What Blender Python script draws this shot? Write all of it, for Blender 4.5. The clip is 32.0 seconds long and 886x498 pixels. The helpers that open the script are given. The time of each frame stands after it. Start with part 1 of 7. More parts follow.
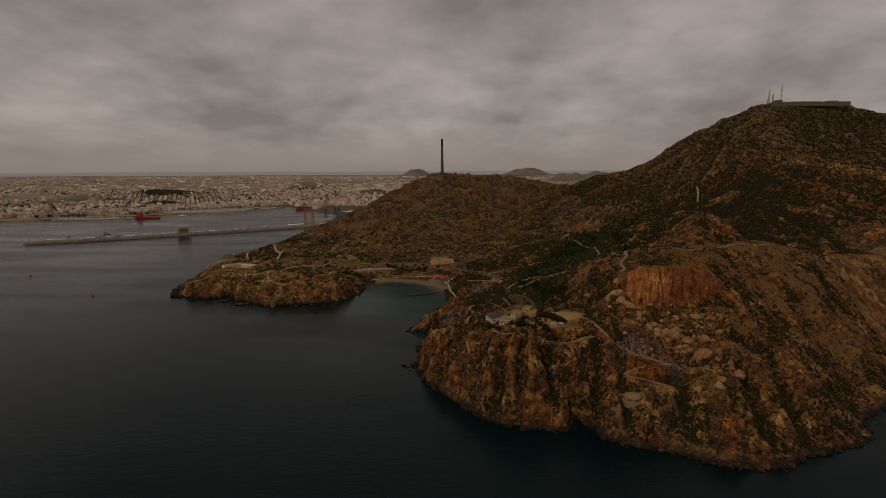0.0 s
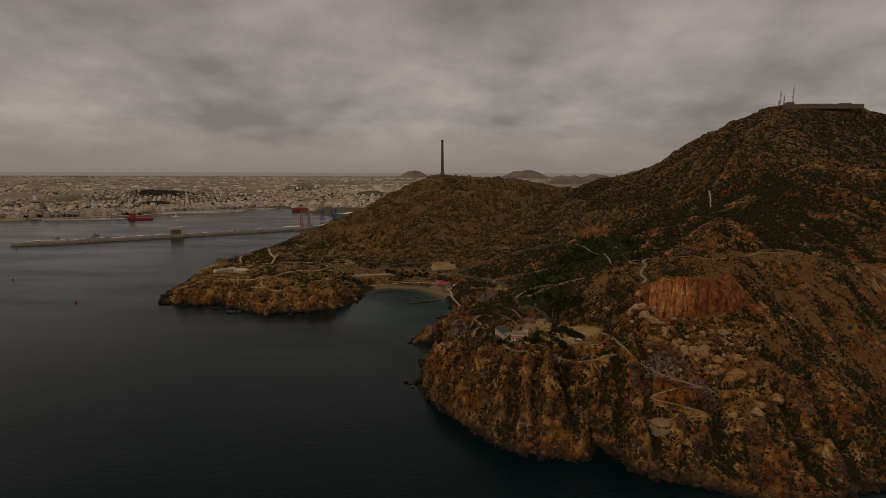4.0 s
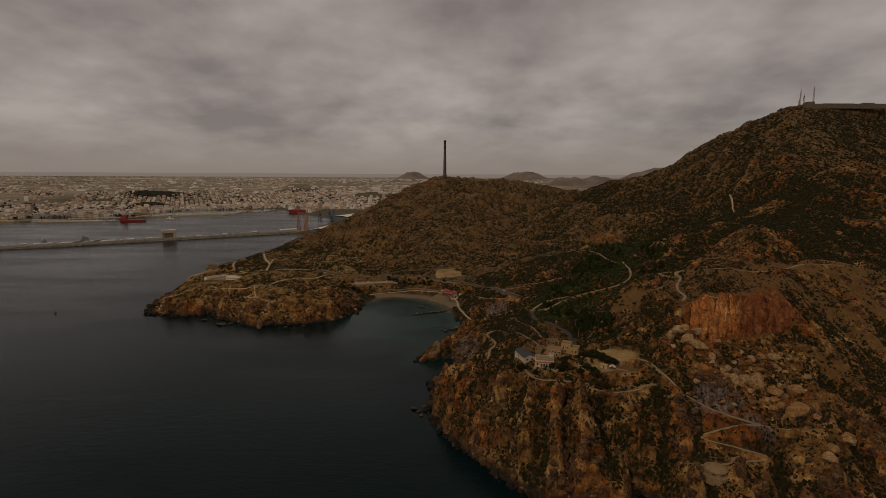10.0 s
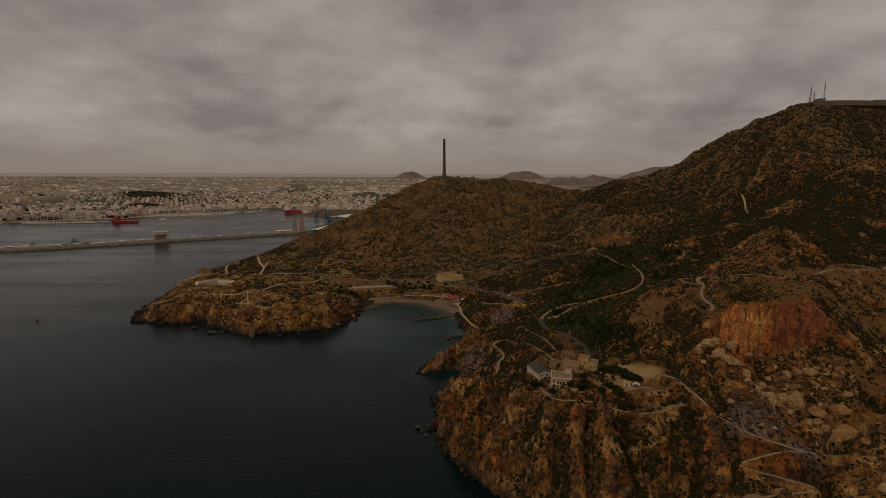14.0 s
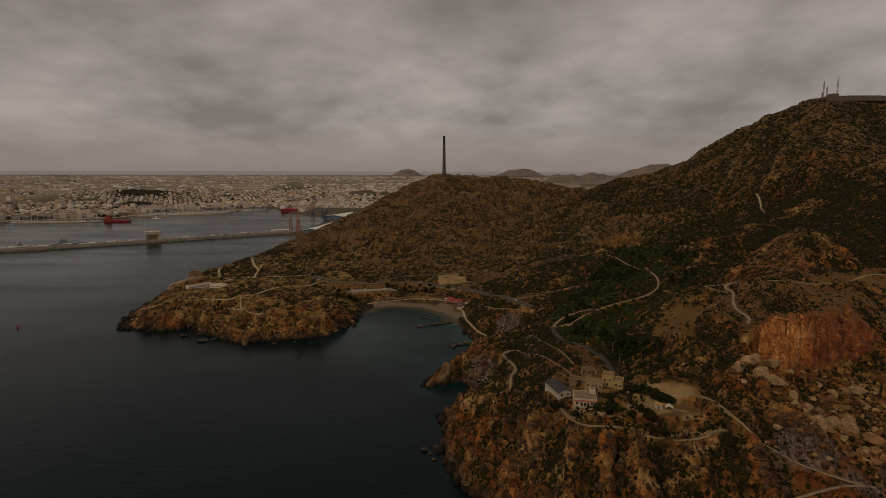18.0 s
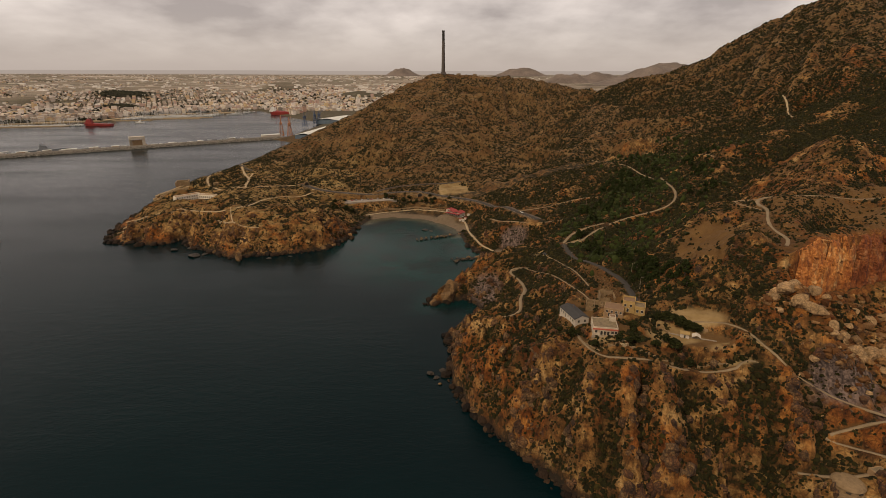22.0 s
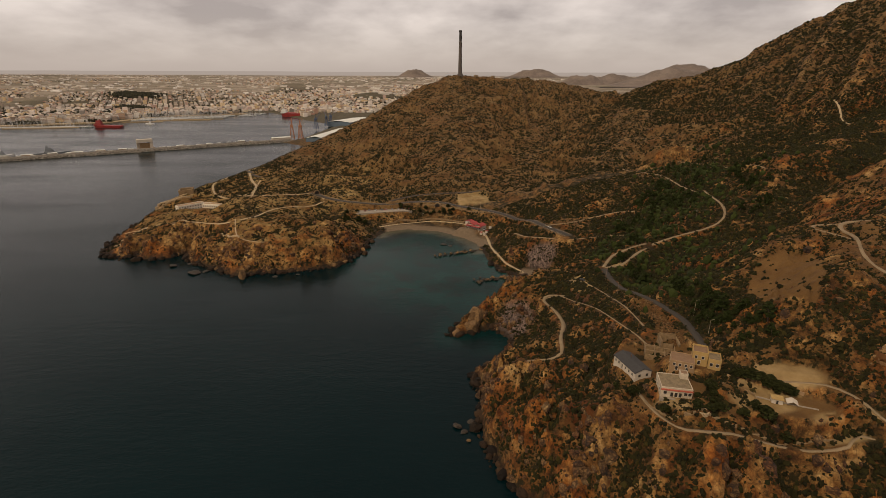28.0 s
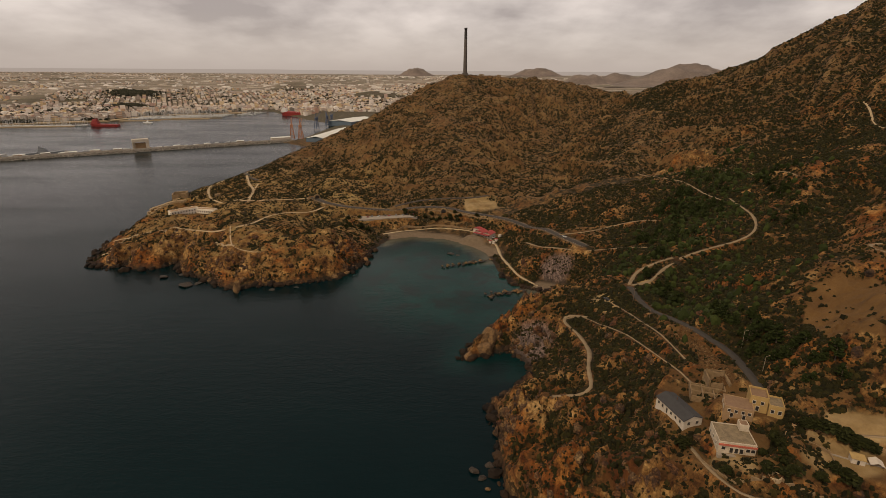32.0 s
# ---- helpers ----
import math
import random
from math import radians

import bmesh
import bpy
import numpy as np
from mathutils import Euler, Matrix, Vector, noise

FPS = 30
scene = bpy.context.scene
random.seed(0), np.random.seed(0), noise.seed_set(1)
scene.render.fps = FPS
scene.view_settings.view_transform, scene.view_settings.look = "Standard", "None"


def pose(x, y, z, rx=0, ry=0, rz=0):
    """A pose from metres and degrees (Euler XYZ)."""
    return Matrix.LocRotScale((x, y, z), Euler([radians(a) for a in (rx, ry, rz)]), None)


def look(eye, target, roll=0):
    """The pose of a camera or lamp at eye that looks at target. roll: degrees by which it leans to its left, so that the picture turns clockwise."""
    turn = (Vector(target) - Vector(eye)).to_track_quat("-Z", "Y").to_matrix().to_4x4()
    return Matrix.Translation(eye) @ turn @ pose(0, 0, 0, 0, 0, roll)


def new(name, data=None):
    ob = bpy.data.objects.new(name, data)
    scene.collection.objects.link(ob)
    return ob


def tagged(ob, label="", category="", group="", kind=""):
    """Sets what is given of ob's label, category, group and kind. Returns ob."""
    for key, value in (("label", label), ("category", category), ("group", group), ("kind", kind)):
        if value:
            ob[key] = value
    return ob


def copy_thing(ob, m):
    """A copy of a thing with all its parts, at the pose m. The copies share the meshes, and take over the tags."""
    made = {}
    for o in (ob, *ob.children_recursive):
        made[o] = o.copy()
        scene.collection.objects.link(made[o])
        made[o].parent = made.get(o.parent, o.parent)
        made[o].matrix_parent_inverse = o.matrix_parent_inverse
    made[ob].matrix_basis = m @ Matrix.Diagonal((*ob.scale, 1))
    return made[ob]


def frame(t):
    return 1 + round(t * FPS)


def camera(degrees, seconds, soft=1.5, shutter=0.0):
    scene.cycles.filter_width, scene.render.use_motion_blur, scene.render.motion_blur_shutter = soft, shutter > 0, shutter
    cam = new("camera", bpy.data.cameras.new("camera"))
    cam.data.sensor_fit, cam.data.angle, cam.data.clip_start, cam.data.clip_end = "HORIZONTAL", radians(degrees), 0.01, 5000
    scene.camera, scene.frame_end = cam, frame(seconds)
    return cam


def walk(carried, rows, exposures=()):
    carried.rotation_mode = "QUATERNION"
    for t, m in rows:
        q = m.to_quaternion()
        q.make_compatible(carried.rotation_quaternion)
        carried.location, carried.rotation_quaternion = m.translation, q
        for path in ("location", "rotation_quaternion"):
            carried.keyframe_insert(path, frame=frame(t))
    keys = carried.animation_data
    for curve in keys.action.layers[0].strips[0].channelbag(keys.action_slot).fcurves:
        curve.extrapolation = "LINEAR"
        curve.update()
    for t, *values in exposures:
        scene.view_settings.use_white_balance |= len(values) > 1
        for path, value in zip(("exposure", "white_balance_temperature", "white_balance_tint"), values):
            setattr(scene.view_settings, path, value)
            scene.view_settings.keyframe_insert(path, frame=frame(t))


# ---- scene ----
cam = camera(81.0, 32.0, 0.75)
# seconds, x, y, z, lean, roll, turn
PATH = [
    (0, 0.00, 0.00, 160.00, 81.43, 0.25, 0.00),
    (3.5, -6.58, 27.69, 159.88, 81.61, -0.09, -0.30),
    (6, -10.98, 45.77, 160.71, 81.70, -0.18, -0.51),
    (9, -15.80, 67.47, 161.04, 81.75, -0.29, -0.54),
    (12, -20.33, 87.52, 160.71, 81.76, -0.20, -0.74),
    (14.5, -23.33, 105.27, 160.92, 81.70, -0.15, -0.99),
    (17, -27.84, 123.06, 161.66, 81.46, -0.06, -1.26),
    (18.5, -29.60, 134.06, 161.40, 81.47, -0.12, -1.35),
    (19, -30.21, 137.66, 161.19, 80.71, -0.14, -1.42),
    (19.5, -30.85, 141.31, 161.01, 77.29, -0.14, -1.51),
    (20, -31.49, 145.06, 160.95, 74.49, -0.14, -1.59),
    (20.5, -32.10, 148.88, 161.02, 72.41, -0.15, -1.65),
    (21, -32.71, 152.77, 161.15, 71.05, -0.12, -1.69),
    (22, -33.87, 160.47, 161.33, 71.01, -0.13, -1.70),
    (23, -35.00, 167.92, 161.59, 71.01, -0.08, -1.68),
    (24, -36.25, 175.21, 161.59, 71.03, -0.03, -1.67),
    (24.5, -36.90, 178.80, 161.61, 71.02, -0.03, -1.31),
    (25.5, -38.35, 186.11, 161.69, 71.03, -0.01, -1.34),
    (26, -39.13, 189.83, 161.73, 71.03, -0.07, -0.68),
    (26.5, -39.88, 193.51, 161.78, 71.03, -0.12, -0.46),
    (28.5, -43.12, 208.19, 162.09, 71.13, -0.25, -0.53),
    (30.5, -46.52, 222.96, 162.21, 71.07, -0.36, -0.59),
    (32, -48.60, 234.61, 162.22, 70.99, -0.38, -0.41),
]
# seconds, stops
LIGHTENS = [(0, -0.38), (18.5, -0.38), (20, -0.16), (21, 0.24), (22, 0.70), (24, 0.70), (32, 0.66)]
walk(cam, [(t, pose(*p)) for t, *p in PATH], LIGHTENS)

# ---- overcast sky, a veiled sun ----
world = bpy.data.worlds.new("overcast_sky")
scene.world = world
world.use_nodes = True
wn, wl = world.node_tree.nodes, world.node_tree.links
wn.clear()
SUN_HEIGHT, SUN_TURN = radians(48), radians(222)


def wnode(kind, **values):
    n = wn.new(kind)
    for key, value in values.items():
        n.inputs[key].default_value = value
    return n


sky = wn.new("ShaderNodeTexSky")
sky.sky_type, sky.sun_disc, sky.sun_elevation, sky.sun_rotation = "NISHITA", False, SUN_HEIGHT, SUN_TURN
co = wn.new("ShaderNodeTexCoord")
split = wn.new("ShaderNodeSeparateXYZ")
wl.new(co.outputs["Generated"], split.inputs[0])
# the cloud sheet lies flat overhead: directions are laid out on it by their height
lift = wn.new("ShaderNodeMath")
lift.operation = "MAXIMUM"
lift.inputs[1].default_value = 0.0
wl.new(split.outputs["Z"], lift.inputs[0])
plus = wn.new("ShaderNodeMath")
plus.operation = "ADD"
plus.inputs[1].default_value = 0.27
wl.new(lift.outputs[0], plus.inputs[0])
sheet = wn.new("ShaderNodeVectorMath")
sheet.operation = "DIVIDE"
wl.new(co.outputs["Generated"], sheet.inputs[0])
three = wn.new("ShaderNodeCombineXYZ")
for k in range(3):
    wl.new(plus.outputs[0], three.inputs[k])
wl.new(three.outputs[0], sheet.inputs[1])
flat = wn.new("ShaderNodeMapping")
flat.inputs["Scale"].default_value = (1.15, 1.0, 0.0)
flat.inputs["Location"].default_value = (3.1, 0.4, 0.0)
wl.new(sheet.outputs[0], flat.inputs[0])
big = wnode("ShaderNodeTexNoise", Scale=1.2, Detail=4.0, Roughness=0.45, Distortion=0.0)
small = wnode("ShaderNodeTexNoise", Scale=3.6, Detail=6.0, Roughness=0.52, Distortion=0.0)
wl.new(flat.outputs[0], big.inputs["Vector"])
wl.new(flat.outputs[0], small.inputs["Vector"])
both = wn.new("ShaderNodeMix")
both.inputs["Factor"].default_value = 0.38
wl.new(big.outputs["Fac"], both.inputs["A"])
wl.new(small.outputs["Fac"], both.inputs["B"])
tone = wn.new("ShaderNodeValToRGB")
tone.color_ramp.elements[0].position, tone.color_ramp.elements[0].color = 0.36, (0.56, 0.47, 0.43, 1)
tone.color_ramp.elements[1].position, tone.color_ramp.elements[1].color = 0.62, (1.08, 0.935, 0.845, 1)
wl.new(both.outputs[0], tone.inputs[0])
# towards the horizon the sheet closes up into one even grey
low = wn.new("ShaderNodeMapRange")
low.inputs["From Min"].default_value, low.inputs["From Max"].default_value = 0.0, 0.09
wl.new(split.outputs["Z"], low.inputs[0])
even = wn.new("ShaderNodeMix")
even.data_type = "RGBA"
even.inputs["A"].default_value = (0.68, 0.57, 0.50, 1)
wl.new(low.outputs[0], even.inputs["Factor"])
wl.new(tone.outputs[0], even.inputs["B"])
# an overcast sky is brightest overhead
zenith = wn.new("ShaderNodeMapRange")
for key, v in (("From Min", 0.3), ("From Max", 1.0), ("To Min", 1.0), ("To Max", 0.9)):
    zenith.inputs[key].default_value = v
wl.new(split.outputs["Z"], zenith.inputs[0])
glow = wn.new("ShaderNodeMix")
glow.data_type, glow.blend_type = "RGBA", "MULTIPLY"
glow.inputs["Factor"].default_value = 1.0
wl.new(even.outputs[2], glow.inputs["A"])
wl.new(zenith.outputs[0], glow.inputs["B"])
cloud = wnode("ShaderNodeBackground", Strength=0.48)
wl.new(glow.outputs[2], cloud.inputs["Color"])
clear = wnode("ShaderNodeBackground", Strength=0.06)
wl.new(sky.outputs[0], clear.inputs["Color"])
cover = wnode("ShaderNodeMixShader", Fac=0.93)
wl.new(clear.outputs[0], cover.inputs[1])
wl.new(cloud.outputs[0], cover.inputs[2])
out = wn.new("ShaderNodeOutputWorld")
wl.new(cover.outputs[0], out.inputs["Surface"])

sun = new("sun", bpy.data.lights.new("sun", "SUN"))
sun.data.energy, sun.data.angle, sun.data.color = 1.4, radians(10), (1.0, 0.80, 0.56)
sun.matrix_world = look((0, 0, 0), (-math.sin(SUN_TURN) * math.cos(SUN_HEIGHT), -math.cos(SUN_TURN) * math.cos(SUN_HEIGHT), -math.sin(SUN_HEIGHT)))

# ---- materials ----
class Shade:
    """A procedural material: nodes made one after another, on places in metres."""

    def __init__(self, name, rough=0.85, metal=0.0):
        self.mat = bpy.data.materials.new(name)
        self.mat.use_nodes = True
        self.n, self.l = self.mat.node_tree.nodes, self.mat.node_tree.links
        self.base = self.n["Principled BSDF"]
        self.base.inputs["Roughness"].default_value, self.base.inputs["Metallic"].default_value = rough, metal
        self.place = self.n.new("ShaderNodeNewGeometry").outputs["Position"]

    def noise(self, size, detail=5.0, rough=0.6, squeeze=(1, 1, 1)):
        m = self.n.new("ShaderNodeMapping")
        m.inputs["Scale"].default_value = [k / size for k in squeeze]
        self.l.new(self.place, m.inputs[0])
        t = self.n.new("ShaderNodeTexNoise")
        t.inputs["Scale"].default_value, t.inputs["Detail"].default_value, t.inputs["Roughness"].default_value = 1.0, detail, rough
        self.l.new(m.outputs[0], t.inputs["Vector"])
        return t.outputs["Fac"]

    def cells(self, size, feature="F1", out="Distance"):
        m = self.n.new("ShaderNodeMapping")
        m.inputs["Scale"].default_value = [1 / size] * 3
        self.l.new(self.place, m.inputs[0])
        t = self.n.new("ShaderNodeTexVoronoi")
        t.feature, t.inputs["Scale"].default_value = feature, 1.0
        self.l.new(m.outputs[0], t.inputs["Vector"])
        return t.outputs[out]

    def attr(self, name):
        a = self.n.new("ShaderNodeAttribute")
        a.attribute_name = name
        return a.outputs["Fac"]

    def ramp(self, value, *stops):
        r = self.n.new("ShaderNodeValToRGB")
        for k, (at, colour) in enumerate(stops):
            e = r.color_ramp.elements[k] if k < 2 else r.color_ramp.elements.new(at)
            e.position, e.color = at, (*colour, 1) if len(colour) == 3 else colour
        self.l.new(value, r.inputs[0])
        return r.outputs[0]

    def span(self, value, a, b, lo=0.0, hi=1.0):
        r = self.n.new("ShaderNodeMapRange")
        for key, v in zip(("From Min", "From Max", "To Min", "To Max"), (a, b, lo, hi)):
            r.inputs[key].default_value = v
        self.l.new(value, r.inputs[0])
        return r.outputs[0]

    def maths(self, what, a, b):
        m = self.n.new("ShaderNodeMath")
        m.operation = what
        for k, v in enumerate((a, b)):
            if isinstance(v, (int, float)):
                m.inputs[k].default_value = v
            else:
                self.l.new(v, m.inputs[k])
        return m.outputs[0]

    def blend(self, factor, a, b, way="MIX"):
        m = self.n.new("ShaderNodeMix")
        m.data_type, m.blend_type = "RGBA", way
        for key, v in (("Factor", factor), ("A", a), ("B", b)):
            if isinstance(v, (int, float)):
                m.inputs[key].default_value = v
            elif isinstance(v, tuple):
                m.inputs[key].default_value = (*v, 1)
            else:
                self.l.new(v, m.inputs[key])
        return m.outputs[2]

    def done(self, colour, bump=None, depth=0.1, strength=0.6, rough=None):
        self.l.new(colour, self.base.inputs["Base Color"])
        if rough is not None:
            self.l.new(rough, self.base.inputs["Roughness"])
        if bump is not None:
            b = self.n.new("ShaderNodeBump")
            b.inputs["Strength"].default_value, b.inputs["Distance"].default_value = strength, depth
            self.l.new(bump, b.inputs["Height"])
            self.l.new(b.outputs[0], self.base.inputs["Normal"])
        return self.mat


def plain(name, colour, rough=0.8, metal=0.0, size=2.0, vary=0.25, bump=0.02):
    """A painted, plastered or bare surface with stains at two sizes."""
    s = Shade(name, rough, metal)
    dark, light = tuple(c * (1 - vary) for c in colour), tuple(min(1, c * (1 + vary)) for c in colour)
    coarse = s.ramp(s.noise(size, 6), (0.3, dark), (0.7, light))
    fine = s.noise(size / 12, 4)
    return s.done(s.blend(0.35, coarse, s.ramp(fine, (0.3, dark), (0.7, light))), fine, bump, 0.5)


def ground_stuff():
    """Dry scrubland: soil, herbs, cracked rock on the steep, sand, spoil, scree and quarry rock by the land's own masks."""
    s = Shade("scrubland", 0.95)
    s.base.inputs["Specular IOR Level"].default_value = 0.25
    big, mid, fine, grit = s.noise(110, 6), s.noise(16, 7, 0.65), s.noise(2.6, 7, 0.72), s.noise(0.8, 5, 0.75)
    soil = s.ramp(big, (0.28, (0.0594, 0.02501, 0.00588)), (0.5, (0.0792, 0.0366, 0.00924)), (0.75, (0.1023, 0.05368, 0.01512)))
    soil = s.blend(s.span(mid, 0.42, 0.68, 0.0, 0.8), soil, (0.1155, 0.06466, 0.02016))
    soil = s.blend(s.maths("MULTIPLY", s.attr("red"), 0.8), soil, s.ramp(mid, (0.3, (0.0627, 0.01586, 0.0028)), (0.7, (0.1122, 0.03477, 0.00672))))
    soil = s.blend(0.5, soil, s.ramp(fine, (0.38, (0.5, 0.46, 0.42)), (0.58, (1.0, 1.0, 1.0))), "MULTIPLY")
    herbs = s.ramp(grit, (0.3, (0.0085, 0.006396, 0.00128)), (0.7, (0.0272, 0.01927, 0.004)))
    mottle = s.maths("SUBTRACT", s.noise(5.0, 5, 0.62), s.span(s.attr("thick"), 0.0, 1.0, -0.085, 0.075))
    soil = s.blend(s.attr("far"), soil, s.ramp(mid, (0.34, (0.072, 0.039, 0.0145)), (0.5, (0.115, 0.068, 0.026)), (0.66, (0.185, 0.122, 0.053))))
    soil = s.blend(s.attr("dry"), soil, s.ramp(mid, (0.35, (0.085, 0.042, 0.011)), (0.5, (0.16, 0.098, 0.030)), (0.65, (0.26, 0.180, 0.068))))
    base = s.blend(s.span(mottle, 0.455, 0.50), herbs, soil)
    strata = s.noise(8, 9, 0.66, (0.8, 0.8, 1.2))
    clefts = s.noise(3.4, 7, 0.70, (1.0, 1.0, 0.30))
    tan_ = s.ramp(strata, (0.34, (0.04103, 0.01652, 0.003942)), (0.45, (0.127, 0.05738, 0.01505)), (0.54, (0.2442, 0.1304, 0.04014)), (0.66, (0.4103, 0.2608, 0.1039)))
    ochre = s.ramp(strata, (0.34, (0.04884, 0.01304, 0.002007)), (0.5, (0.1856, 0.06086, 0.01039)), (0.66, (0.3516, 0.1521, 0.03297)))
    rock = s.blend(s.span(s.noise(34, 5, 0.6), 0.48, 0.58), tan_, ochre)
    # crevice shade painted into the rock colour from stretched noise, faces between paler
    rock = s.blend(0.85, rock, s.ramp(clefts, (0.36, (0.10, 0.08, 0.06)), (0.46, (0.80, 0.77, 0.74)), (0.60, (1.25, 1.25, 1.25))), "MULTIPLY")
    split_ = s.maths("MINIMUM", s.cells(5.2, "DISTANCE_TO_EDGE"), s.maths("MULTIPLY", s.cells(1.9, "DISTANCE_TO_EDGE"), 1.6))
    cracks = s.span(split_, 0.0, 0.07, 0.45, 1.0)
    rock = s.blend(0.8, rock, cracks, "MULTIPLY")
    tufts = s.span(s.maths("ADD", s.noise(3.0, 5, 0.65), s.span(s.attr("thick"), 0.0, 1.0, -0.05, 0.07)), 0.575, 0.605)
    rock = s.blend(tufts, rock, (0.017, 0.0128, 0.0028))
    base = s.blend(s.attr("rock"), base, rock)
    scree = s.ramp(s.cells(0.9, "F1", "Color"), (0.2, (0.055, 0.040, 0.034)), (0.8, (0.150, 0.112, 0.096)))
    scree = s.blend(0.8, scree, s.ramp(s.noise(3.0, 5, 0.6, (2.2, 0.25, 0.6)), (0.40, (0.35, 0.32, 0.30)), (0.55, (1.25, 1.15, 1.05))), "MULTIPLY")
    base = s.blend(s.attr("rubble"), base, scree)
    orange = s.ramp(s.noise(3.2, 8, 0.72, (1, 1, 0.55)), (0.30, (0.040, 0.012, 0.003)), (0.46, (0.135, 0.045, 0.010)), (0.58, (0.23, 0.09, 0.02)), (0.74, (0.32, 0.16, 0.045)))
    base = s.blend(s.attr("quarry"), base, s.blend(0.85, orange, cracks, "MULTIPLY"))
    bare = s.ramp(s.noise(9, 6, 0.6, (1, 1, 0.3)), (0.3, (0.0864, 0.04332, 0.0126)), (0.7, (0.14, 0.076, 0.02448)))
    bare = s.blend(s.span(grit, 0.45, 0.75, 0.0, 0.5), bare, (0.08, 0.04028, 0.01152))
    base = s.blend(s.attr("bare"), base, bare)
    base = s.blend(s.attr("sand"), base, s.ramp(fine, (0.3, (0.105, 0.074, 0.045)), (0.7, (0.165, 0.120, 0.076))))
    base = s.blend(s.attr("yard"), base, s.ramp(mid, (0.35, (0.23, 0.148, 0.058)), (0.65, (0.40, 0.285, 0.135))))
    strips = s.n.new("ShaderNodeMapping")
    strips.inputs["Rotation"].default_value, strips.inputs["Scale"].default_value = (0, 0, 0.45), (1 / 210, 1 / 90, 1)
    s.l.new(s.place, strips.inputs[0])
    plots = s.n.new("ShaderNodeTexVoronoi")
    plots.distance, plots.inputs["Scale"].default_value = "CHEBYCHEV", 1.0
    s.l.new(strips.outputs[0], plots.inputs["Vector"])
    fields = s.ramp(plots.outputs["Color"], (0.15, (0.115, 0.094, 0.066)), (0.35, (0.23, 0.185, 0.14)), (0.5, (0.10, 0.090, 0.060)), (0.68, (0.20, 0.162, 0.118)), (0.85, (0.38, 0.32, 0.26)))
    town = s.ramp(s.noise(38, 8, 0.8), (0.36, (0.028, 0.026, 0.013)), (0.48, (0.085, 0.066, 0.042)), (0.56, (0.045, 0.042, 0.018)), (0.68, (0.22, 0.175, 0.125)))
    base = s.blend(s.attr("plain"), base, s.blend(s.attr("country"), town, fields))
    wet = s.blend(s.attr("wet"), base, (0.016, 0.011, 0.007))
    height_of = s.maths("ADD", s.maths("ADD", s.maths("MULTIPLY", fine, 0.9), s.maths("MULTIPLY", grit, 0.4)), s.maths("MULTIPLY", s.maths("MULTIPLY", s.span(split_, 0.0, 0.3), s.attr("rock")), 0.35))
    return s.done(wet, height_of, 0.8, 1.0)


def sea_stuff():
    """Dark open water with small waves and wind-ruffled patches; greener where the sandy bottom lies near."""
    s = Shade("sea_water", 0.16)
    s.base.inputs["IOR"].default_value = 1.33
    s.base.inputs["Specular IOR Level"].default_value = 0.13
    deep = s.ramp(s.noise(160, 4), (0.3, (0.0006, 0.0060, 0.0074)), (0.7, (0.0013, 0.0094, 0.0108)))
    green = s.ramp(s.noise(30, 5), (0.3, (0.003, 0.024, 0.022)), (0.7, (0.007, 0.040, 0.035)))
    weed = s.blend(s.span(s.noise(22, 5), 0.48, 0.62), green, (0.010, 0.020, 0.018))
    colour = s.blend(s.attr("shallow"), deep, weed)
    colour = s.blend(s.attr("edge"), colour, (0.07, 0.066, 0.046))
    ruffle = s.noise(120, 5, 0.6, (0.5, 1.6, 1))
    waves = s.maths("ADD", s.noise(2.2, 5, 0.6, (1, 1.8, 1)), s.maths("MULTIPLY", s.noise(9, 3, 0.5, (1, 2.2, 1)), 1.3))
    waves = s.maths("MULTIPLY", waves, s.span(ruffle, 0.38, 0.62, 0.6, 1.25))
    return s.done(colour, waves, 0.35, 0.42, s.span(ruffle, 0.38, 0.62, 0.10, 0.24))


def rocky(name, colour, rough_=0.95):
    """Cracked rock: two sizes of stain, dark joints."""
    s = Shade(name, rough_)
    coarse, fine = s.noise(2.2, 8, 0.75), s.noise(0.6, 6, 0.75)
    tone = s.ramp(coarse, (0.32, tuple(0.42 * c for c in colour)), (0.5, colour), (0.68, tuple(min(0.6, 1.55 * c) for c in colour)))
    edge = s.maths("MINIMUM", s.cells(2.4, "DISTANCE_TO_EDGE"), s.maths("MULTIPLY", s.cells(0.9, "DISTANCE_TO_EDGE"), 1.7))
    tone = s.blend(1.0, tone, s.span(edge, 0.0, 0.06, 0.5, 1.0), "MULTIPLY")
    return s.done(tone, s.maths("ADD", fine, s.span(edge, 0.0, 0.3)), 0.35, 1.0)


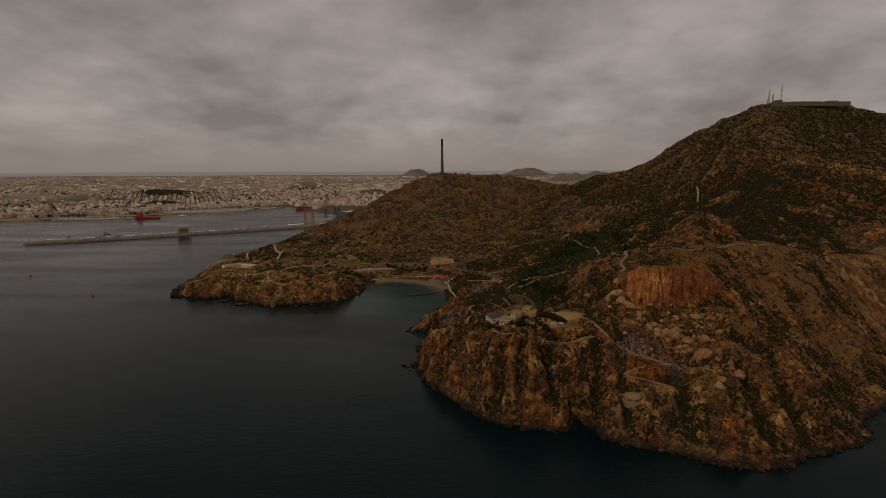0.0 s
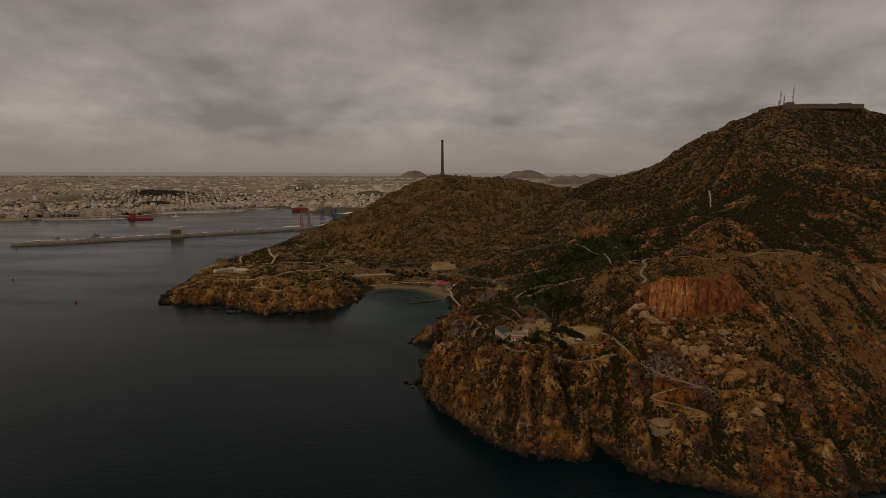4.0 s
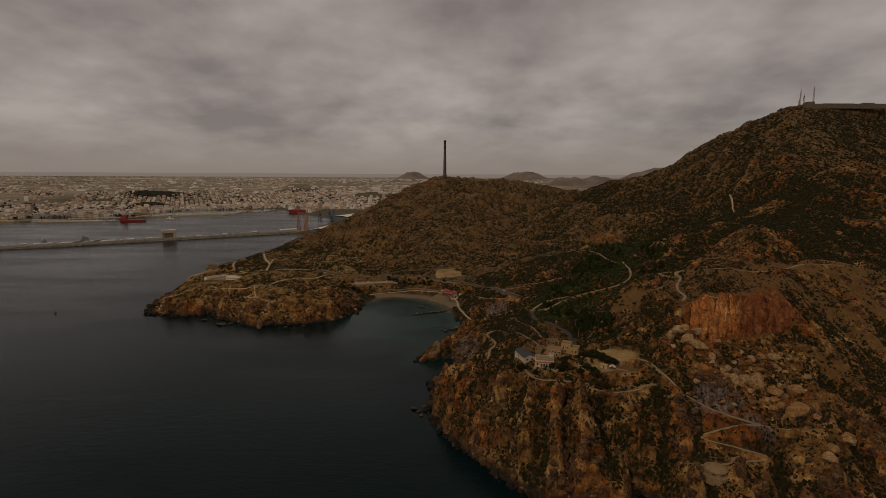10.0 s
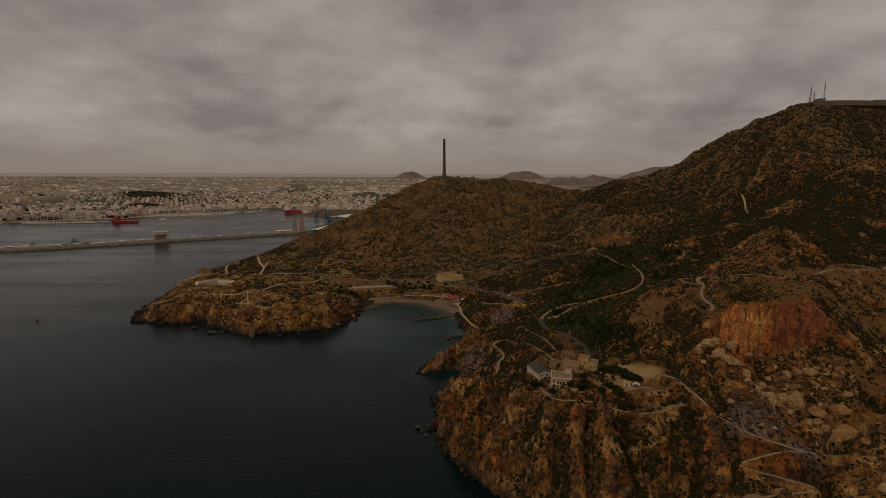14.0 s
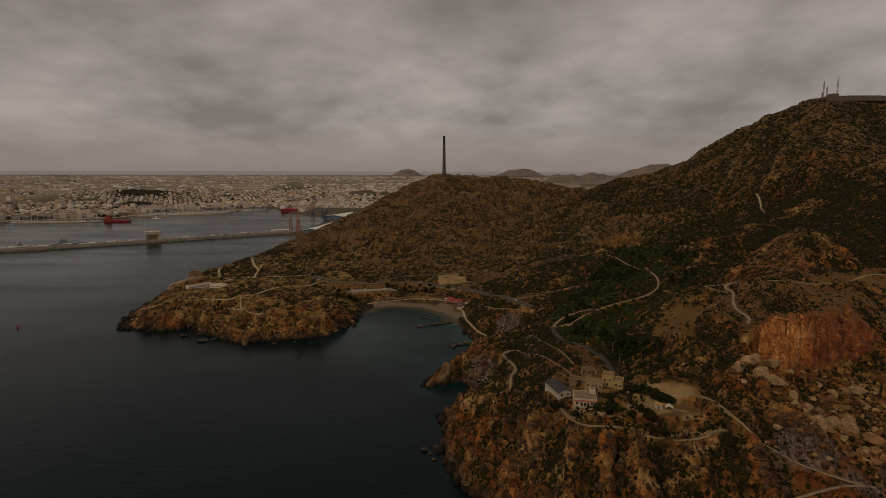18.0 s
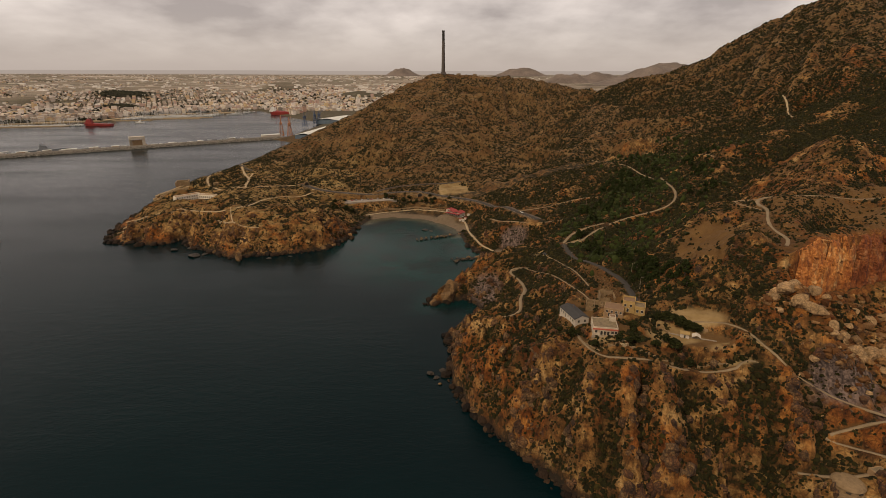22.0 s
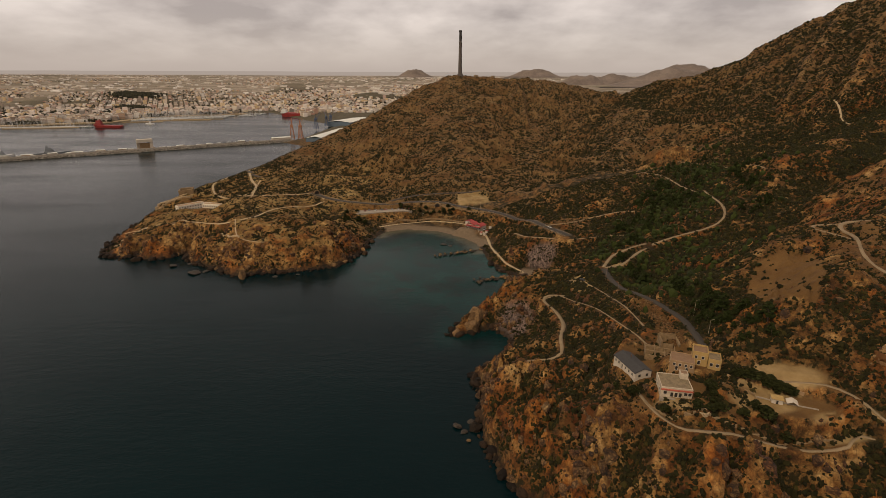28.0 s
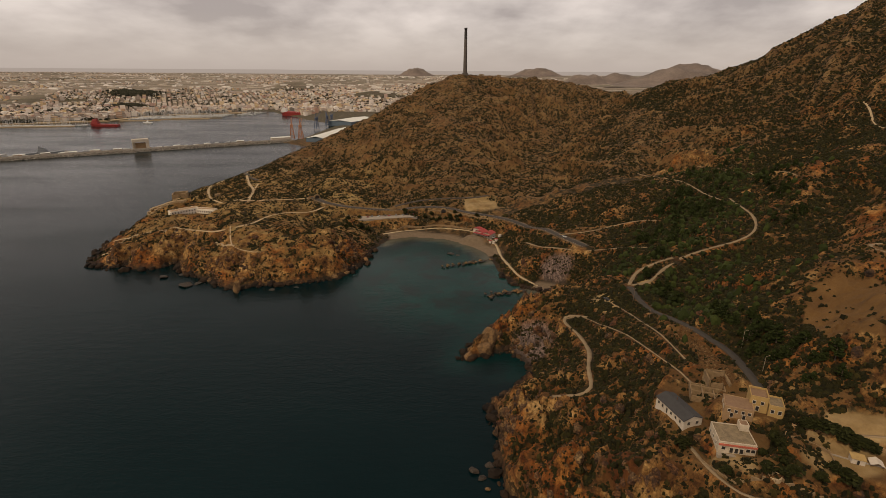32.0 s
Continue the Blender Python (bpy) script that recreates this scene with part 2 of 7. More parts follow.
def cliff_stuff():
    """Bare rock like that of the cliffs."""
    s = Shade("cliff_rock", 0.95)
    mid, fine = s.noise(14, 7, 0.65), s.noise(0.8, 5, 0.75)
    strata = s.noise(4, 10, 0.78, (0.48, 0.456, 1.008))
    rock = s.ramp(strata, (0.36, (0.0112, 0.00494, 0.00144)), (0.46, (0.0624, 0.02888, 0.00864)), (0.54, (0.16, 0.0836, 0.0288)), (0.66, (0.304, 0.1938, 0.0828)))
    rock = s.blend(s.span(mid, 0.45, 0.6), rock, s.ramp(strata, (0.36, (0.0224, 0.00684, 0.001584)), (0.5, (0.104, 0.038, 0.00936)), (0.66, (0.224, 0.095, 0.02448))))
    edge = s.maths("MINIMUM", s.cells(3.3, "DISTANCE_TO_EDGE"), s.maths("MULTIPLY", s.cells(1.3, "DISTANCE_TO_EDGE"), 1.6))
    rock = s.blend(1.0, rock, s.span(edge, 0.0, 0.14, 0.35, 1.0), "MULTIPLY")
    return s.done(rock, s.maths("ADD", fine, s.span(edge, 0.0, 0.3)), 0.5, 1.0)


GROUND, SEA = ground_stuff(), sea_stuff()
DIRT = plain("pale_dirt", (0.20, 0.142, 0.078), 0.95, size=5, vary=0.3, bump=0.05)
TARMAC = plain("old_asphalt", (0.034, 0.027, 0.02), 0.95, size=6, vary=0.2)
CONCRETE = plain("weathered_concrete", (0.25, 0.205, 0.15), 0.9, size=4, vary=0.25)
BRICK_DARK = plain("sooty_brick", (0.085, 0.07, 0.06), 0.9, size=5, vary=0.35)

# ---- lie of the land -------------------------------------------------------
_table = np.random.RandomState(7).rand(256, 256)


def lattice(x, y, seed=0):
    """Smooth value noise in -1..1, one cell a unit."""
    x, y = np.asarray(x, float) + seed * 17.3, np.asarray(y, float) + seed * 9.1
    i, j = np.floor(x).astype(int), np.floor(y).astype(int)
    u, v = x - i, y - j
    u, v = u * u * u * (u * (u * 6 - 15) + 10), v * v * v * (v * (v * 6 - 15) + 10)
    a, b = _table[i % 256, j % 256], _table[(i + 1) % 256, j % 256]
    c, d = _table[i % 256, (j + 1) % 256], _table[(i + 1) % 256, (j + 1) % 256]
    return 2 * ((a * (1 - u) + b * u) * (1 - v) + (c * (1 - u) + d * u) * v) - 1


def rough(x, y, size, octaves=4, seed=0, sharp=False):
    """Noise of several sizes, the largest of them given in metres; sharp: with crests."""
    total, weight, x, y = 0, 1.0, np.asarray(x, float) / size, np.asarray(y, float) / size
    for n in range(octaves):
        v = lattice(x, y, seed + n)
        total = total + weight * (1 - 2 * np.abs(v) if sharp else v)
        x, y, weight = 0.8 * x * 2.1 - 0.6 * y * 2.1, 0.6 * x * 2.1 + 0.8 * y * 2.1, weight * 0.5
    return total / 1.8


def blocky(x, y, size, seed=0):
    """Broken rock: cells with a height and a tilt of their own, about -1..1."""
    x, y = x + 0.3 * size * rough(x, y, size, 2, seed + 4), y + 0.3 * size * rough(x, y, size, 2, seed + 6)
    u, v = x / size, y / size
    i, j = np.floor(u).astype(int), np.floor(v).astype(int)
    best, value = np.full(np.shape(x), 9.0), np.zeros(np.shape(x))
    for a in (-1, 0, 1):
        for b in (-1, 0, 1):
            p, q = (i + a + 31 * seed) % 256, (j + b + 57 * seed) % 256
            du, dv = u - (i + a + 0.9 * _table[p, q]), v - (j + b + 0.9 * _table[q, p])
            d = du * du + dv * dv
            t1, t2, lift_ = _table[(p + 91) % 256, q], _table[p, (q + 37) % 256], _table[(p + 5) % 256, (q + 11) % 256]
            near = d < best
            best = np.where(near, d, best)
            value = np.where(near, 1.4 * lift_ - 0.7 + 1.3 * (t1 - 0.5) * du + 1.3 * (t2 - 0.5) * dv, value)
    return value


def step(a, b, x):
    u = np.clip((x - a) / (b - a), 0, 1)
    return u * u * (3 - 2 * u)


def along(points, x, y):
    """Distance to a polyline, and the further values of its points where it is nearest."""
    p = np.array(points, float)
    best, value = np.full(np.shape(x), 1e9), np.zeros((p.shape[1] - 2,) + np.shape(x))
    for a, b in zip(p[:-1], p[1:]):
        d = b[:2] - a[:2]
        s = np.clip(((x - a[0]) * d[0] + (y - a[1]) * d[1]) / (d @ d + 1e-9), 0, 1)
        dist = np.hypot(x - a[0] - s * d[0], y - a[1] - s * d[1])
        near = dist < best
        best = np.where(near, dist, best)
        for k in range(len(value)):
            value[k] = np.where(near, a[2 + k] + s * (b[2 + k] - a[2 + k]), value[k])
    return best, value


def inside(points, x, y):
    hit = np.zeros(np.shape(x), bool)
    for (ax, ay, *_), (bx, by, *_) in zip(points, points[1:] + points[:1]):
        if ay != by:
            hit ^= ((ay > y) != (by > y)) & (x < (bx - ax) * (y - ay) / (by - ay) + ax)
    return hit


# The shore as x, y and how steeply the land rises from it.
SHORE_POINT = [(900, 560, 0.8), (420, 420, 0.7), (330, 350, 0.6), (307, 338, 0.5), (272, 317, 0.5), (258, 296, 0.8), (245, 285, 0.9), (212, 276, 0.9), (195, 268, 0.9),
               (184, 260, 0.9), (155, 262, 1.1), (134, 275, 1.3), (114, 282, 1.3), (98, 292, 1.3), (92, 313, 1.2), (84, 319, 1.2),
               (76, 303, 1.3), (60, 305, 1.3), (34, 312, 1.3), (20, 327, 1.3), (3, 353, 1.3), (-12, 377, 1.3), (-21, 403, 1.2)]
SHORE_COVE = [(-20, 433, 1.1), (-21, 459, 1.0), (-8, 472, 0.7), (2, 486, 0.6), (3, 500, 0.6), (-6, 514, 0.8), (-22, 508, 1.1), (-35, 504, 1.1),
              (-30, 516, 1.1), (-16, 534, 1.1), (0, 558, 0.9), (22, 576, 0.7), (40, 592, 0.3), (42, 602, 0.15), (24, 608, 0.2),
              (14, 616, 0.5), (4, 638, 0.6), (0, 672, 0.3), (-4, 695, 0.09), (-20, 719, 0.09), (-42, 736, 0.09), (-75, 744, 0.1)]
SHORE_HEAD = [(-98, 735, 0.2), (-110, 706, 0.5), (-116, 665, 0.8), (-131, 631, 0.9), (-160, 620, 0.9), (-187, 615, 0.9), (-212, 608, 0.9),
              (-228, 618, 0.9), (-250, 634, 0.8), (-268, 646, 1.0), (-277, 668, 1.6), (-288, 652, 1.2), (-312, 648, 1.0), (-322, 664, 1.6), (-330, 650, 0.9), (-354, 665, 0.6), (-366, 700, 0.7),
              (-376, 760, 0.7), (-385, 830, 0.6), (-380, 890, 0.5), (-345, 1000, 0.5), (-310, 1150, 0.5), (-330, 1380, 0.3)]
SHORE_PORT = [(-425, 1480, 0.3), (-400, 1500, 0.3), (-385, 1560, 0.3), (-360, 1900, 0.3), (-450, 1990, 0.3), (-600, 2210, 0.3), (-735, 2420, 0.3),
              (-780, 2400, 0.3), (-800, 2310, 0.3), (-1050, 2180, 0.3), (-1110, 1950, 0.3), (-1400, 1790, 0.3), (-1900, 1700, 0.3), (-3500, 1400, 0.3)]
def with_way(points):
    """The points with their way along the line from its start as one more value."""
    total, out_ = 0.0, []
    for k, p in enumerate(points):
        total += math.hypot(p[0] - points[k - 1][0], p[1] - points[k - 1][1]) if k else 0
        out_.append((*p, total))
    return out_


SHORE = with_way(SHORE_POINT + SHORE_COVE + SHORE_HEAD + SHORE_PORT)
LAND = SHORE + [(-5200, 1300), (-5200, 5200), (5200, 5200), (5200, 900)]

# Ridges and spurs as x, y and height, with the fall to either side.
RIDGES = [
    ([(-380, 890, 6), (-324, 937, 25), (-262, 990, 48), (-186, 1055, 79), (-102, 1127, 119), (-10, 1212, 152), (60, 1230, 145), (174, 1258, 142), (260, 1280, 127), (330, 1310, 115)], 0.36),
    ([(-10, 1205, 150), (-25, 1010, 95), (-30, 880, 52), (-40, 800, 22)], 0.30),
    ([(120, 1240, 138), (105, 1090, 92), (95, 960, 62), (80, 860, 40)], 0.34),
    ([(300, 1118, 131), (368, 1077, 150), (425, 1041, 176), (438, 1033, 201), (484, 1004, 224), (526, 977, 251), (562, 954, 273), (605, 945, 276), (700, 960, 275), (820, 1010, 262), (1000, 1100, 230)], 0.46),
    ([(600, 925, 272), (535, 810, 224), (480, 715, 183), (410, 650, 142), (360, 605, 114)], 0.44),
    ([(470, 985, 214), (380, 880, 146), (300, 790, 108), (240, 720, 76)], 0.42),
    ([(330, 1100, 138), (250, 960, 104), (190, 860, 76), (140, 780, 48)], 0.38),
    ([(360, 600, 110), (300, 560, 104), (268, 531, 113), (240, 505, 97), (175, 450, 89), (124, 398, 82)], 0.85),
    ([(175, 450, 87), (235, 462, 90), (290, 475, 92), (350, 470, 84), (440, 500, 80), (600, 620, 110)], 0.62),
    ([(40, 372, 47), (70, 364, 50), (100, 355, 51), (125, 352, 49)], 0.95),
    ([(62, 415, 47), (60, 455, 42), (62, 490, 38), (76, 530, 40), (112, 568, 45), (160, 600, 56), (195, 650, 58), (180, 730, 62)], 0.42),
    ([(-335, 735, 15), (-290, 700, 21), (-240, 685, 25), (-150, 672, 27)], 0.35),
    ([(-345, 810, 22), (-300, 790, 20), (-240, 775, 26), (-180, 800, 22), (-120, 775, 14)], 0.3),
    ([(-240, 775, 26), (-255, 850, 24), (-270, 930, 36), (-262, 990, 48)], 0.3),
    ([(-345, 810, 22), (-345, 880, 22), (-330, 930, 25)], 0.35),
    ([(-255, 850, 24), (-205, 830, 24), (-180, 860, 34)], 0.3),
    ([(-180, 810, 21), (-60, 795, 16), (20, 765, 18), (58, 690, 26), (105, 640, 36), (150, 640, 46)], 0.3),
    ([(400, 670, 142), (310, 645, 110), (250, 632, 94), (215, 602, 74)], 0.5),
    ([(130, 346, 46), (185, 345, 43), (172, 312, 30), (180, 290, 17)], 0.7),
    ([(240, 360, 40), (230, 325, 30), (228, 302, 21)], 0.6),
    ([(124, 398, 80), (104, 392, 69)], 1.1),
    ([(168, 450, 90), (150, 405, 86), (134, 382, 83), (142, 388, 84.5), (205, 418, 86), (240, 450, 88)], 1.25),
    ([(150, 455, 88), (112, 445, 70), (85, 450, 54)], 0.6),
    ([(18, 372, 37), (30, 362, 45), (48, 352, 49)], 0.8),
    ([(800, 900, 220), (700, 760, 160), (560, 640, 105)], 0.4),
]


# Hills that stand in the town: x, y, radius, height.
TOWN_HILLS = [(-1515, 2850, 115, 42), (-880, 3360, 120, 34), (-380, 3000, 120, 26), (-1330, 2470, 60, 12)]


# Gullies and spurs down the sea cliffs of the point.
GULLIES = [[(32, 358), (25, 343), (20, 328), (16, 320)], [(46, 347), (39, 336), (33, 318), (30, 308)], [(76, 353), (72, 332), (70, 310), (68, 297)], [(103, 346), (102, 325), (96, 305), (90, 290)],
           [(122, 341), (115, 326), (111, 300), (108, 283)], [(152, 320), (146, 295), (143, 270)], [(196, 325), (188, 295), (184, 262)], [(222, 340), (214, 305), (206, 274)], [(4, 408), (-8, 412), (-22, 414)], [(14, 440), (0, 446), (-20, 448)]]
SPURS = [[(24, 370), (14, 361), (4, 352)], [(48, 350), (45, 335), (42, 306)], [(60, 347), (57, 325), (53, 301)], [(88, 346), (86, 332), (80, 304)], [(112, 332), (106, 310), (104, 290)], [(134, 326), (130, 300), (126, 280)],
         [(172, 314), (166, 290), (160, 264)], [(206, 330), (200, 300), (196, 270)], [(8, 425), (-6, 428), (-18, 428)]]


def nearest(lines, x, y):
    best = np.full(np.shape(x), 1e9)
    near = (x > -60) & (x < 260) & (y > 240) & (y < 480)
    for line in lines:
        best[near] = np.minimum(best[near], along(line, x[near], y[near])[0])
    return best


def thicket(x, y):
    """Where scrub grows close together, 0 to 1."""
    wood = np.exp(-(along([(70, 470), (100, 540), (160, 620), (210, 700), (230, 760)], x, y)[0] / 48) ** 2)
    far = 0.28 * step(480, 600, y) + 0.34 * step(240, 330, x) * step(480, 560, y)
    west = 0.55 * np.exp(-(along([(8, 400), (24, 440), (38, 480)], x, y)[0] / 26) ** 2) + 0.35 * np.exp(-(along([(84, 430), (100, 480), (150, 540), (220, 590)], x, y)[0] / 40) ** 2)
    return step(0.0, 0.25, rough(x, y, 30, 3, 201) + 0.5 * rough(x, y, 9, 2, 205) + 0.7 * wood + far + west - 0.16 * (1 - step(-110, -60, x)) * (1 - step(880, 960, y)) + 0.5 * np.exp(-(nearest(GULLIES, x, y) / 7) ** 2) - 0.4 * np.exp(-(nearest(SPURS, x, y) / 6) ** 2))


def crags(x, y):
    """Where bare rock stands out of the slope, 0 to 1."""
    return step(-0.05, 0.2, rough(x, y, 24, 3, 211, True) - 0.1 + 0.6 * np.exp(-(nearest(SPURS, x, y) / 6) ** 2) - 0.4 * np.exp(-(nearest(GULLIES, x, y) / 5) ** 2))


def drawn(away):
    """How many times further off a place of the far plain stands for."""
    return np.exp(np.clip(away - 2700, 0, 2300) / 2260 * 1.45)


def lie(x, y):
    """The land before roads and terraces: ridges, held down towards the shore."""
    warp = rough(x, y, 70, 3, 3)
    wx, wy = x + 5 * warp, y + 5 * rough(x, y, 70, 3, 5)
    total = 0
    for points, fall in RIDGES:
        d, (z, way) = along(with_way(points), wx, wy)
        ribs = rough(way + 0.25 * d, d * 0.16 + 31 * fall, 34, 4, 13, True)
        total = total + np.exp(np.clip((z - fall * (np.hypot(d, 8) - 8) + (0.15 + 0.14 * step(640, 780, y)) * np.minimum(d, 80) * ribs) / 4, -60, 90))
    h = 4 * np.log(total + np.exp(0.8))
    # the chimney hill falls away steeply towards the harbour
    back = (-322 * (x + 380) + 370 * (y - 890)) / 490.5
    h = h - 0.5 * np.clip(back - 4, 0, 220) * (1 - step(-60, 40, x)) * step(800, 900, y)
    # a step in the mountain's shoulder
    h = h - 22 * np.exp(-((x - 378) / 46) ** 2 - ((y - 1045) / 55) ** 2)
    h = np.maximum(h, 0.5)
    gully, crest = rough(x, y, 60, 4, 11, True), rough(x, y, 21, 4, 15, True)
    high = step(22, 110, h)
    h = h + high * ((4 + 3.5 * step(700, 820, y)) * gully + 4 * rough(x, y, 150, 3, 20)) + step(8, 30, h) * (2.2 * crest + 0.9 * rough(x, y, 7, 3, 30, True))
    far_ = np.hypot(0.75 * x, y)
    plain = 5 + np.maximum(0, 155 - 155 / drawn(far_)) + 2.0 * rough(x, y, 400, 3, 41) * step(2600, 3600, far_)
    for cx, cy, cr, cz in TOWN_HILLS:
        plain = plain + cz * np.exp(-(((x - cx) / cr) ** 2 + ((y - cy) / (0.7 * cr)) ** 2) ** 1.3)
    h = np.where(y > 1250, np.maximum(h, plain * step(1250, 1500, y)), h)
    shore, (rise, way) = along(SHORE, x + 2.5 * rough(x, y, 14, 3, 50), y + 2.5 * rough(x, y, 14, 3, 53))
    land = inside(LAND, x, y)
    crag = 0.75 * rough(way, shore * 0.3, 20, 4, 60, True) + 0.45 * rough(x, y, 9, 3, 62, True)
    inland = np.clip(shore - 16, 0, 900)
    cap = 0.4 + rise * ((shore - inland) * (1 + 0.6 * crag * step(0.4, 1.0, rise)) + 3 * step(0.5, 1.2, rise) * step(0, 7, shore))
    cap = cap + inland * np.where(y < 700, 1.1, 0.6)
    cap = np.minimum(cap, 400)
    h = -4 * np.log(np.exp(-np.clip(h, -50, 400) / 4) + np.exp(-cap / 4)) + 0.4 * np.exp(-shore / 8)
    h = np.minimum(h, cap)
    wild = np.exp(-shore / 45) * step(0.4, 0.9, rise) * step(2, 12, h) * (y < 900)
    h = h + wild * (5.0 * rough(way, shore * 0.35, 17, 4, 64, True) + 2.0 * rough(x, y, 7, 3, 67, True) + 1.0 * np.sin(1.1 * h + 4 * rough(x, y, 25, 3, 66)))
    runs = rough(way + 6 * warp, shore * 0.22, 26, 3, 69, True)
    h = h + wild * step(6, 22, h) * (5.5 * runs - 1.5)
    stony = step(-0.25, 0.25, rough(x, y, 40, 3, 68)) * (y < 560) * step(8, 20, h)
    blocks = np.maximum(wild * (0.35 + 0.65 * crags(x, y)), 0.3 * stony * crags(x, y))
    rocky = blocks > 0.02
    bx, by = x[rocky], y[rocky]
    h[rocky] = h[rocky] + blocks[rocky] * (7.0 * blocky(bx, by, 13, 1) + 4.2 * blocky(bx, by, 6.0, 2) + 1.8 * blocky(bx, by, 2.8, 3))
    wx, wy = x + 2.5 * rough(x, y, 11, 3, 71), y + 2.5 * rough(x, y, 11, 3, 73)
    h = h - 6.5 * np.exp(-(nearest(GULLIES, wx, wy) / 4.2) ** 2) * step(2, 18, h) + 5.5 * np.exp(-(nearest(SPURS, wx, wy) / 5.0) ** 2) * step(1, 12, h)
    caves = along([(-302, 655), (-300, 668)], x, y)[0], along([(-262, 640), (-266, 658)], x, y)[0], along([(-211, 606), (-213, 630)], x, y)[0], along([(-160, 618), (-164, 636)], x, y)[0]
    h = h - 7 * np.exp(-(np.minimum.reduce(caves) / 4.5) ** 2) * step(1, 12, h)
    h = np.where(land, np.maximum(h, 0.2 + 0.5 * np.minimum(shore, 4) * rise), h)
    return np.where(land, np.maximum(h, 0.15), -np.minimum(0.3 + 0.35 * shore * np.maximum(rise, 0.15), 14))


# The bare tan slope above the gully.
BARE_SLOPE = [(105, 430), (99, 408), (107, 392), (120, 404), (138, 436), (127, 446), (116, 445)]


def off_bare(x, y):
    """True away from the bare slope."""
    return ~inside(BARE_SLOPE, x + 1.2 * rough(x, y, 6, 2, 75), y + 1.2 * rough(x, y, 6, 2, 76))


def bands(x, y):
    """How far a place lies along and in front of the quarry face, in metres."""
    ax, ay, bx, by = 133.0, 379.0, 206.0, 411.0
    lx, ly = (bx - ax), (by - ay)
    n = math.hypot(lx, ly)
    return ((x - ax) * lx + (y - ay) * ly) / n, ((x - ax) * ly - (y - ay) * lx) / n


def carved(x, y):
    """The land with the quarry face, terraces and flat places cut into it."""
    h = lie(x, y)
    s, d = bands(x, y)
    d = d + 2.0 * rough(s, d * 0.2, 9, 3, 70) - 7 * step(48, 84, s)
    low = 59 + 3 * rough(x, y, 12, 3, 72) - 0.5 * np.clip(d - 5, 0, 200)
    wall = h + (low - h) * step(-0.6, 1.8, d)
    w = step(-8, 0, s) * (1 - step(80, 92, s)) * (1 - step(30, 60, d))
    h = np.where(d > 0, h + w * (np.minimum(h, wall) - h), h)
    # broken ground below the face
    spoil = step(2, 9, d) * (1 - step(48, 66, d)) * step(-12, 0, s) * (1 - step(78, 95, s))
    h = h + spoil * (3.2 * blocky(x, y, 9, 5) + 2.0 * blocky(x, y, 4.5, 6) + 0.9 * blocky(x, y, 2.4, 7))
    dome = np.hypot((x + 5) / 9, (y - 389) / 9)
    h = h + (1 - step(0.2, 1.1, dome)) * (6 + 2 * blocky(x, y, 3.5, 11))
    for cx, cy, rx, ry, z in FLATS:
        r = np.hypot((x - cx) / rx, (y - cy) / ry)
        h = h + (z - h) * (1 - step(0.75, 1.25, r))
    return h


FLATS = [(92, 373, 15, 8, 54.5), (42, 397, 9, 15, 44.5), (50, 375, 11, 10, 47.5), (63, 391, 13, 9, 49.5), (86, 362, 15, 10, 49.5), (-308, 772, 26, 14, 17), (116, 306, 6, 5, 14.5),
         (-108, 770, 36, 11, 13.6), (-2, 726, 22, 10, 7), (-2, 797, 19, 15, 22), (640, 945, 95, 16, 274)]


def smooth_line(points, every=4.0):
    """A polyline drawn out into a curve, with points at even steps."""
    p = np.array(points, float)
    out = []
    for k in range(len(p) - 1):
        a, b, c, d = p[max(k - 1, 0)], p[k], p[k + 1], p[min(k + 2, len(p) - 1)]
        n = max(2, int(np.hypot(*(c - b)[:2]) / every))
        for u in np.arange(n) / n:
            out.append(0.5 * (2 * b + (c - a) * u + (2 * a - 5 * b + 4 * c - d) * u * u + (3 * b - a - 3 * c + d) * u ** 3))
    return np.array(out + [p[-1]])


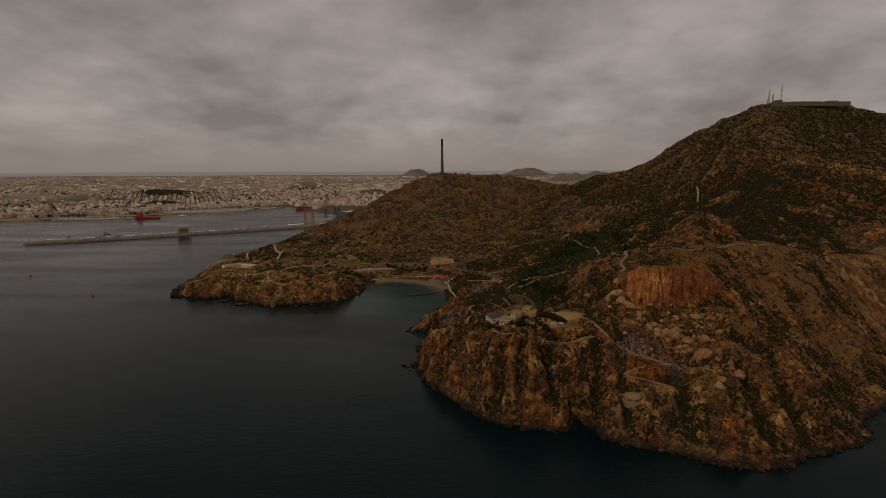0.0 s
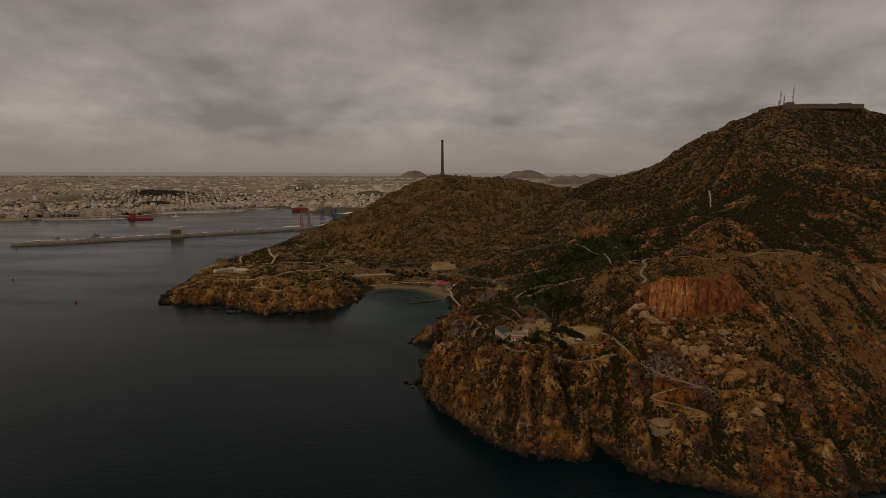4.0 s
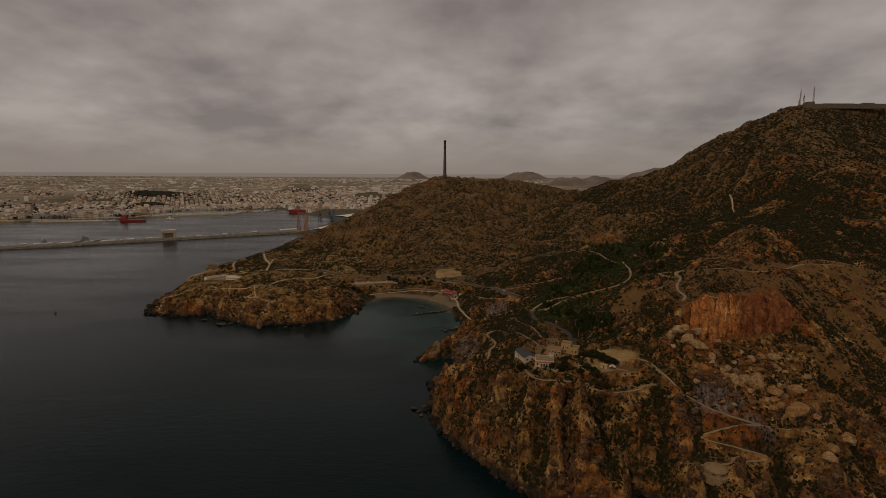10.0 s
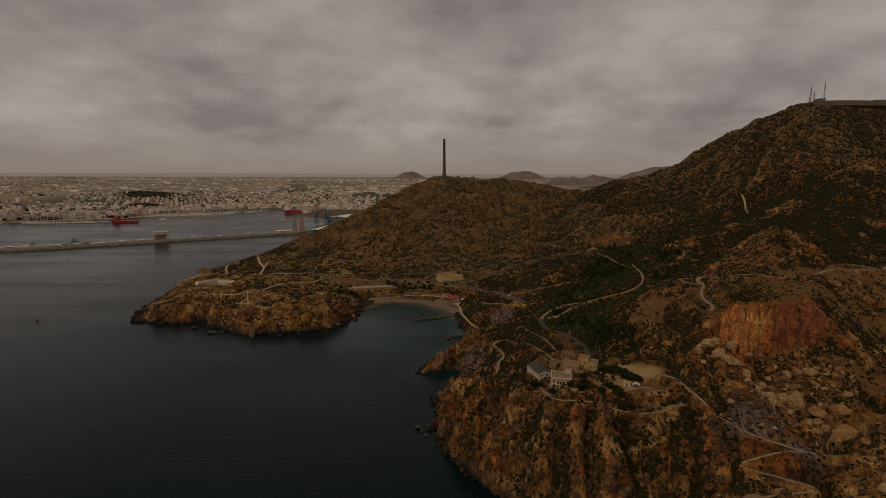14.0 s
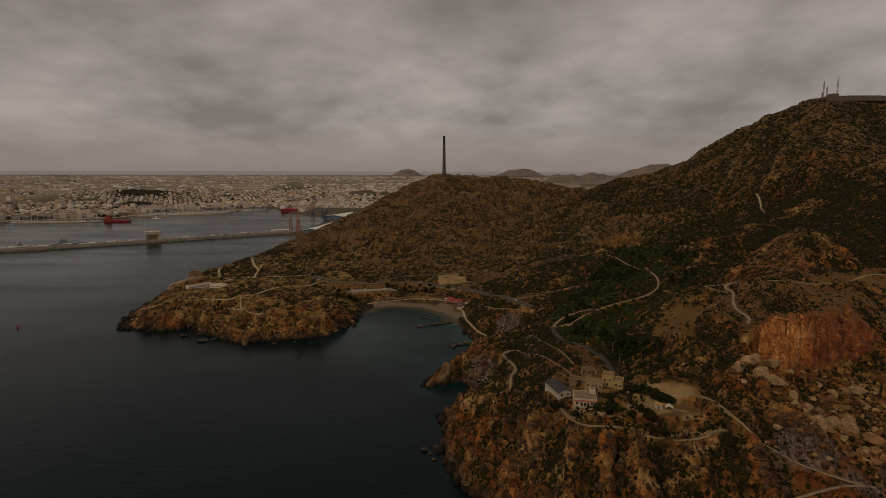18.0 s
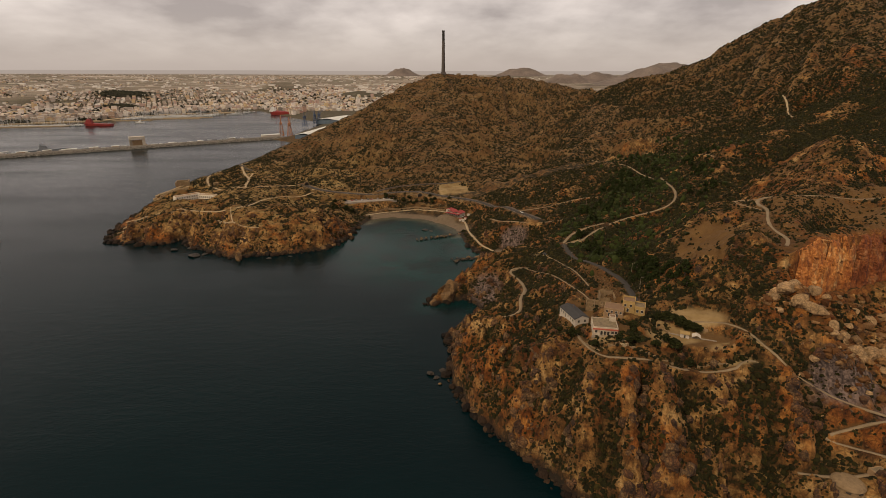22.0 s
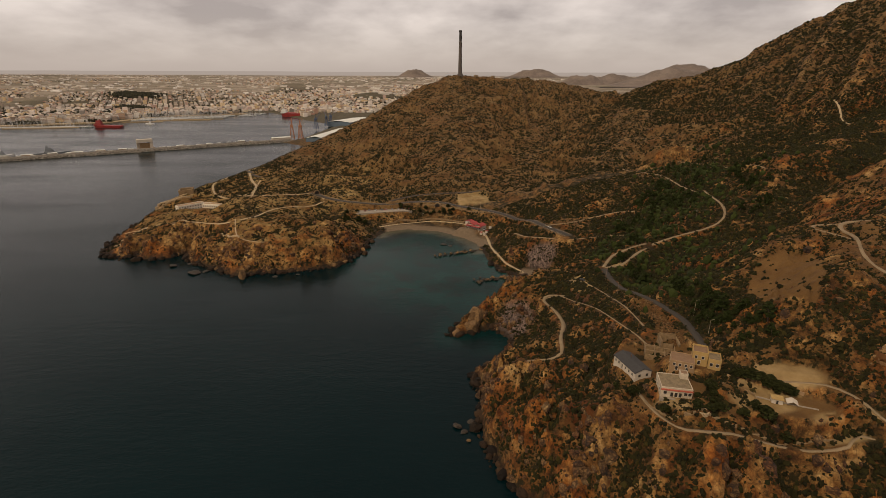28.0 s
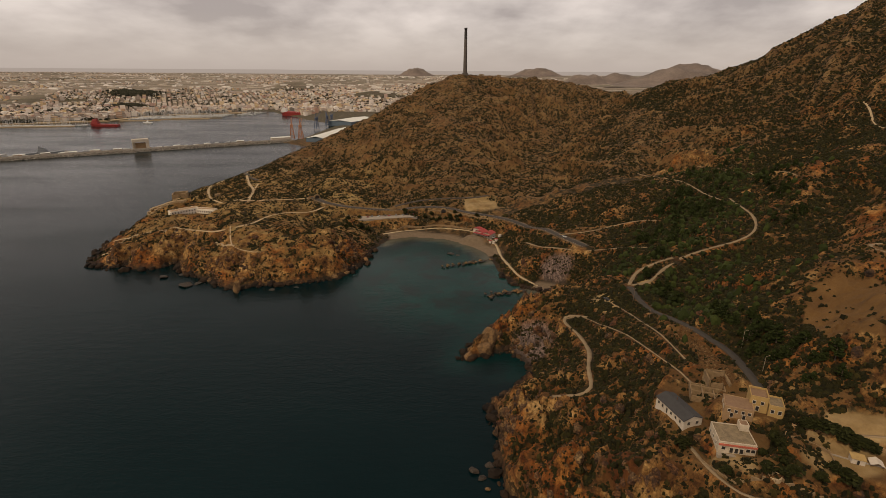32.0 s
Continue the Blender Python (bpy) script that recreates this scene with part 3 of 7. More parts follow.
# Tracks and roads as x, y; width; kind.
TRACKS = [
    ("winding_track", [(2, 431), (12, 428), (19, 431), (22, 446), (29, 469), (30, 494), (26, 510), (30, 514), (38, 505)], 2.5, "dirt"),
    ("upper_track", [(27, 513), (34, 510), (40, 491), (44, 461), (47, 435), (51, 418), (52, 407)], 1.0, "dirt"),
    ("quarry_track", [(44, 520), (50, 513), (54, 490), (54, 462), (55, 442), (56, 426)], 1.0, "dirt"),
    ("valley_track", [(66, 522), (80, 527), (95, 543), (115, 560), (138, 569), (160, 575), (173, 582), (180, 593), (186, 615), (192, 652)], 2.6, "dirt"),
    ("upper_valley_track", [(186, 655), (183, 672), (182, 694), (178, 716), (171, 735), (175, 778), (170, 800)], 2.6, "dirt"),
    ("hillside_lane", [(56, 668), (76, 662), (98, 662), (118, 656), (132, 643)], 2.2, "dirt"),
    ("upper_hillside_path", [(222, 775), (227, 760), (231, 728), (242, 712), (232, 668), (231, 634)], 1.8, "dirt"),
    ("loop_track", [(66, 522), (78, 541), (92, 550), (108, 559)], 2.3, "dirt"),
    ("gully_road", [(66, 520), (65, 495), (65, 465), (70, 442), (74, 427), (73, 409), (71, 392)], 3.6, "tarmac"),
    ("shore_track", [(30, 676), (39, 652), (55, 640), (78, 622), (98, 605), (112, 582)], 2.6, "dirt"),
    ("coast_road", [(-190, 803), (-182, 796), (-164, 787), (-133, 782), (-97, 786), (-72, 791), (-41, 787), (-17, 774), (12, 756), (35, 722), (54, 672), (72, 636)], 7.0, "tarmac"),
    ("coast_verge", [(-190, 803), (-182, 796), (-164, 787), (-133, 782), (-97, 786), (-72, 791), (-41, 787), (-17, 774), (12, 756), (35, 722), (54, 672), (72, 636)], 11.0, "verge"),
    ("cape_bend", [(-276, 883), (-291, 896), (-309, 930), (-310, 950), (-298, 953)], 5.5, "tarmac"),
    ("junction_path", [(-250, 769), (-267, 837), (-270, 864)], 2.3, "pale"),
    ("lot_road", [(-97, 792), (-73, 806), (-47, 808), (-22, 808), (8, 818)], 5.0, "tarmac"),
    ("promenade", [(-106, 744), (-83, 757), (-53, 760), (-34, 755), (-13, 743), (6, 712), (9, 672), (16, 630), (30, 612)], 2.8, "pale"),
    ("plateau_track", [(330, 470), (275, 467), (236, 452), (212, 452), (190, 455), (170, 462), (160, 452), (158, 440), (147, 421), (142, 408), (140, 394), (134, 386)], 2.1, "dirt"),
    ("plateau_branch", [(170, 462), (158, 464), (150, 458), (158, 440)], 1.9, "dirt"),
    ("terrace_path", [(37, 380), (37, 366), (40, 354), (46, 350), (57, 349), (74, 349), (86, 346), (95, 346), (102, 350), (113, 342), (119, 340), (125, 330), (137, 323), (156, 322), (168, 317)], 1.6, "dirt"),
    ("upper_terrace_path", [(84, 372), (100, 367), (108, 352), (113, 342)], 1.4, "dirt"),
    ("switchback_path", [(103, 312), (121, 308), (146, 310), (130, 312), (116, 318), (128, 319), (147, 321)], 1.4, "dirt"),
    ("headland_path", [(-290, 700), (-269, 688), (-246, 678), (-228, 692), (-216, 738), (-189, 758), (-172, 780)], 3.0, "pale"),
    ("headland_wall_path", [(-236, 684), (-228, 662), (-217, 644), (-194, 637)], 1.3, "pale"),
    ("battery_path", [(-356, 704), (-338, 704), (-322, 708), (-306, 702), (-288, 704)], 2.2, "pale"),
    ("fort_road", [(-285, 790), (-300, 806), (-326, 850), (-330, 880), (-318, 915), (-300, 940)], 2.8, "pale"),
    ("cape_road", [(-276, 798), (-262, 806), (-268, 840), (-284, 872), (-296, 900)], 3.1, "pale"),
    ("cape_track", [(-262, 782), (-237, 775), (-210, 792), (-190, 802), (-172, 785)], 3.0, "pale"),
    ("scar_path", [(372, 765), (362, 740), (350, 715), (338, 690)], 2.3, "pale"),
]


def eased(values, n):
    for _ in range(n):
        values[1:-1] = 0.25 * values[:-2] + 0.5 * values[1:-1] + 0.25 * values[2:]
    return values


LINES = []
for _name, _points, _width, _kind in TRACKS:
    _c = smooth_line(_points)
    LINES.append((_name, _c, eased(carved(_c[:, 0], _c[:, 1]), 12), _width, _kind))


def height(x, y):
    """The finished land."""
    x, y = np.asarray(x, float), np.asarray(y, float)
    h = carved(x, y)
    for _, c, z, width, _ in LINES:
        near = (x > c[:, 0].min() - 12) & (x < c[:, 0].max() + 12) & (y > c[:, 1].min() - 12) & (y < c[:, 1].max() + 12)
        if near.any():
            d, (lz,) = along(np.column_stack([c, z])[:: 2 if len(c) > 6 else 1].tolist() + [[*c[-1], z[-1]]], x[near], y[near])
            h[near] = h[near] + (lz - h[near]) * (1 - step(width * 0.6, width * 0.6 + 4, d))
    return h


# ---- mesh helpers ----
def mesh_object(name, verts, faces, material, parent=None, smooth=False):
    """One mesh from arrays of corners and of faces with the same number of corners."""
    me = bpy.data.meshes.new(name)
    verts, faces = np.asarray(verts, np.float32), np.asarray(faces, np.int32)
    me.vertices.add(len(verts))
    me.vertices.foreach_set("co", verts.ravel())
    me.loops.add(faces.size)
    me.loops.foreach_set("vertex_index", faces.ravel())
    me.polygons.add(len(faces))
    me.polygons.foreach_set("loop_start", np.arange(0, faces.size, faces.shape[1], dtype=np.int32))
    me.polygons.foreach_set("use_smooth", np.full(len(faces), smooth))
    me.update(calc_edges=True)
    me.validate()
    me.materials.append(material)
    ob = new(name, me)
    ob.parent = parent
    return ob


def part(name, bm, material, parent=None, label="", smooth=False):
    me = bpy.data.meshes.new(name)
    for f in bm.faces:
        f.smooth = smooth
    bm.to_mesh(me)
    bm.free()
    me.materials.append(material)
    ob = new(name, me)
    ob.parent = parent
    return tagged(ob, label)


def thing(name, label, category, m=None, group="", kind=""):
    ob = new(name)
    if m is not None:
        ob.matrix_world = m
    return tagged(ob, label, category, group, kind)


def box(bm, x0, y0, z0, x1, y1, z1, bevel=0.0, turn=0.0):
    """A box between two corners, with its edges taken off."""
    made = bmesh.ops.create_cube(bm, size=1)["verts"]
    bmesh.ops.scale(bm, vec=(x1 - x0, y1 - y0, z1 - z0), verts=made)
    bmesh.ops.rotate(bm, cent=(0, 0, 0), matrix=Matrix.Rotation(turn, 3, "Z"), verts=made)
    bmesh.ops.translate(bm, vec=((x0 + x1) / 2, (y0 + y1) / 2, (z0 + z1) / 2), verts=made)
    if bevel:
        bmesh.ops.bevel(bm, geom=list({e for v in made for e in v.link_edges}), offset=bevel, segments=1, affect="EDGES")
    return bm


def tube(bm, p, q, r0, r1=None, sides=10):
    """A tapered round bar from p to q."""
    p, q = Vector(p), Vector(q)
    m = Matrix.Translation((p + q) / 2) @ (q - p).to_track_quat("Z", "Y").to_matrix().to_4x4()
    bmesh.ops.create_cone(bm, cap_ends=True, segments=sides, radius1=r0, radius2=r0 if r1 is None else r1, depth=(q - p).length, matrix=m)
    return bm


def on_ground(x, y):
    """The height of the ground's own mesh at places."""
    x, y = np.asarray(x, float), np.asarray(y, float)
    i = np.clip(np.searchsorted(gx, x) - 1, 0, len(gx) - 2)
    j = np.clip(np.searchsorted(gy, y) - 1, 0, len(gy) - 2)
    u, v = (x - gx[i]) / (gx[i + 1] - gx[i]), (y - gy[j]) / (gy[j + 1] - gy[j])
    return (Z[j, i] * (1 - u) + Z[j, i + 1] * u) * (1 - v) + (Z[j + 1, i] * (1 - u) + Z[j + 1, i + 1] * u) * v


def at_ground(x, y):
    return float(on_ground(x, y))


def spread(fine, *steps):
    """Grid lines: pairs of (from, to, step), end to end."""
    out_ = []
    for a, b, s in fine:
        out_.append(np.arange(a, b, s))
    return np.unique(np.concatenate(out_ + [np.array(steps, float)]))


# ---- the ground: one sheet, closest meshed where the camera comes near ----
gx = spread([(-5000, -1400, 200), (-1400, -480, 40), (-480, -345, 5.0), (-345, -100, 2.5), (-100, -40, 3.2), (-40, 230, 1.0), (230, 300, 1.6), (300, 440, 3.0), (440, 900, 7), (900, 1600, 50), (1600, 5001, 200)])
gy = spread([(235, 440, 1.0), (440, 540, 1.5), (540, 640, 2.3), (640, 690, 2.5), (690, 860, 3.5), (860, 1340, 5.5), (1340, 2600, 35), (2600, 5001, 150)])
X, Y = np.meshgrid(gx, gy)
Z = height(X.ravel(), Y.ravel()).reshape(X.shape)
ny, nx = X.shape
index = np.arange(nx * ny).reshape(ny, nx)
quads = np.stack([index[:-1, :-1], index[:-1, 1:], index[1:, 1:], index[1:, :-1]], -1).reshape(-1, 4)
keep = Z.ravel()[quads].max(1) > -3.0
ground = mesh_object("ground", np.stack([X, Y, Z], -1).reshape(-1, 3), quads[keep], GROUND, smooth=True)
tagged(ground, "dry brown Mediterranean hills with scrub and ochre cliffs", "hillside", kind="structure")


def mask(ob, name, values):
    a = ob.data.attributes.new(name, "FLOAT", "POINT")
    a.data.foreach_set("value", np.asarray(values, np.float32).ravel())


shore, (rise, _way) = along(SHORE, X, Y)
dzy, dzx = np.gradient(Z, gy, gx)
steep = np.hypot(dzx, dzy)
s_, d_ = bands(X, Y)
patch = rough(X, Y, 26, 3, 80)
# how far a place rises above its surroundings: crests are coloured paler, as bare rock
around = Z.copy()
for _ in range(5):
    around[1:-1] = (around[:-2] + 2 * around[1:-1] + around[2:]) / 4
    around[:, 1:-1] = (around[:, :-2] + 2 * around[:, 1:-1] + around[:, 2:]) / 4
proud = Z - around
# relief shading put into the colour: hollows darker with denser scrub, spurs paler
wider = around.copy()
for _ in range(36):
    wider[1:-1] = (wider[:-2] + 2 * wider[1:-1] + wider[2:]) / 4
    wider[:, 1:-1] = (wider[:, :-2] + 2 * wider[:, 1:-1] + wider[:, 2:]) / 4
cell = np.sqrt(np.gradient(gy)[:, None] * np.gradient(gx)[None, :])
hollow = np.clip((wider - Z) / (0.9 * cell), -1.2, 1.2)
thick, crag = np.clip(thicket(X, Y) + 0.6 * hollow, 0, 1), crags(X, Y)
thick = thick + 0.5 * step(640, 800, Y) * (0.52 - thick)
# glen's shade put into the colour as well: thicker, darker scrub along it
glen = np.exp(-(along([(235, 1080), (180, 960), (150, 860), (120, 780)], X, Y)[0] / 38) ** 2)
thick = thick + 0.35 * glen - 0.4 * np.exp(-((X - 185) / 60) ** 2 - ((Y - 440) / 34) ** 2)
thick = thick - 0.20 * step(760, 840, Y) * (1 - step(200, 330, X)) * step(-330, -240, X)
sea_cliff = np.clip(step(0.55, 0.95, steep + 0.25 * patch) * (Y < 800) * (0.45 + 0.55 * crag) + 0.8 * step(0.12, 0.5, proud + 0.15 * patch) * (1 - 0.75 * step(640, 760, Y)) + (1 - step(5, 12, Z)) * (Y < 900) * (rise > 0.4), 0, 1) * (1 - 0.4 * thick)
sea_cliff = np.maximum(sea_cliff, 0.85 * (1 - step(10, 19, Z + 5 * patch)) * (X < -90) * (Y < 770) * (rise > 0.4))
sea_cliff = sea_cliff * off_bare(X, Y) * (np.hypot((X - 15) / 8, (Y - 378) / 8) > 1)
quarry = step(-6, 2, s_) * (1 - step(86, 94, s_)) * step(-2, 0.5, d_) * (1 - step(7, 13, d_ + 3 * patch)) * step(0.45, 0.8, steep)
bare = np.maximum(1.0 - off_bare(X, Y), step(-0.35, 0.1, patch + 0.5 * rough(X, Y, 9, 3, 87) + 0.3 * (X < 120)) * np.maximum(step(138, 150, X) * (1 - step(330, 360, X)) * step(396, 412, Y) * (1 - step(470, 484, Y)) * (d_ < -1.5), 0.9 * (np.hypot((X - 70) / 42, (Y - 378) / 26) < 1) * (steep < 0.75)))
sand = (1 - step(10, 16, shore)) * (rise < 0.2) * (Y > 560) * (Y < 770) * (X > -110)
LOT = (-2, 796, 20, 20)
SLOPE = (47, 626)
lot = 1 - step(0.8, 1.05, np.hypot((X - LOT[0]) / LOT[2], (Y - LOT[1]) / LOT[3]) + 0.4 * patch + 0.2 * rough(X, Y, 9, 3, 95))
stripes = step(-0.05, 0.25, rough(0.75 * X + 0.65 * Y, 0.16 * (0.65 * X - 0.75 * Y), 11, 3, 89) + 0.3 * patch)
bare = np.maximum(bare, 0.9 * stripes * step(205, 222, X) * (1 - step(330, 380, X)) * step(340, 380, Y) * (1 - step(455, 475, Y)))
sea_cliff = sea_cliff * (1 - lot)
bank = 1 - step(0.75, 1.05, along([(62.5, 449), (65, 428), (63.5, 405)], X, Y)[0] / 4.2 + 0.15 * patch)
rubble = 1 - step(0.7, 1.1, np.minimum.reduce([np.hypot((X - 134) / 15, (Y - 335) / 9), np.hypot((X - 148) / 13, (Y - 322) / 8) + 0.2, np.hypot((X - SLOPE[0]) / 22, (Y - SLOPE[1]) / 14) + 0.25, np.hypot((X - 8) / 14, (Y - 508) / 16) + 0.15]) + 0.3 * patch)
bare = np.maximum(bare, 0.85 * bank)
red = np.maximum(1 - step(0.6, 1.1, np.minimum.reduce([np.hypot((X + 5) / 9, (Y - 388) / 10), np.hypot((X - 15) / 8, (Y - 378) / 8), np.hypot((X - 88) / 7, (Y - 339) / 7)])), np.maximum(step(0.25, 0.6, rough(X, Y, 30, 3, 84)) * (Y < 560), 0.5 * step(0.2, 0.7, rough(X, Y, 90, 4, 86)) * (Y > 700) * (1 - step(200, 280, X))))
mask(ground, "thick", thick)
mask(ground, "rubble", rubble)
mask(ground, "red", red)
mask(ground, "far", 0.72 * step(620, 780, Y) * (1 - 0.6 * step(0.2, 0.6, rough(X, Y, 70, 3, 88))))
mask(ground, "dry", np.clip(0.85 * (1 - step(-150, -90, X)) * (1 - step(860, 960, Y)) + 0.5 * step(0.1, 0.5, rough(X, Y, 36, 3, 93)) * step(130, 170, X) * (Y < 540), 0, 1))
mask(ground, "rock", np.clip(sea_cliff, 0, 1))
mask(ground, "quarry", quarry)
mask(ground, "bare", np.clip(bare, 0, 1))
yard_ = np.minimum.reduce([np.hypot((X - 87) / 17, (Y - 373) / 9), np.hypot((X - 75) / 13, (Y - 362) / 6), np.hypot((X - 52) / 9, (Y - 384) / 7), np.hypot((X - 43) / 5, (Y - 364) / 10), np.hypot((X - 97) / 12, (Y - 352) / 5)])
yard = (1 - step(0.75, 1.1, yard_)) * (1 - step(0.8, 1.3, steep)) * step(-0.1, 0.3, patch + 0.8 * rough(X, Y, 6, 3, 91) + 0.25)
pale_ = np.minimum(np.hypot((X - 49) / 6, (Y - 509) / 14), np.hypot((X - 77) / 5, (Y - 527) / 6))
mask(ground, "sand", sand)
mask(ground, "yard", np.maximum(np.maximum(0.72 * yard, 0.65 * lot), 1 - step(0.7, 1.1, pale_ + 0.3 * patch)))
mask(ground, "plain", step(1420, 1600, Y))
mask(ground, "country", step(-0.1, 0.25, rough(X, Y, 420, 3, 43) + 1.3 * step(2700, 3700, np.hypot(X, Y)) - 0.75))
mask(ground, "wet", np.clip((1 - step(1.2, 4.5, Z + 2.0 * patch)) * (1 - sand) * (Y < 900), 0, 1) * 0.85)

# ---- the sea ----
sx = spread([(-5000, -500, 250), (-500, 120, 8), (120, 500, 12), (500, 5001, 500)])
sy = spread([(-3000, 200, 200), (200, 260, 12), (260, 790, 8), (790, 2600, 100), (2600, 5001, 400)])
WX, WY = np.meshgrid(sx, sy)
i2 = np.arange(WX.size).reshape(WX.shape)
sea = mesh_object("sea", np.stack([WX, WY, 0 * WX], -1).reshape(-1, 3), np.stack([i2[:-1, :-1], i2[:-1, 1:], i2[1:, 1:], i2[1:, :-1]], -1).reshape(-1, 4), SEA)
tagged(sea, "calm dark sea, turquoise over sand in the cove", "water", kind="structure")
wd, (wr, _way) = along(SHORE, WX, WY)
cove = 1 - step(0.55, 1.15, np.hypot((WX + 45) / 85, (WY - 640) / 110))
mask(sea, "shallow", np.clip(0.7 * cove + 0.4 * (1 - step(4, 24, wd)) * (WY < 760) * (WY > 480) * (WX > -60) * (WX < 60), 0, 1))
mask(sea, "edge", np.clip((1 - step(3, 16, wd)) * (wr < 0.4) * (WY < 770), 0, 1))

# ---- the quarry face: a sheet of fractured rock before the cut ----
def quarry_stuff():
    s = Shade("orange_quarry_rock", 0.95)
    coarse, fine = s.noise(5, 8, 0.7, (1, 1, 0.5)), s.noise(0.9, 6, 0.75, (1, 1, 0.4))
    tone = s.ramp(coarse, (0.32, (0.22, 0.058, 0.012)), (0.44, (0.50, 0.165, 0.034)), (0.54, (0.70, 0.285, 0.070)), (0.66, (0.82, 0.54, 0.24)))
    tone = s.blend(0.55, tone, s.ramp(fine, (0.3, (0.25, 0.22, 0.2)), (0.65, (1.0, 1.0, 1.0))), "MULTIPLY")
    edge = s.maths("MINIMUM", s.cells(4.0, "DISTANCE_TO_EDGE"), s.maths("MULTIPLY", s.cells(1.5, "DISTANCE_TO_EDGE"), 1.6))
    tone = s.blend(0.5, tone, s.span(edge, 0.0, 0.1, 0.35, 1.0), "MULTIPLY")
    tone = s.blend(0.6, tone, s.ramp(s.noise(2.4, 7, 0.7, (1, 1, 0.16)), (0.38, (0.25, 0.18, 0.14)), (0.5, (1.0, 1.0, 1.0))), "MULTIPLY")
    # shade on the right part of the face, multiplied into its colour
    tone = s.blend(s.attr("face_shade"), tone, s.blend(1.0, tone, (0.50, 0.40, 0.42), "MULTIPLY"))
    return s.done(tone, s.maths("ADD", fine, s.span(edge, 0.0, 0.25)), 0.5, 1.0)


fs, fu = np.meshgrid(np.arange(-3.0, 90.0, 0.6), np.linspace(0, 1, 56))


def face_at(along_, before):
    """The place on the plan for a way along the face and a way before it."""
    before = before - 2.0 * rough(along_, 0 * along_, 9, 3, 70) + 7 * step(48, 84, along_)
    n_ = math.hypot(73.0, 32.0)
    return 133.0 + (73.0 * along_ + 32.0 * before) / n_, 379.0 + (32.0 * along_ - 73.0 * before) / n_


tx, ty = face_at(fs, 0 * fs - 1.2)
bx, by = face_at(fs, 0 * fs + 4.5)
ft, fb = on_ground(tx, ty) + 0.2 + 0.9 * rough(fs, 0 * fs, 3.5, 3, 226), on_ground(bx, by) - 1.5
fz = ft + (fb - ft) * fu
tall_ = np.clip((ft - fb) / 14, 0, 1)
cut = 2.3 * rough(fs, fz * 0.12, 8, 5, 220, True) + 1.8 * blocky(fs, fz * 0.22, 4.5, 12) + 1.0 * blocky(fs, fz * 0.4, 2.0, 13)
slit = 2.6 * np.exp(-((fs - 39 + 0.08 * (fz - 75)) / 1.1) ** 2) + 1.4 * np.exp(-((fs - 17 - 0.05 * (fz - 75)) / 0.7) ** 2)
before = -0.9 + 5.0 * fu ** 0.8 + tall_ * np.sin(np.pi * np.clip(fu, 0, 1)) ** 0.5 * (0.2 + cut - slit)
px, py = face_at(fs, before)
i5 = np.arange(fs.size).reshape(fs.shape)
face = mesh_object("quarry_face", np.stack([px, py, fz], -1).reshape(-1, 3), np.stack([i5[:-1, :-1], i5[1:, :-1], i5[1:, 1:], i5[:-1, 1:]], -1).reshape(-1, 4), quarry_stuff())
# where the painted shade of the right part sets in
mask(face, "face_shade", step(42, 50, fs + 3 * rough(fs, fz, 6, 3, 223)))
tagged(face, "sheer fractured orange rock face of an old quarry", "rock face", kind="structure")

# ---- tracks and roads ----
PALE = plain("pale_concrete_track", (0.33, 0.245, 0.14), 0.9, size=4, vary=0.22)
VERGE = plain("trodden_verge", (0.115, 0.075, 0.036), 0.95, size=4, vary=0.4, bump=0.05)
SURFACE = {"verge": VERGE, "dirt": DIRT, "pale": PALE, "tarmac": TARMAC}
SAYS = {"verge": "brown trodden earth verge along the coast road", "dirt": "narrow pale dirt track winding over the scrubland", "pale": "pale trodden path with worn edges over the slope", "tarmac": "dark asphalt road with worn edges along the hillside"}
WHITE_LINE = plain("road_paint", (0.26, 0.23, 0.19), 0.8, size=3)
for name, c, z, width, kind in LINES:
    d = np.gradient(c, axis=0)
    n = np.column_stack([d[:, 1], -d[:, 0]]) / np.hypot(d[:, 0], d[:, 1])[:, None]
    w = width / 2 * ((0.85 if kind != "tarmac" else 1.0) + (0.42 if kind != "tarmac" else 0.04) * rough(np.arange(len(c)) * 3.0, np.full(len(c), len(name) * 7.0), 7, 4, 5))[:, None]
    rows = []
    for k, dz in ((-1.0, -0.5), (-0.97, 0.12), (0.0, 0.2), (0.97, 0.12), (1.0, -0.5)):
        rows.append(np.column_stack([c + k * n * w, z + dz - (0.1 if "verge" in name else 0.0)]))
    v = np.stack(rows, 1)
    i3 = np.arange(v.shape[0] * 5).reshape(-1, 5)
    f = np.stack([i3[:-1, :-1], i3[:-1, 1:], i3[1:, 1:], i3[1:, :-1]], -1).reshape(-1, 4)
    lane = tagged(mesh_object(name, v.reshape(-1, 3), f, SURFACE[kind], smooth=True), SAYS[kind], "road" if kind == "tarmac" else "path", kind="structure")
    if kind == "tarmac" and width > 6:
        for off in (-0.86, 0.86):
            e = np.stack([np.column_stack([c + (off + q) * n * w, z + 0.22]) for q in (-0.025, 0.025)], 1)
            i4 = np.arange(len(c) * 2).reshape(-1, 2)
            mesh_object("edge_line", e.reshape(-1, 3), np.stack([i4[:-1, 0], i4[:-1, 1], i4[1:, 1], i4[1:, 0]], -1), WHITE_LINE, lane)

# ---- scrub, stones and trees ----
rng = np.random.RandomState(11)


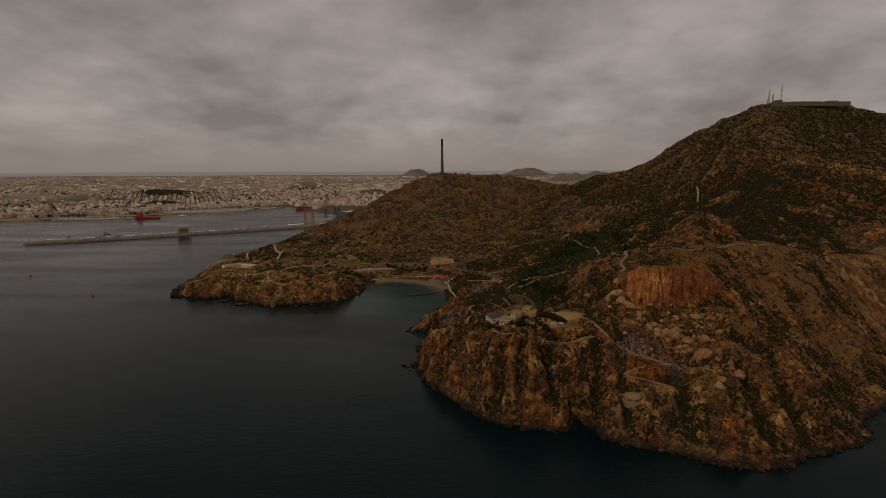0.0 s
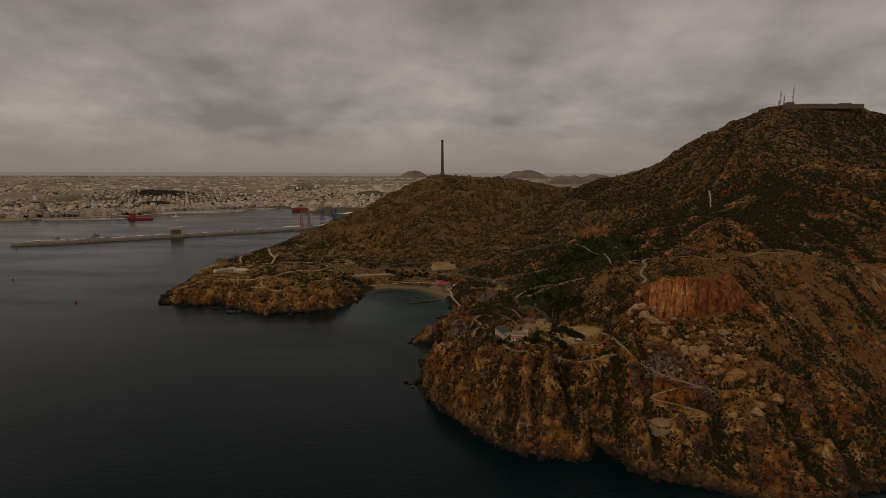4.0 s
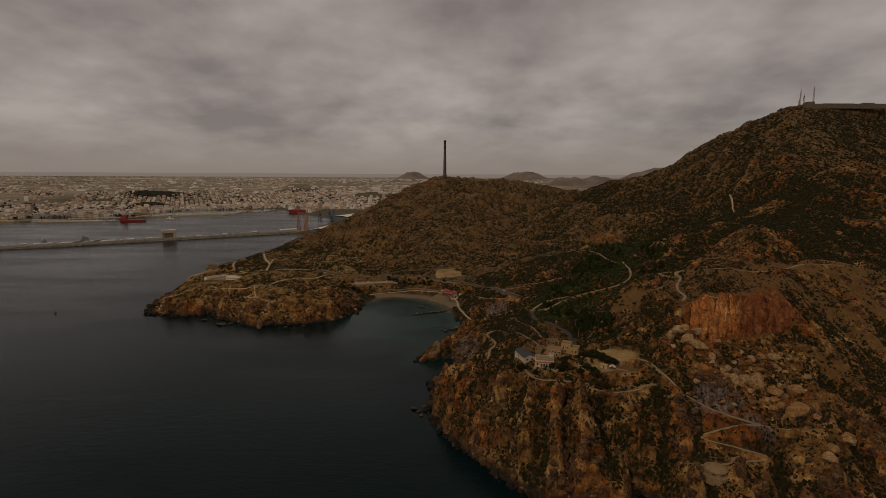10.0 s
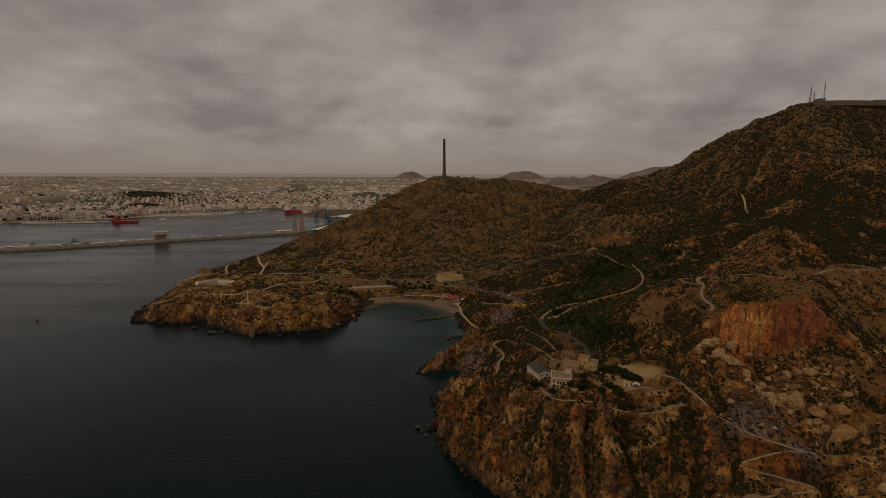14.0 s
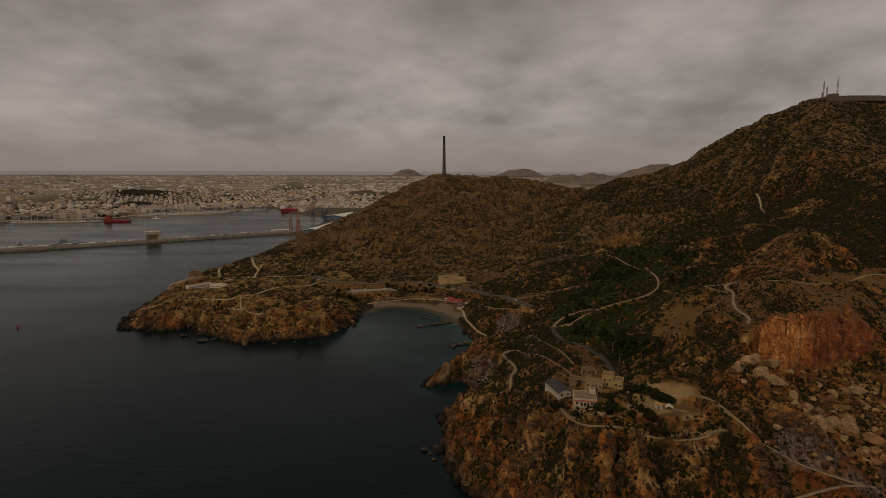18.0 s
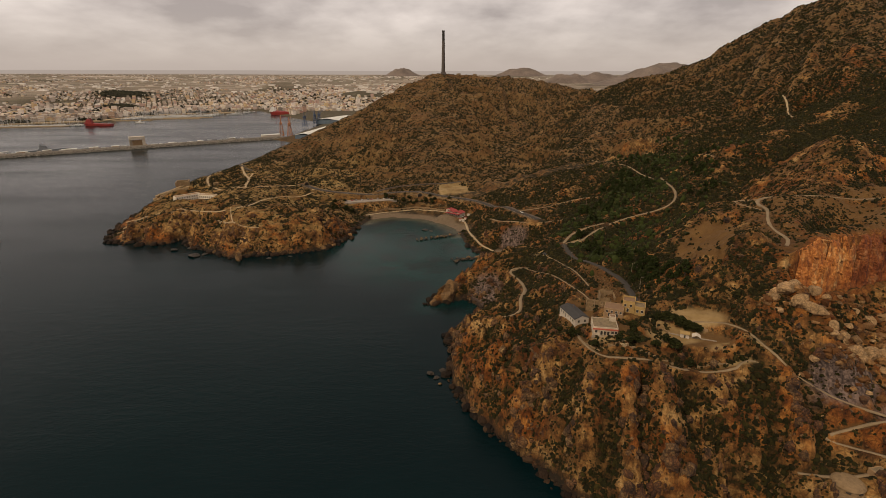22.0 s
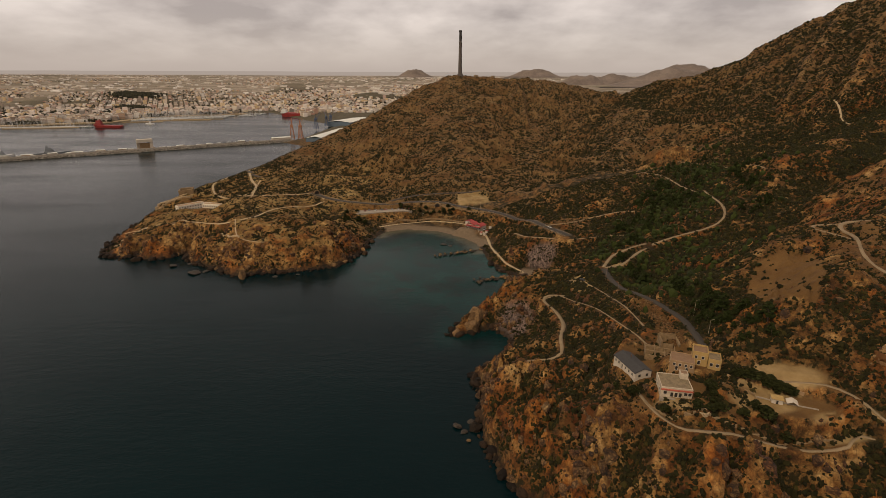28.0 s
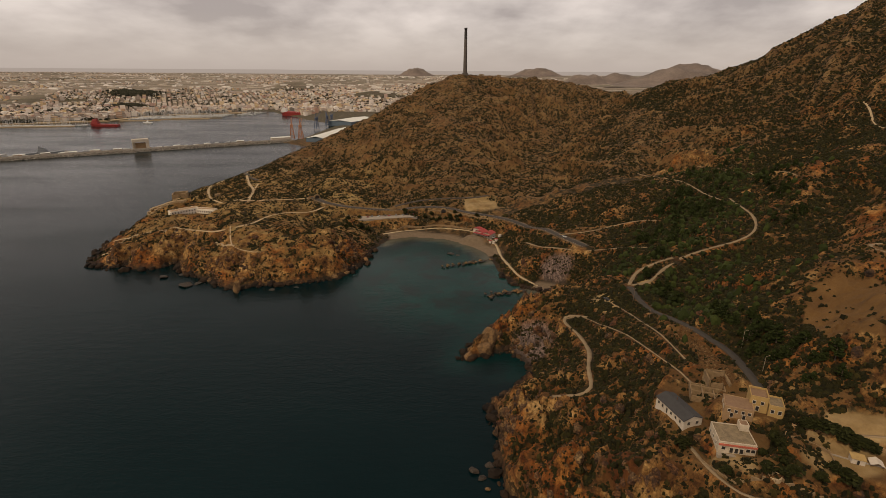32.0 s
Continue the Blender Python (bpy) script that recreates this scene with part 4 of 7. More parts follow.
def ball(level):
    if level == 0:
        # a low dome with an uneven top, open below
        ring = [(math.cos(k * 1.2566), math.sin(k * 1.2566), -0.3) for k in range(5)]
        top = [(0.55 * math.cos(k * 2.0944 + 0.4), 0.55 * math.sin(k * 2.0944 + 0.4), 0.78) for k in range(3)]
        return np.array(ring + top), np.array([(0, 1, 5), (1, 2, 6), (2, 3, 6), (3, 4, 7), (4, 0, 7), (5, 1, 6), (6, 3, 7), (7, 0, 5), (5, 6, 7)])
    bm = bmesh.new()
    bmesh.ops.create_icosphere(bm, subdivisions=level, radius=1)
    v = np.array([x.co[:] for x in bm.verts])
    f = np.array([[q.index for q in g.verts] for g in bm.faces])
    bm.free()
    return v, f


def clumps(name, xs, ys, zs, size, tall, material, level=1, uneven=0.35, label="", category="", seed=3, cut=-0.35):
    """Many uneven tufts or stones as one mesh."""
    r = np.random.RandomState(seed)
    v, f = ball(level)
    n, k = len(xs), len(v)
    far = 1 + uneven * (2 * r.rand(n, k) - 1)
    turn = r.rand(n) * 6.283
    c, s = np.cos(turn)[:, None], np.sin(turn)[:, None]
    wide = (0.75 + 0.5 * r.rand(n))[:, None]
    vx, vy, vz = v[None, :, 0] * far * wide, v[None, :, 1] * far / wide, np.maximum(v[None, :, 2], cut) * far
    px = xs[:, None] + size[:, None] * (c * vx - s * vy)
    py = ys[:, None] + size[:, None] * (s * vx + c * vy)
    pz = zs[:, None] + (size * tall)[:, None] * vz
    verts = np.stack([px, py, pz], -1).reshape(-1, 3)
    faces = (f[None] + k * np.arange(n)[:, None, None]).reshape(-1, 3)
    return tagged(mesh_object(name, verts, faces, material), label, category, kind="stuff")


def leafy(name, *stops, rough_=0.9):
    s = Shade(name, rough_)
    s.base.inputs["Specular IOR Level"].default_value = 0.2
    g = s.n.new("ShaderNodeNewGeometry")
    tint = s.ramp(g.outputs["Random Per Island"], *stops)
    fine = s.noise(0.35, 4, 0.7)
    return s.done(s.blend(0.6, tint, s.ramp(fine, (0.25, (0.25, 0.25, 0.25)), (0.75, (1.0, 1.0, 1.0))), "MULTIPLY"), fine, 0.25, 1.0)


SCRUB = leafy("dry_scrub", (0.0, (0.01071, 0.009573, 0.001299)), (0.35, (0.01641, 0.01445, 0.001841)), (0.6, (0.02427, 0.02029, 0.002706)), (0.8, (0.01285, 0.01459, 0.001841)), (0.95, (0.04283, 0.03245, 0.005412)))
STONE = leafy("loose_stone", (0.0, (0.06, 0.03096, 0.01088)), (0.4, (0.1275, 0.06912, 0.02448)), (0.7, (0.0975, 0.04032, 0.01224)), (1.0, (0.195, 0.126, 0.0578)))


def clear_of(x, y, extra=1.0):
    ok = np.ones(len(x), bool)
    for _, c, z, width, _ in LINES:
        near = (x > c[:, 0].min() - 9) & (x < c[:, 0].max() + 9) & (y > c[:, 1].min() - 9) & (y < c[:, 1].max() + 9)
        if near.any():
            d, _v = along(c[::2].tolist() + [c[-1].tolist()], x[near], y[near])
            ok[np.flatnonzero(near)[d < width / 2 + extra]] = False
    for cx, cy, rx, ry, _z in FLATS:
        ok &= np.hypot((x - cx) / rx, (y - cy) / ry) > 0.95
    return ok


def grown_at(x, y):
    """How thickly scrub grows at places, 0 to 1."""
    i = np.clip(np.searchsorted(gx, x) - 1, 0, len(gx) - 2)
    j = np.clip(np.searchsorted(gy, y) - 1, 0, len(gy) - 2)
    return np.clip(thick[j, i], 0, 1) * (1 - bank[j, i]) * (1 - 0.8 * rubble[j, i])


def stripes_at(x, y):
    """The bare strips down the slope east of the quarry."""
    i = np.clip(np.searchsorted(gx, x) - 1, 0, len(gx) - 2)
    j = np.clip(np.searchsorted(gy, y) - 1, 0, len(gy) - 2)
    return bare[j, i] * (x > 205) * (y < 480)


def sown(x0, y0, x1, y1, count, patchy, seed):
    """Places on land, thicker where the patches are."""
    r = np.random.RandomState(seed)
    x, y = x0 + (x1 - x0) * r.rand(count), y0 + (y1 - y0) * r.rand(count)
    close = grown_at(x, y)
    keep_ = r.rand(count) < 0.22 + patchy + (0.78 - patchy) * close - 0.14 * crags(x, y)
    x, y = x[keep_], y[keep_]
    d, (ri, _way) = along(SHORE, x, y)
    s, q = bands(x, y)
    ok = inside(LAND, x, y) & (d > 3) & ~((ri < 0.2) & (d < 20)) & ~((s > -3) & (s < 90) & (q > -3) & (q < 9))
    x, y = x[ok], y[ok]
    ok = clear_of(x, y)
    ok &= off_bare(x, y) | (r.rand(len(x)) < 0.03)
    ok &= ~((stripes_at(x, y) > 0.5) & (r.rand(len(x)) < 0.75))
    x, y = x[ok], y[ok]
    return x, y, on_ground(x, y)


for name, area, count, patchy, lo, hi, seed in (
        ("scrub_on_the_point", (-30, 250, 350, 520), 96000, 0.03, 0.42, 1.5, 21),
        ("scrub_on_the_valley_sides", (-10, 500, 420, 760), 46000, 0.10, 0.6, 1.9, 22),
        ("scrub_on_the_headland", (-390, 610, -60, 960), 34000, 0.0, 0.5, 1.7, 23),
        ("scrub_on_the_chimney_hill", (-400, 790, 330, 1330), 62000, 0.08, 0.7, 2.1, 24),
        ("scrub_on_the_fort_mountain", (250, 560, 900, 1120), 60000, 0.12, 0.8, 2.3, 25)):
    x, y, z = sown(*area, count, patchy, seed)
    rs = np.random.RandomState(seed)
    size = lo + (hi - lo) * rs.rand(len(x)) ** 2.0 * (0.45 + 0.55 * grown_at(x, y))
    # a bush is a few domes grown together
    x, y, size = np.concatenate([x, x + 0.8 * size * rs.normal(size=len(x))]), np.concatenate([y, y + 0.8 * size * rs.normal(size=len(y))]), np.concatenate([size, 0.72 * size])
    z = on_ground(x, y)
    clumps(name, x, y, z + 0.12 * size, size, 0.65 + 0.4 * rs.rand(len(x)), SCRUB, 0, 0.38, "low dark olive scrub dotted over the dry slope", "scrub", seed)
for name, area, count, patchy, hi, seed in (
        ("stones_on_the_point", (-30, 250, 350, 520), 16000, 0.0, 1.0, 31), ("stones_on_the_headland", (-390, 605, -60, 900), 6000, 0.0, 1.1, 32),
        ("stones_on_the_mountain", (200, 560, 900, 1100), 9000, 0.0, 1.6, 33), ("stones_on_the_chimney_hill", (-380, 800, 330, 1300), 8000, 0.0, 1.3, 34)):
    x, y, z = sown(*area, count, patchy, seed)
    size = 0.25 + (hi - 0.25) * np.random.RandomState(seed).rand(len(x)) ** 2.5
    clumps(name, x, y, z + 0.1 * size, size, np.full(len(x), 0.7), STONE, 0, 0.3, "weathered tan stones lying about the slope", "stones", seed)

BARK = plain("grey_bark", (0.12, 0.085, 0.06), 0.95, size=0.6, vary=0.35)
NEEDLES = leafy("pine_needles", (0.0, (0.01658, 0.02315, 0.00324)), (0.5, (0.02627, 0.03563, 0.005184)), (1.0, (0.03871, 0.04987, 0.007776)))
LEAVES = leafy("olive_leaves", (0.0, (0.01591, 0.01852, 0.003024)), (0.5, (0.02693, 0.02993, 0.005184)), (1.0, (0.04039, 0.04275, 0.007776)))


def crown(name, parent, tall, wide, base, material, seed, count=90, cone=0.0):
    """A crown of many small clumps with gaps between them, round the limbs' ends."""
    r = np.random.RandomState(seed)
    u, a = r.rand(count), r.rand(count) * 6.283
    h = base + (tall - base) * u
    out_r = wide * np.sqrt(r.rand(count)) * (np.sin(math.pi * (0.18 + 0.8 * u)) * (1 - cone) + cone * (1.05 - u)) * (0.8 + 0.4 * r.rand(count))
    lean = 0.25 * wide * np.array([math.cos(seed), math.sin(seed)])
    v, f = ball(1)
    f = f[: len(f) * 3 // 4]
    k = len(v)
    size = wide * (0.14 + 0.16 * r.rand(count))
    far = 1 + 0.5 * (2 * r.rand(count, k) - 1)
    px = (out_r * np.cos(a) + lean[0] * u)[:, None] + size[:, None] * v[None, :, 0] * far
    py = (out_r * np.sin(a) + lean[1] * u)[:, None] + size[:, None] * v[None, :, 1] * far
    pz = h[:, None] + 0.7 * size[:, None] * v[None, :, 2] * far
    faces = (f[None] + k * np.arange(count)[:, None, None]).reshape(-1, 3)
    return mesh_object(name, np.stack([px, py, pz], -1).reshape(-1, 3), faces, material, parent)


def tree(name, label, tall, wide, base, material, seed, cone=0.0):
    t = thing(name, label, "tree")
    r = random.Random(seed)
    bm = bmesh.new()
    lean = Vector((0.25 * wide * math.cos(seed), 0.25 * wide * math.sin(seed), 0))
    tube(bm, (0, 0, -0.4), lean * 0.4 + Vector((0, 0, tall * 0.45)), 0.035 * tall, 0.024 * tall, 7)
    tube(bm, lean * 0.4 + Vector((0, 0, tall * 0.44)), lean + Vector((0, 0, tall * 0.93)), 0.024 * tall, 0.006 * tall, 6)
    part("trunk", bm, BARK, t)
    for k in range(5):
        a, u = r.random() * 6.283, 0.35 + 0.11 * k
        p = lean * u + Vector((0, 0, tall * u))
        bm = bmesh.new()
        tube(bm, p, p + Vector((math.cos(a), math.sin(a), 0.5)) * wide * 0.6, 0.012 * tall, 0.004 * tall, 5)
        part("limb", bm, BARK, t)
    crown("crown", t, tall, wide, base, material, seed, cone=cone)
    return t


PINES = [tree("pine_tree", "dark green pine tree in the wooded valley", h, w, b, NEEDLES, s, c) for h, w, b, s, c in ((6.5, 2.3, 1.4, 4, 0.5), (8, 2.8, 2.0, 5, 0.4), (5, 2.1, 0.9, 6, 0.6))]
OLIVES = [tree("broadleaf_tree", "rounded dusty green tree beside the old houses", h, w, b, LEAVES, s) for h, w, b, s in ((4.5, 2.6, 1.2, 7), (3.6, 2.3, 0.9, 8))]


def plant(kinds, xs, ys, group, seed, near=False):
    r = np.random.RandomState(seed)
    xs, ys = np.asarray(xs, float), np.asarray(ys, float)
    ok = clear_of(xs, ys, 1.5) if not near else np.ones(len(xs), bool)
    zs = on_ground(xs, ys)
    for x, y, z, o in zip(xs, ys, zs, ok):
        kind, s = kinds[r.randint(len(kinds))], 0.55 + 0.5 * r.rand()
        turned = r.rand() * 6.283
        if o and z > 1:
            t = copy_thing(kind, Matrix.Translation((x, y, z)) @ Matrix.Rotation(turned, 4, "Z"))
            t.scale = (s, s, s)
            tagged(t, group=group)


def grove(cx, cy, rx, ry, turn, count, seed):
    r = np.random.RandomState(seed)
    a, d = r.rand(count) * 6.283, np.sqrt(r.rand(count))
    u, v = rx * d * np.cos(a), ry * d * np.sin(a)
    return cx + u * math.cos(turn) - v * math.sin(turn), cy + u * math.sin(turn) + v * math.cos(turn)


for k, (cx, cy, rx, ry, turn, count) in enumerate([(158, 655, 22, 42, 0.0, 62), (222, 640, 14, 40, -0.3, 40), (200, 585, 16, 8, 0.3, 12), (215, 720, 20, 40, -0.2, 20), (128, 590, 14, 7, 0.4, 12), (86, 416, 9, 36, 0.1, 48),
                                                   (96, 560, 12, 5, 0.6, 10), (84, 520, 12, 20, 0.2, 20), (120, 610, 20, 16, 0.4, 22), (185, 690, 20, 30, 0.0, 22), (86, 450, 6, 20, 0.0, 10)]):
    plant(PINES, *grove(cx, cy, rx, ry, turn, count, 40 + k), "pines of the valley", 50 + k)
wr = np.random.RandomState(44)
wx_, wy_ = 60 + 200 * wr.rand(5000), 440 + 330 * wr.rand(5000)
deep_ = along([(72, 470), (100, 540), (160, 620), (210, 700), (230, 760)], wx_, wy_)[0]
ok = (wr.rand(5000) < 0.75 * np.exp(-(deep_ / 34) ** 2)) & clear_of(wx_, wy_, 2.0)
wx_, wy_ = wx_[ok], wy_[ok]
wsize = 0.9 + 1.5 * wr.rand(len(wx_)) ** 1.5
clumps("valley_thicket", wx_, wy_, on_ground(wx_, wy_) + 0.5 * wsize, wsize, 1.0 + 0.5 * wr.rand(len(wx_)), NEEDLES, 1, 0.42, "dense dark green bushes filling the valley floor", "bushes", 45, cut=-0.7)
plant(OLIVES, [60, 58, 57, 55, 62, 56, 64, 54, 78, 40, 34, 30, 99, 69, 73, 52, 48], [371, 367, 364, 360, 375, 356, 356, 368, 352, 362, 378, 384, 350, 358, 356, 355, 357], "trees round the houses", 61, True)
plant(OLIVES, [73.5, 75, 76.5, 78, 79.5, 81, 82.5, 84, 86, 88, 77, 80, 83], [378.5, 377, 375.5, 374, 372.5, 371, 369.5, 368.5, 367.5, 366.5, 373, 370.5, 368], "hedge between the terraces", 63, True)
plant(OLIVES, *grove(-90, 776, 30, 7, 0.1, 16, 71), "trees behind the beach", 72)
plant(OLIVES, *grove(-30, 768, 34, 6, -0.2, 18, 73), "trees behind the beach", 74)
plant(OLIVES, *grove(-135, 745, 16, 18, 0.2, 14, 75), "trees behind the beach", 76)
for kind in PINES + OLIVES:
    for ob in (*kind.children_recursive, kind):
        bpy.data.objects.remove(ob)

# ---- boulders, sea stacks and rubble ----
ROCK_TAN = rocky("tan_rock", (0.17, 0.095, 0.036))
ROCK_PALE = rocky("pale_limestone", (0.34, 0.212, 0.098))
ROCK_ORANGE = rocky("orange_rock", (0.28, 0.145, 0.048))
ROCK_DARK = rocky("wet_dark_rock", (0.035, 0.024, 0.014), 0.7)


def rock_mesh(seed, material, tall=0.8, level=3, chunky=0.55):
    """An angular stone: a ball cut by flat facets, then roughened."""
    r = np.random.RandomState(seed)
    v, f = ball(level)
    seeds = r.normal(size=(11, 3))
    seeds /= np.linalg.norm(seeds, axis=1)[:, None]
    cell = np.argmax(v @ seeds.T, axis=1)
    v = v * (0.72 + 0.5 * r.rand(11))[cell][:, None]
    for _ in range(12):
        n = r.normal(size=3)
        n /= np.linalg.norm(n)
        d = 0.5 + 0.3 * r.rand()
        over = np.maximum(v @ n - d, 0)
        v = v - over[:, None] * n * chunky * 1.6
    v = v * (1 + 0.035 * (2 * r.rand(len(v), 1) - 1))
    v = v * [1 + 0.35 * r.rand(), 0.8 + 0.3 * r.rand(), tall]
    ob = mesh_object("rock", v, f, material)
    me = ob.data
    bpy.data.objects.remove(ob)
    return me


ROCKS = {key: [rock_mesh(seed + k, m, t) for k in range(4)] for seed, (key, m, t) in enumerate((("tan", ROCK_TAN, 0.75), ("pale", ROCK_PALE, 0.8), ("orange", ROCK_ORANGE, 0.8), ("dark", ROCK_DARK, 0.6)))}


def boulder(kind, x, y, size, r, label, group="", name="boulder", parent=None, sink=0.25, z=None, tall=1.0):
    me = ROCKS[kind][r.randint(4)]
    ob = new(name, me)
    z = at_ground(x, y) if z is None else z
    ob.matrix_world = Matrix.LocRotScale((x, y, z + size * (0.6 - sink) * tall), Euler((0.25 * (r.rand() - 0.5), 0.25 * (r.rand() - 0.5), r.rand() * 6.28)), (size, size * (0.8 + 0.4 * r.rand()), size * tall))
    if parent is None:
        tagged(ob, label, "rock", group)
    else:
        ob.parent = parent
    return ob


r = np.random.RandomState(5)
for x, y, size in [(124, 366, 4.2), (127, 360, 3.8), (121, 368, 3.0), (131, 357, 4.0), (133, 362, 3.2), (137, 352, 3.4), (128, 368, 2.6), (119, 365, 2.4), (140, 358, 3.0), (145, 356, 3.6), (150, 352, 4.2), (155, 350, 4.6), (160, 346, 4.6), (152, 361, 3.0), (148, 347, 3.4), (166, 352, 3.6), (172, 372, 3.2), (190, 378, 3.4), (160, 336, 3.8), (168, 300, 3.4), (189, 316, 3.6)]:
    boulder("pale", x, y, 0.95 * size, r, "large pale limestone boulder fallen below the quarry face", "boulders below the quarry", tall=1.35)
for x, y, size in [(171, 333, 6.5), (166, 340, 4.5), (176, 340, 4.2), (163, 352, 4.0), (172, 304, 3.4), (190, 318, 3.2), (158, 346, 3.0), (181, 328, 3.0), (150, 345, 2.6), (163, 330, 2.8)]:
    boulder("orange", x, y, size, r, "huge ochre boulder on the slope below the quarry", "boulders below the quarry")
for k in range(190):
    x, y = 118 + 85 * r.rand(), 322 + 62 * r.rand()
    s, d = bands(np.array([x]), np.array([y]))
    if 4 < d[0] < 55 and clear_of(np.array([x]), np.array([y]))[0]:
        boulder(("tan", "pale", "orange")[r.randint(3)], x, y, 0.8 + 1.9 * r.rand() ** 2, r, "broken rock lying below the quarry face", "rocks below the quarry")
SPOIL = leafy("broken_rock", (0.0, (0.051, 0.02, 0.006)), (0.3, (0.1275, 0.0544, 0.0165)), (0.55, (0.187, 0.092, 0.0315)), (0.75, (0.102, 0.036, 0.00975)), (1.0, (0.272, 0.164, 0.075)))
jx, jy = 112 + 96 * r.rand(4200), 318 + 70 * r.rand(4200)
js, jd = bands(jx, jy)
ok = (jd > 3) & (jd < 62) & (rough(jx, jy, 14, 3, 97) > -0.1 + 0.5 * r.rand(4200) + 0.3 * step(30, 50, jd)) & clear_of(jx, jy)
jx, jy = jx[ok], jy[ok]
size = 0.35 + 1.9 * r.rand(len(jx)) ** 3
clumps("broken_rock_below_the_quarry", jx, jy, on_ground(jx, jy) + 0.15 * size, size, 0.6 + 0.5 * r.rand(len(jx)), SPOIL, 1, 0.3, "jumbled ochre and tan rocks below the quarry face", "rocks", 36, cut=-0.6)
CRAG = cliff_stuff()
for name, area, count, seed in (("crags_of_the_point", (-35, 255, 330, 480), 60000, 81), ("crags_of_the_headland", (-390, 605, -90, 720), 22000, 82), ("crags_of_the_cove", (-40, 480, 60, 660), 9000, 83)):
    cr = np.random.RandomState(seed)
    x, y = area[0] + (area[2] - area[0]) * cr.rand(count), area[1] + (area[3] - area[1]) * cr.rand(count)
    d, (ri, _way) = along(SHORE, x, y)
    drop = np.hypot(on_ground(x + 1.5, y) - on_ground(x - 1.5, y), on_ground(x, y + 1.5) - on_ground(x, y - 1.5)) / 3
    chance = step(0.5, 1.1, drop) * (0.12 + 0.88 * crags(x, y)) * (1 - 0.8 * thicket(x, y)) * np.exp(-d / 40) * 0.5
    s_, q_ = bands(x, y)
    ok = inside(LAND, x, y) & (cr.rand(count) < chance) & ~((s_ > -5) & (s_ < 92) & (q_ > -6) & (q_ < 8)) & off_bare(x, y)
    x, y = x[ok], y[ok]
    ok = clear_of(x, y, 2.0)
    x, y = x[ok], y[ok]
    size = 0.5 + 2.2 * cr.rand(len(x)) ** 2.2
    clumps(name, x, y, on_ground(x, y) - 0.35 * size, size, 0.8 + 0.9 * cr.rand(len(x)), CRAG, 1, 0.34, "jagged tan and ochre crags standing out of the cliff", "crags", seed, cut=-0.8)
SHORE_ROCK = leafy("shore_rock", (0.0, (0.010, 0.007, 0.005)), (0.45, (0.022, 0.014, 0.008)), (0.75, (0.030, 0.017, 0.009)), (1.0, (0.06, 0.034, 0.017)))
for name, points, spacing, loose, big in (("rocks_along_the_point", SHORE_POINT[3:] + SHORE_COVE[:17], 0.9, 1.5, 2.6), ("rocks_along_the_headland", SHORE_HEAD[1:18], 1.2, 1.9, 3.2)):
    line = smooth_line([(p[0], p[1]) for p in points], spacing)
    line = line + loose * r.normal(size=line.shape)
    size = 0.5 + big * r.rand(len(line)) ** 3
    clumps(name, line[:, 0], line[:, 1], 0.1 * size, size, np.full(len(line), 0.8), SHORE_ROCK, 2, 0.22, "dark wave-washed rocks along the water's edge", "rocks", 35, cut=-0.6)
for x, y, size, tall, kind in [(-33, 413, 2.6, 1.1, "dark"), (-30, 409, 2.0, 0.8, "dark"), (-28, 403, 1.4, 0.9, "tan"), (-26, 417, 2.4, 0.6, "dark"), (-204, 603, 4.4, 1.6, "tan"), (-248, 614, 6.0, 0.45, "dark"), (-240, 618, 3.4, 0.4, "dark"), (-273, 631, 3.6, 0.6, "dark"),
                               (-262, 636, 2.6, 0.5, "dark"), (-134, 632, 3.4, 0.9, "tan"), (-126, 640, 2.6, 1.0, "tan"), (-114, 672, 3.4, 1.0, "orange"), (-120, 655, 2.6, 0.8, "dark"), (-37, 691, 4.2, 0.35, "dark"), (-30, 687, 2.4, 0.3, "dark"), (-178, 606, 2.4, 0.6, "dark"), (-160, 611, 2.0, 0.5, "dark")]:
    boulder(kind, x, y, size, r, "lone dark sea rock standing in the water" if kind == "dark" else "tan sea stack standing in the water by the shore", "sea rocks", "sea_rock", z=0.0, sink=0.3, tall=tall)
for x, y, size, tall in [(-17, 518, 7.5, 2.3), (-23, 512, 5.5, 1.9), (-30, 507, 4.2, 1.2), (-11, 524, 6.5, 1.5), (-19, 515, 4.0, 3.6)]:
    boulder("orange" if size > 8 else "tan", x, y, size, r, "jagged ochre rock spire jutting into the cove", "spires of the cove", "rock_spire", z=-1.0, sink=0.35, tall=tall)
for p, q in (((0, 675), (-43, 656)), ((18, 606), (-12, 595))):
    mole = thing("rock_groyne", "low groyne of dark piled boulders running into the cove", "groyne", pose((p[0] + q[0]) / 2, (p[1] + q[1]) / 2, 0), "groynes of the cove")
    for k in range(58):
        u = r.rand()
        x, y = p[0] + u * (q[0] - p[0]) + 1.7 * r.normal(), p[1] + u * (q[1] - p[1]) + 1.7 * r.normal()
        ob = boulder("dark" if r.rand() < 0.7 else "tan", x, y, 0.8 + 0.9 * r.rand(), r, "", name="stone", parent=mole, z=0.2 + 0.5 * r.rand())
        ob.matrix_parent_inverse = mole.matrix_world.inverted()

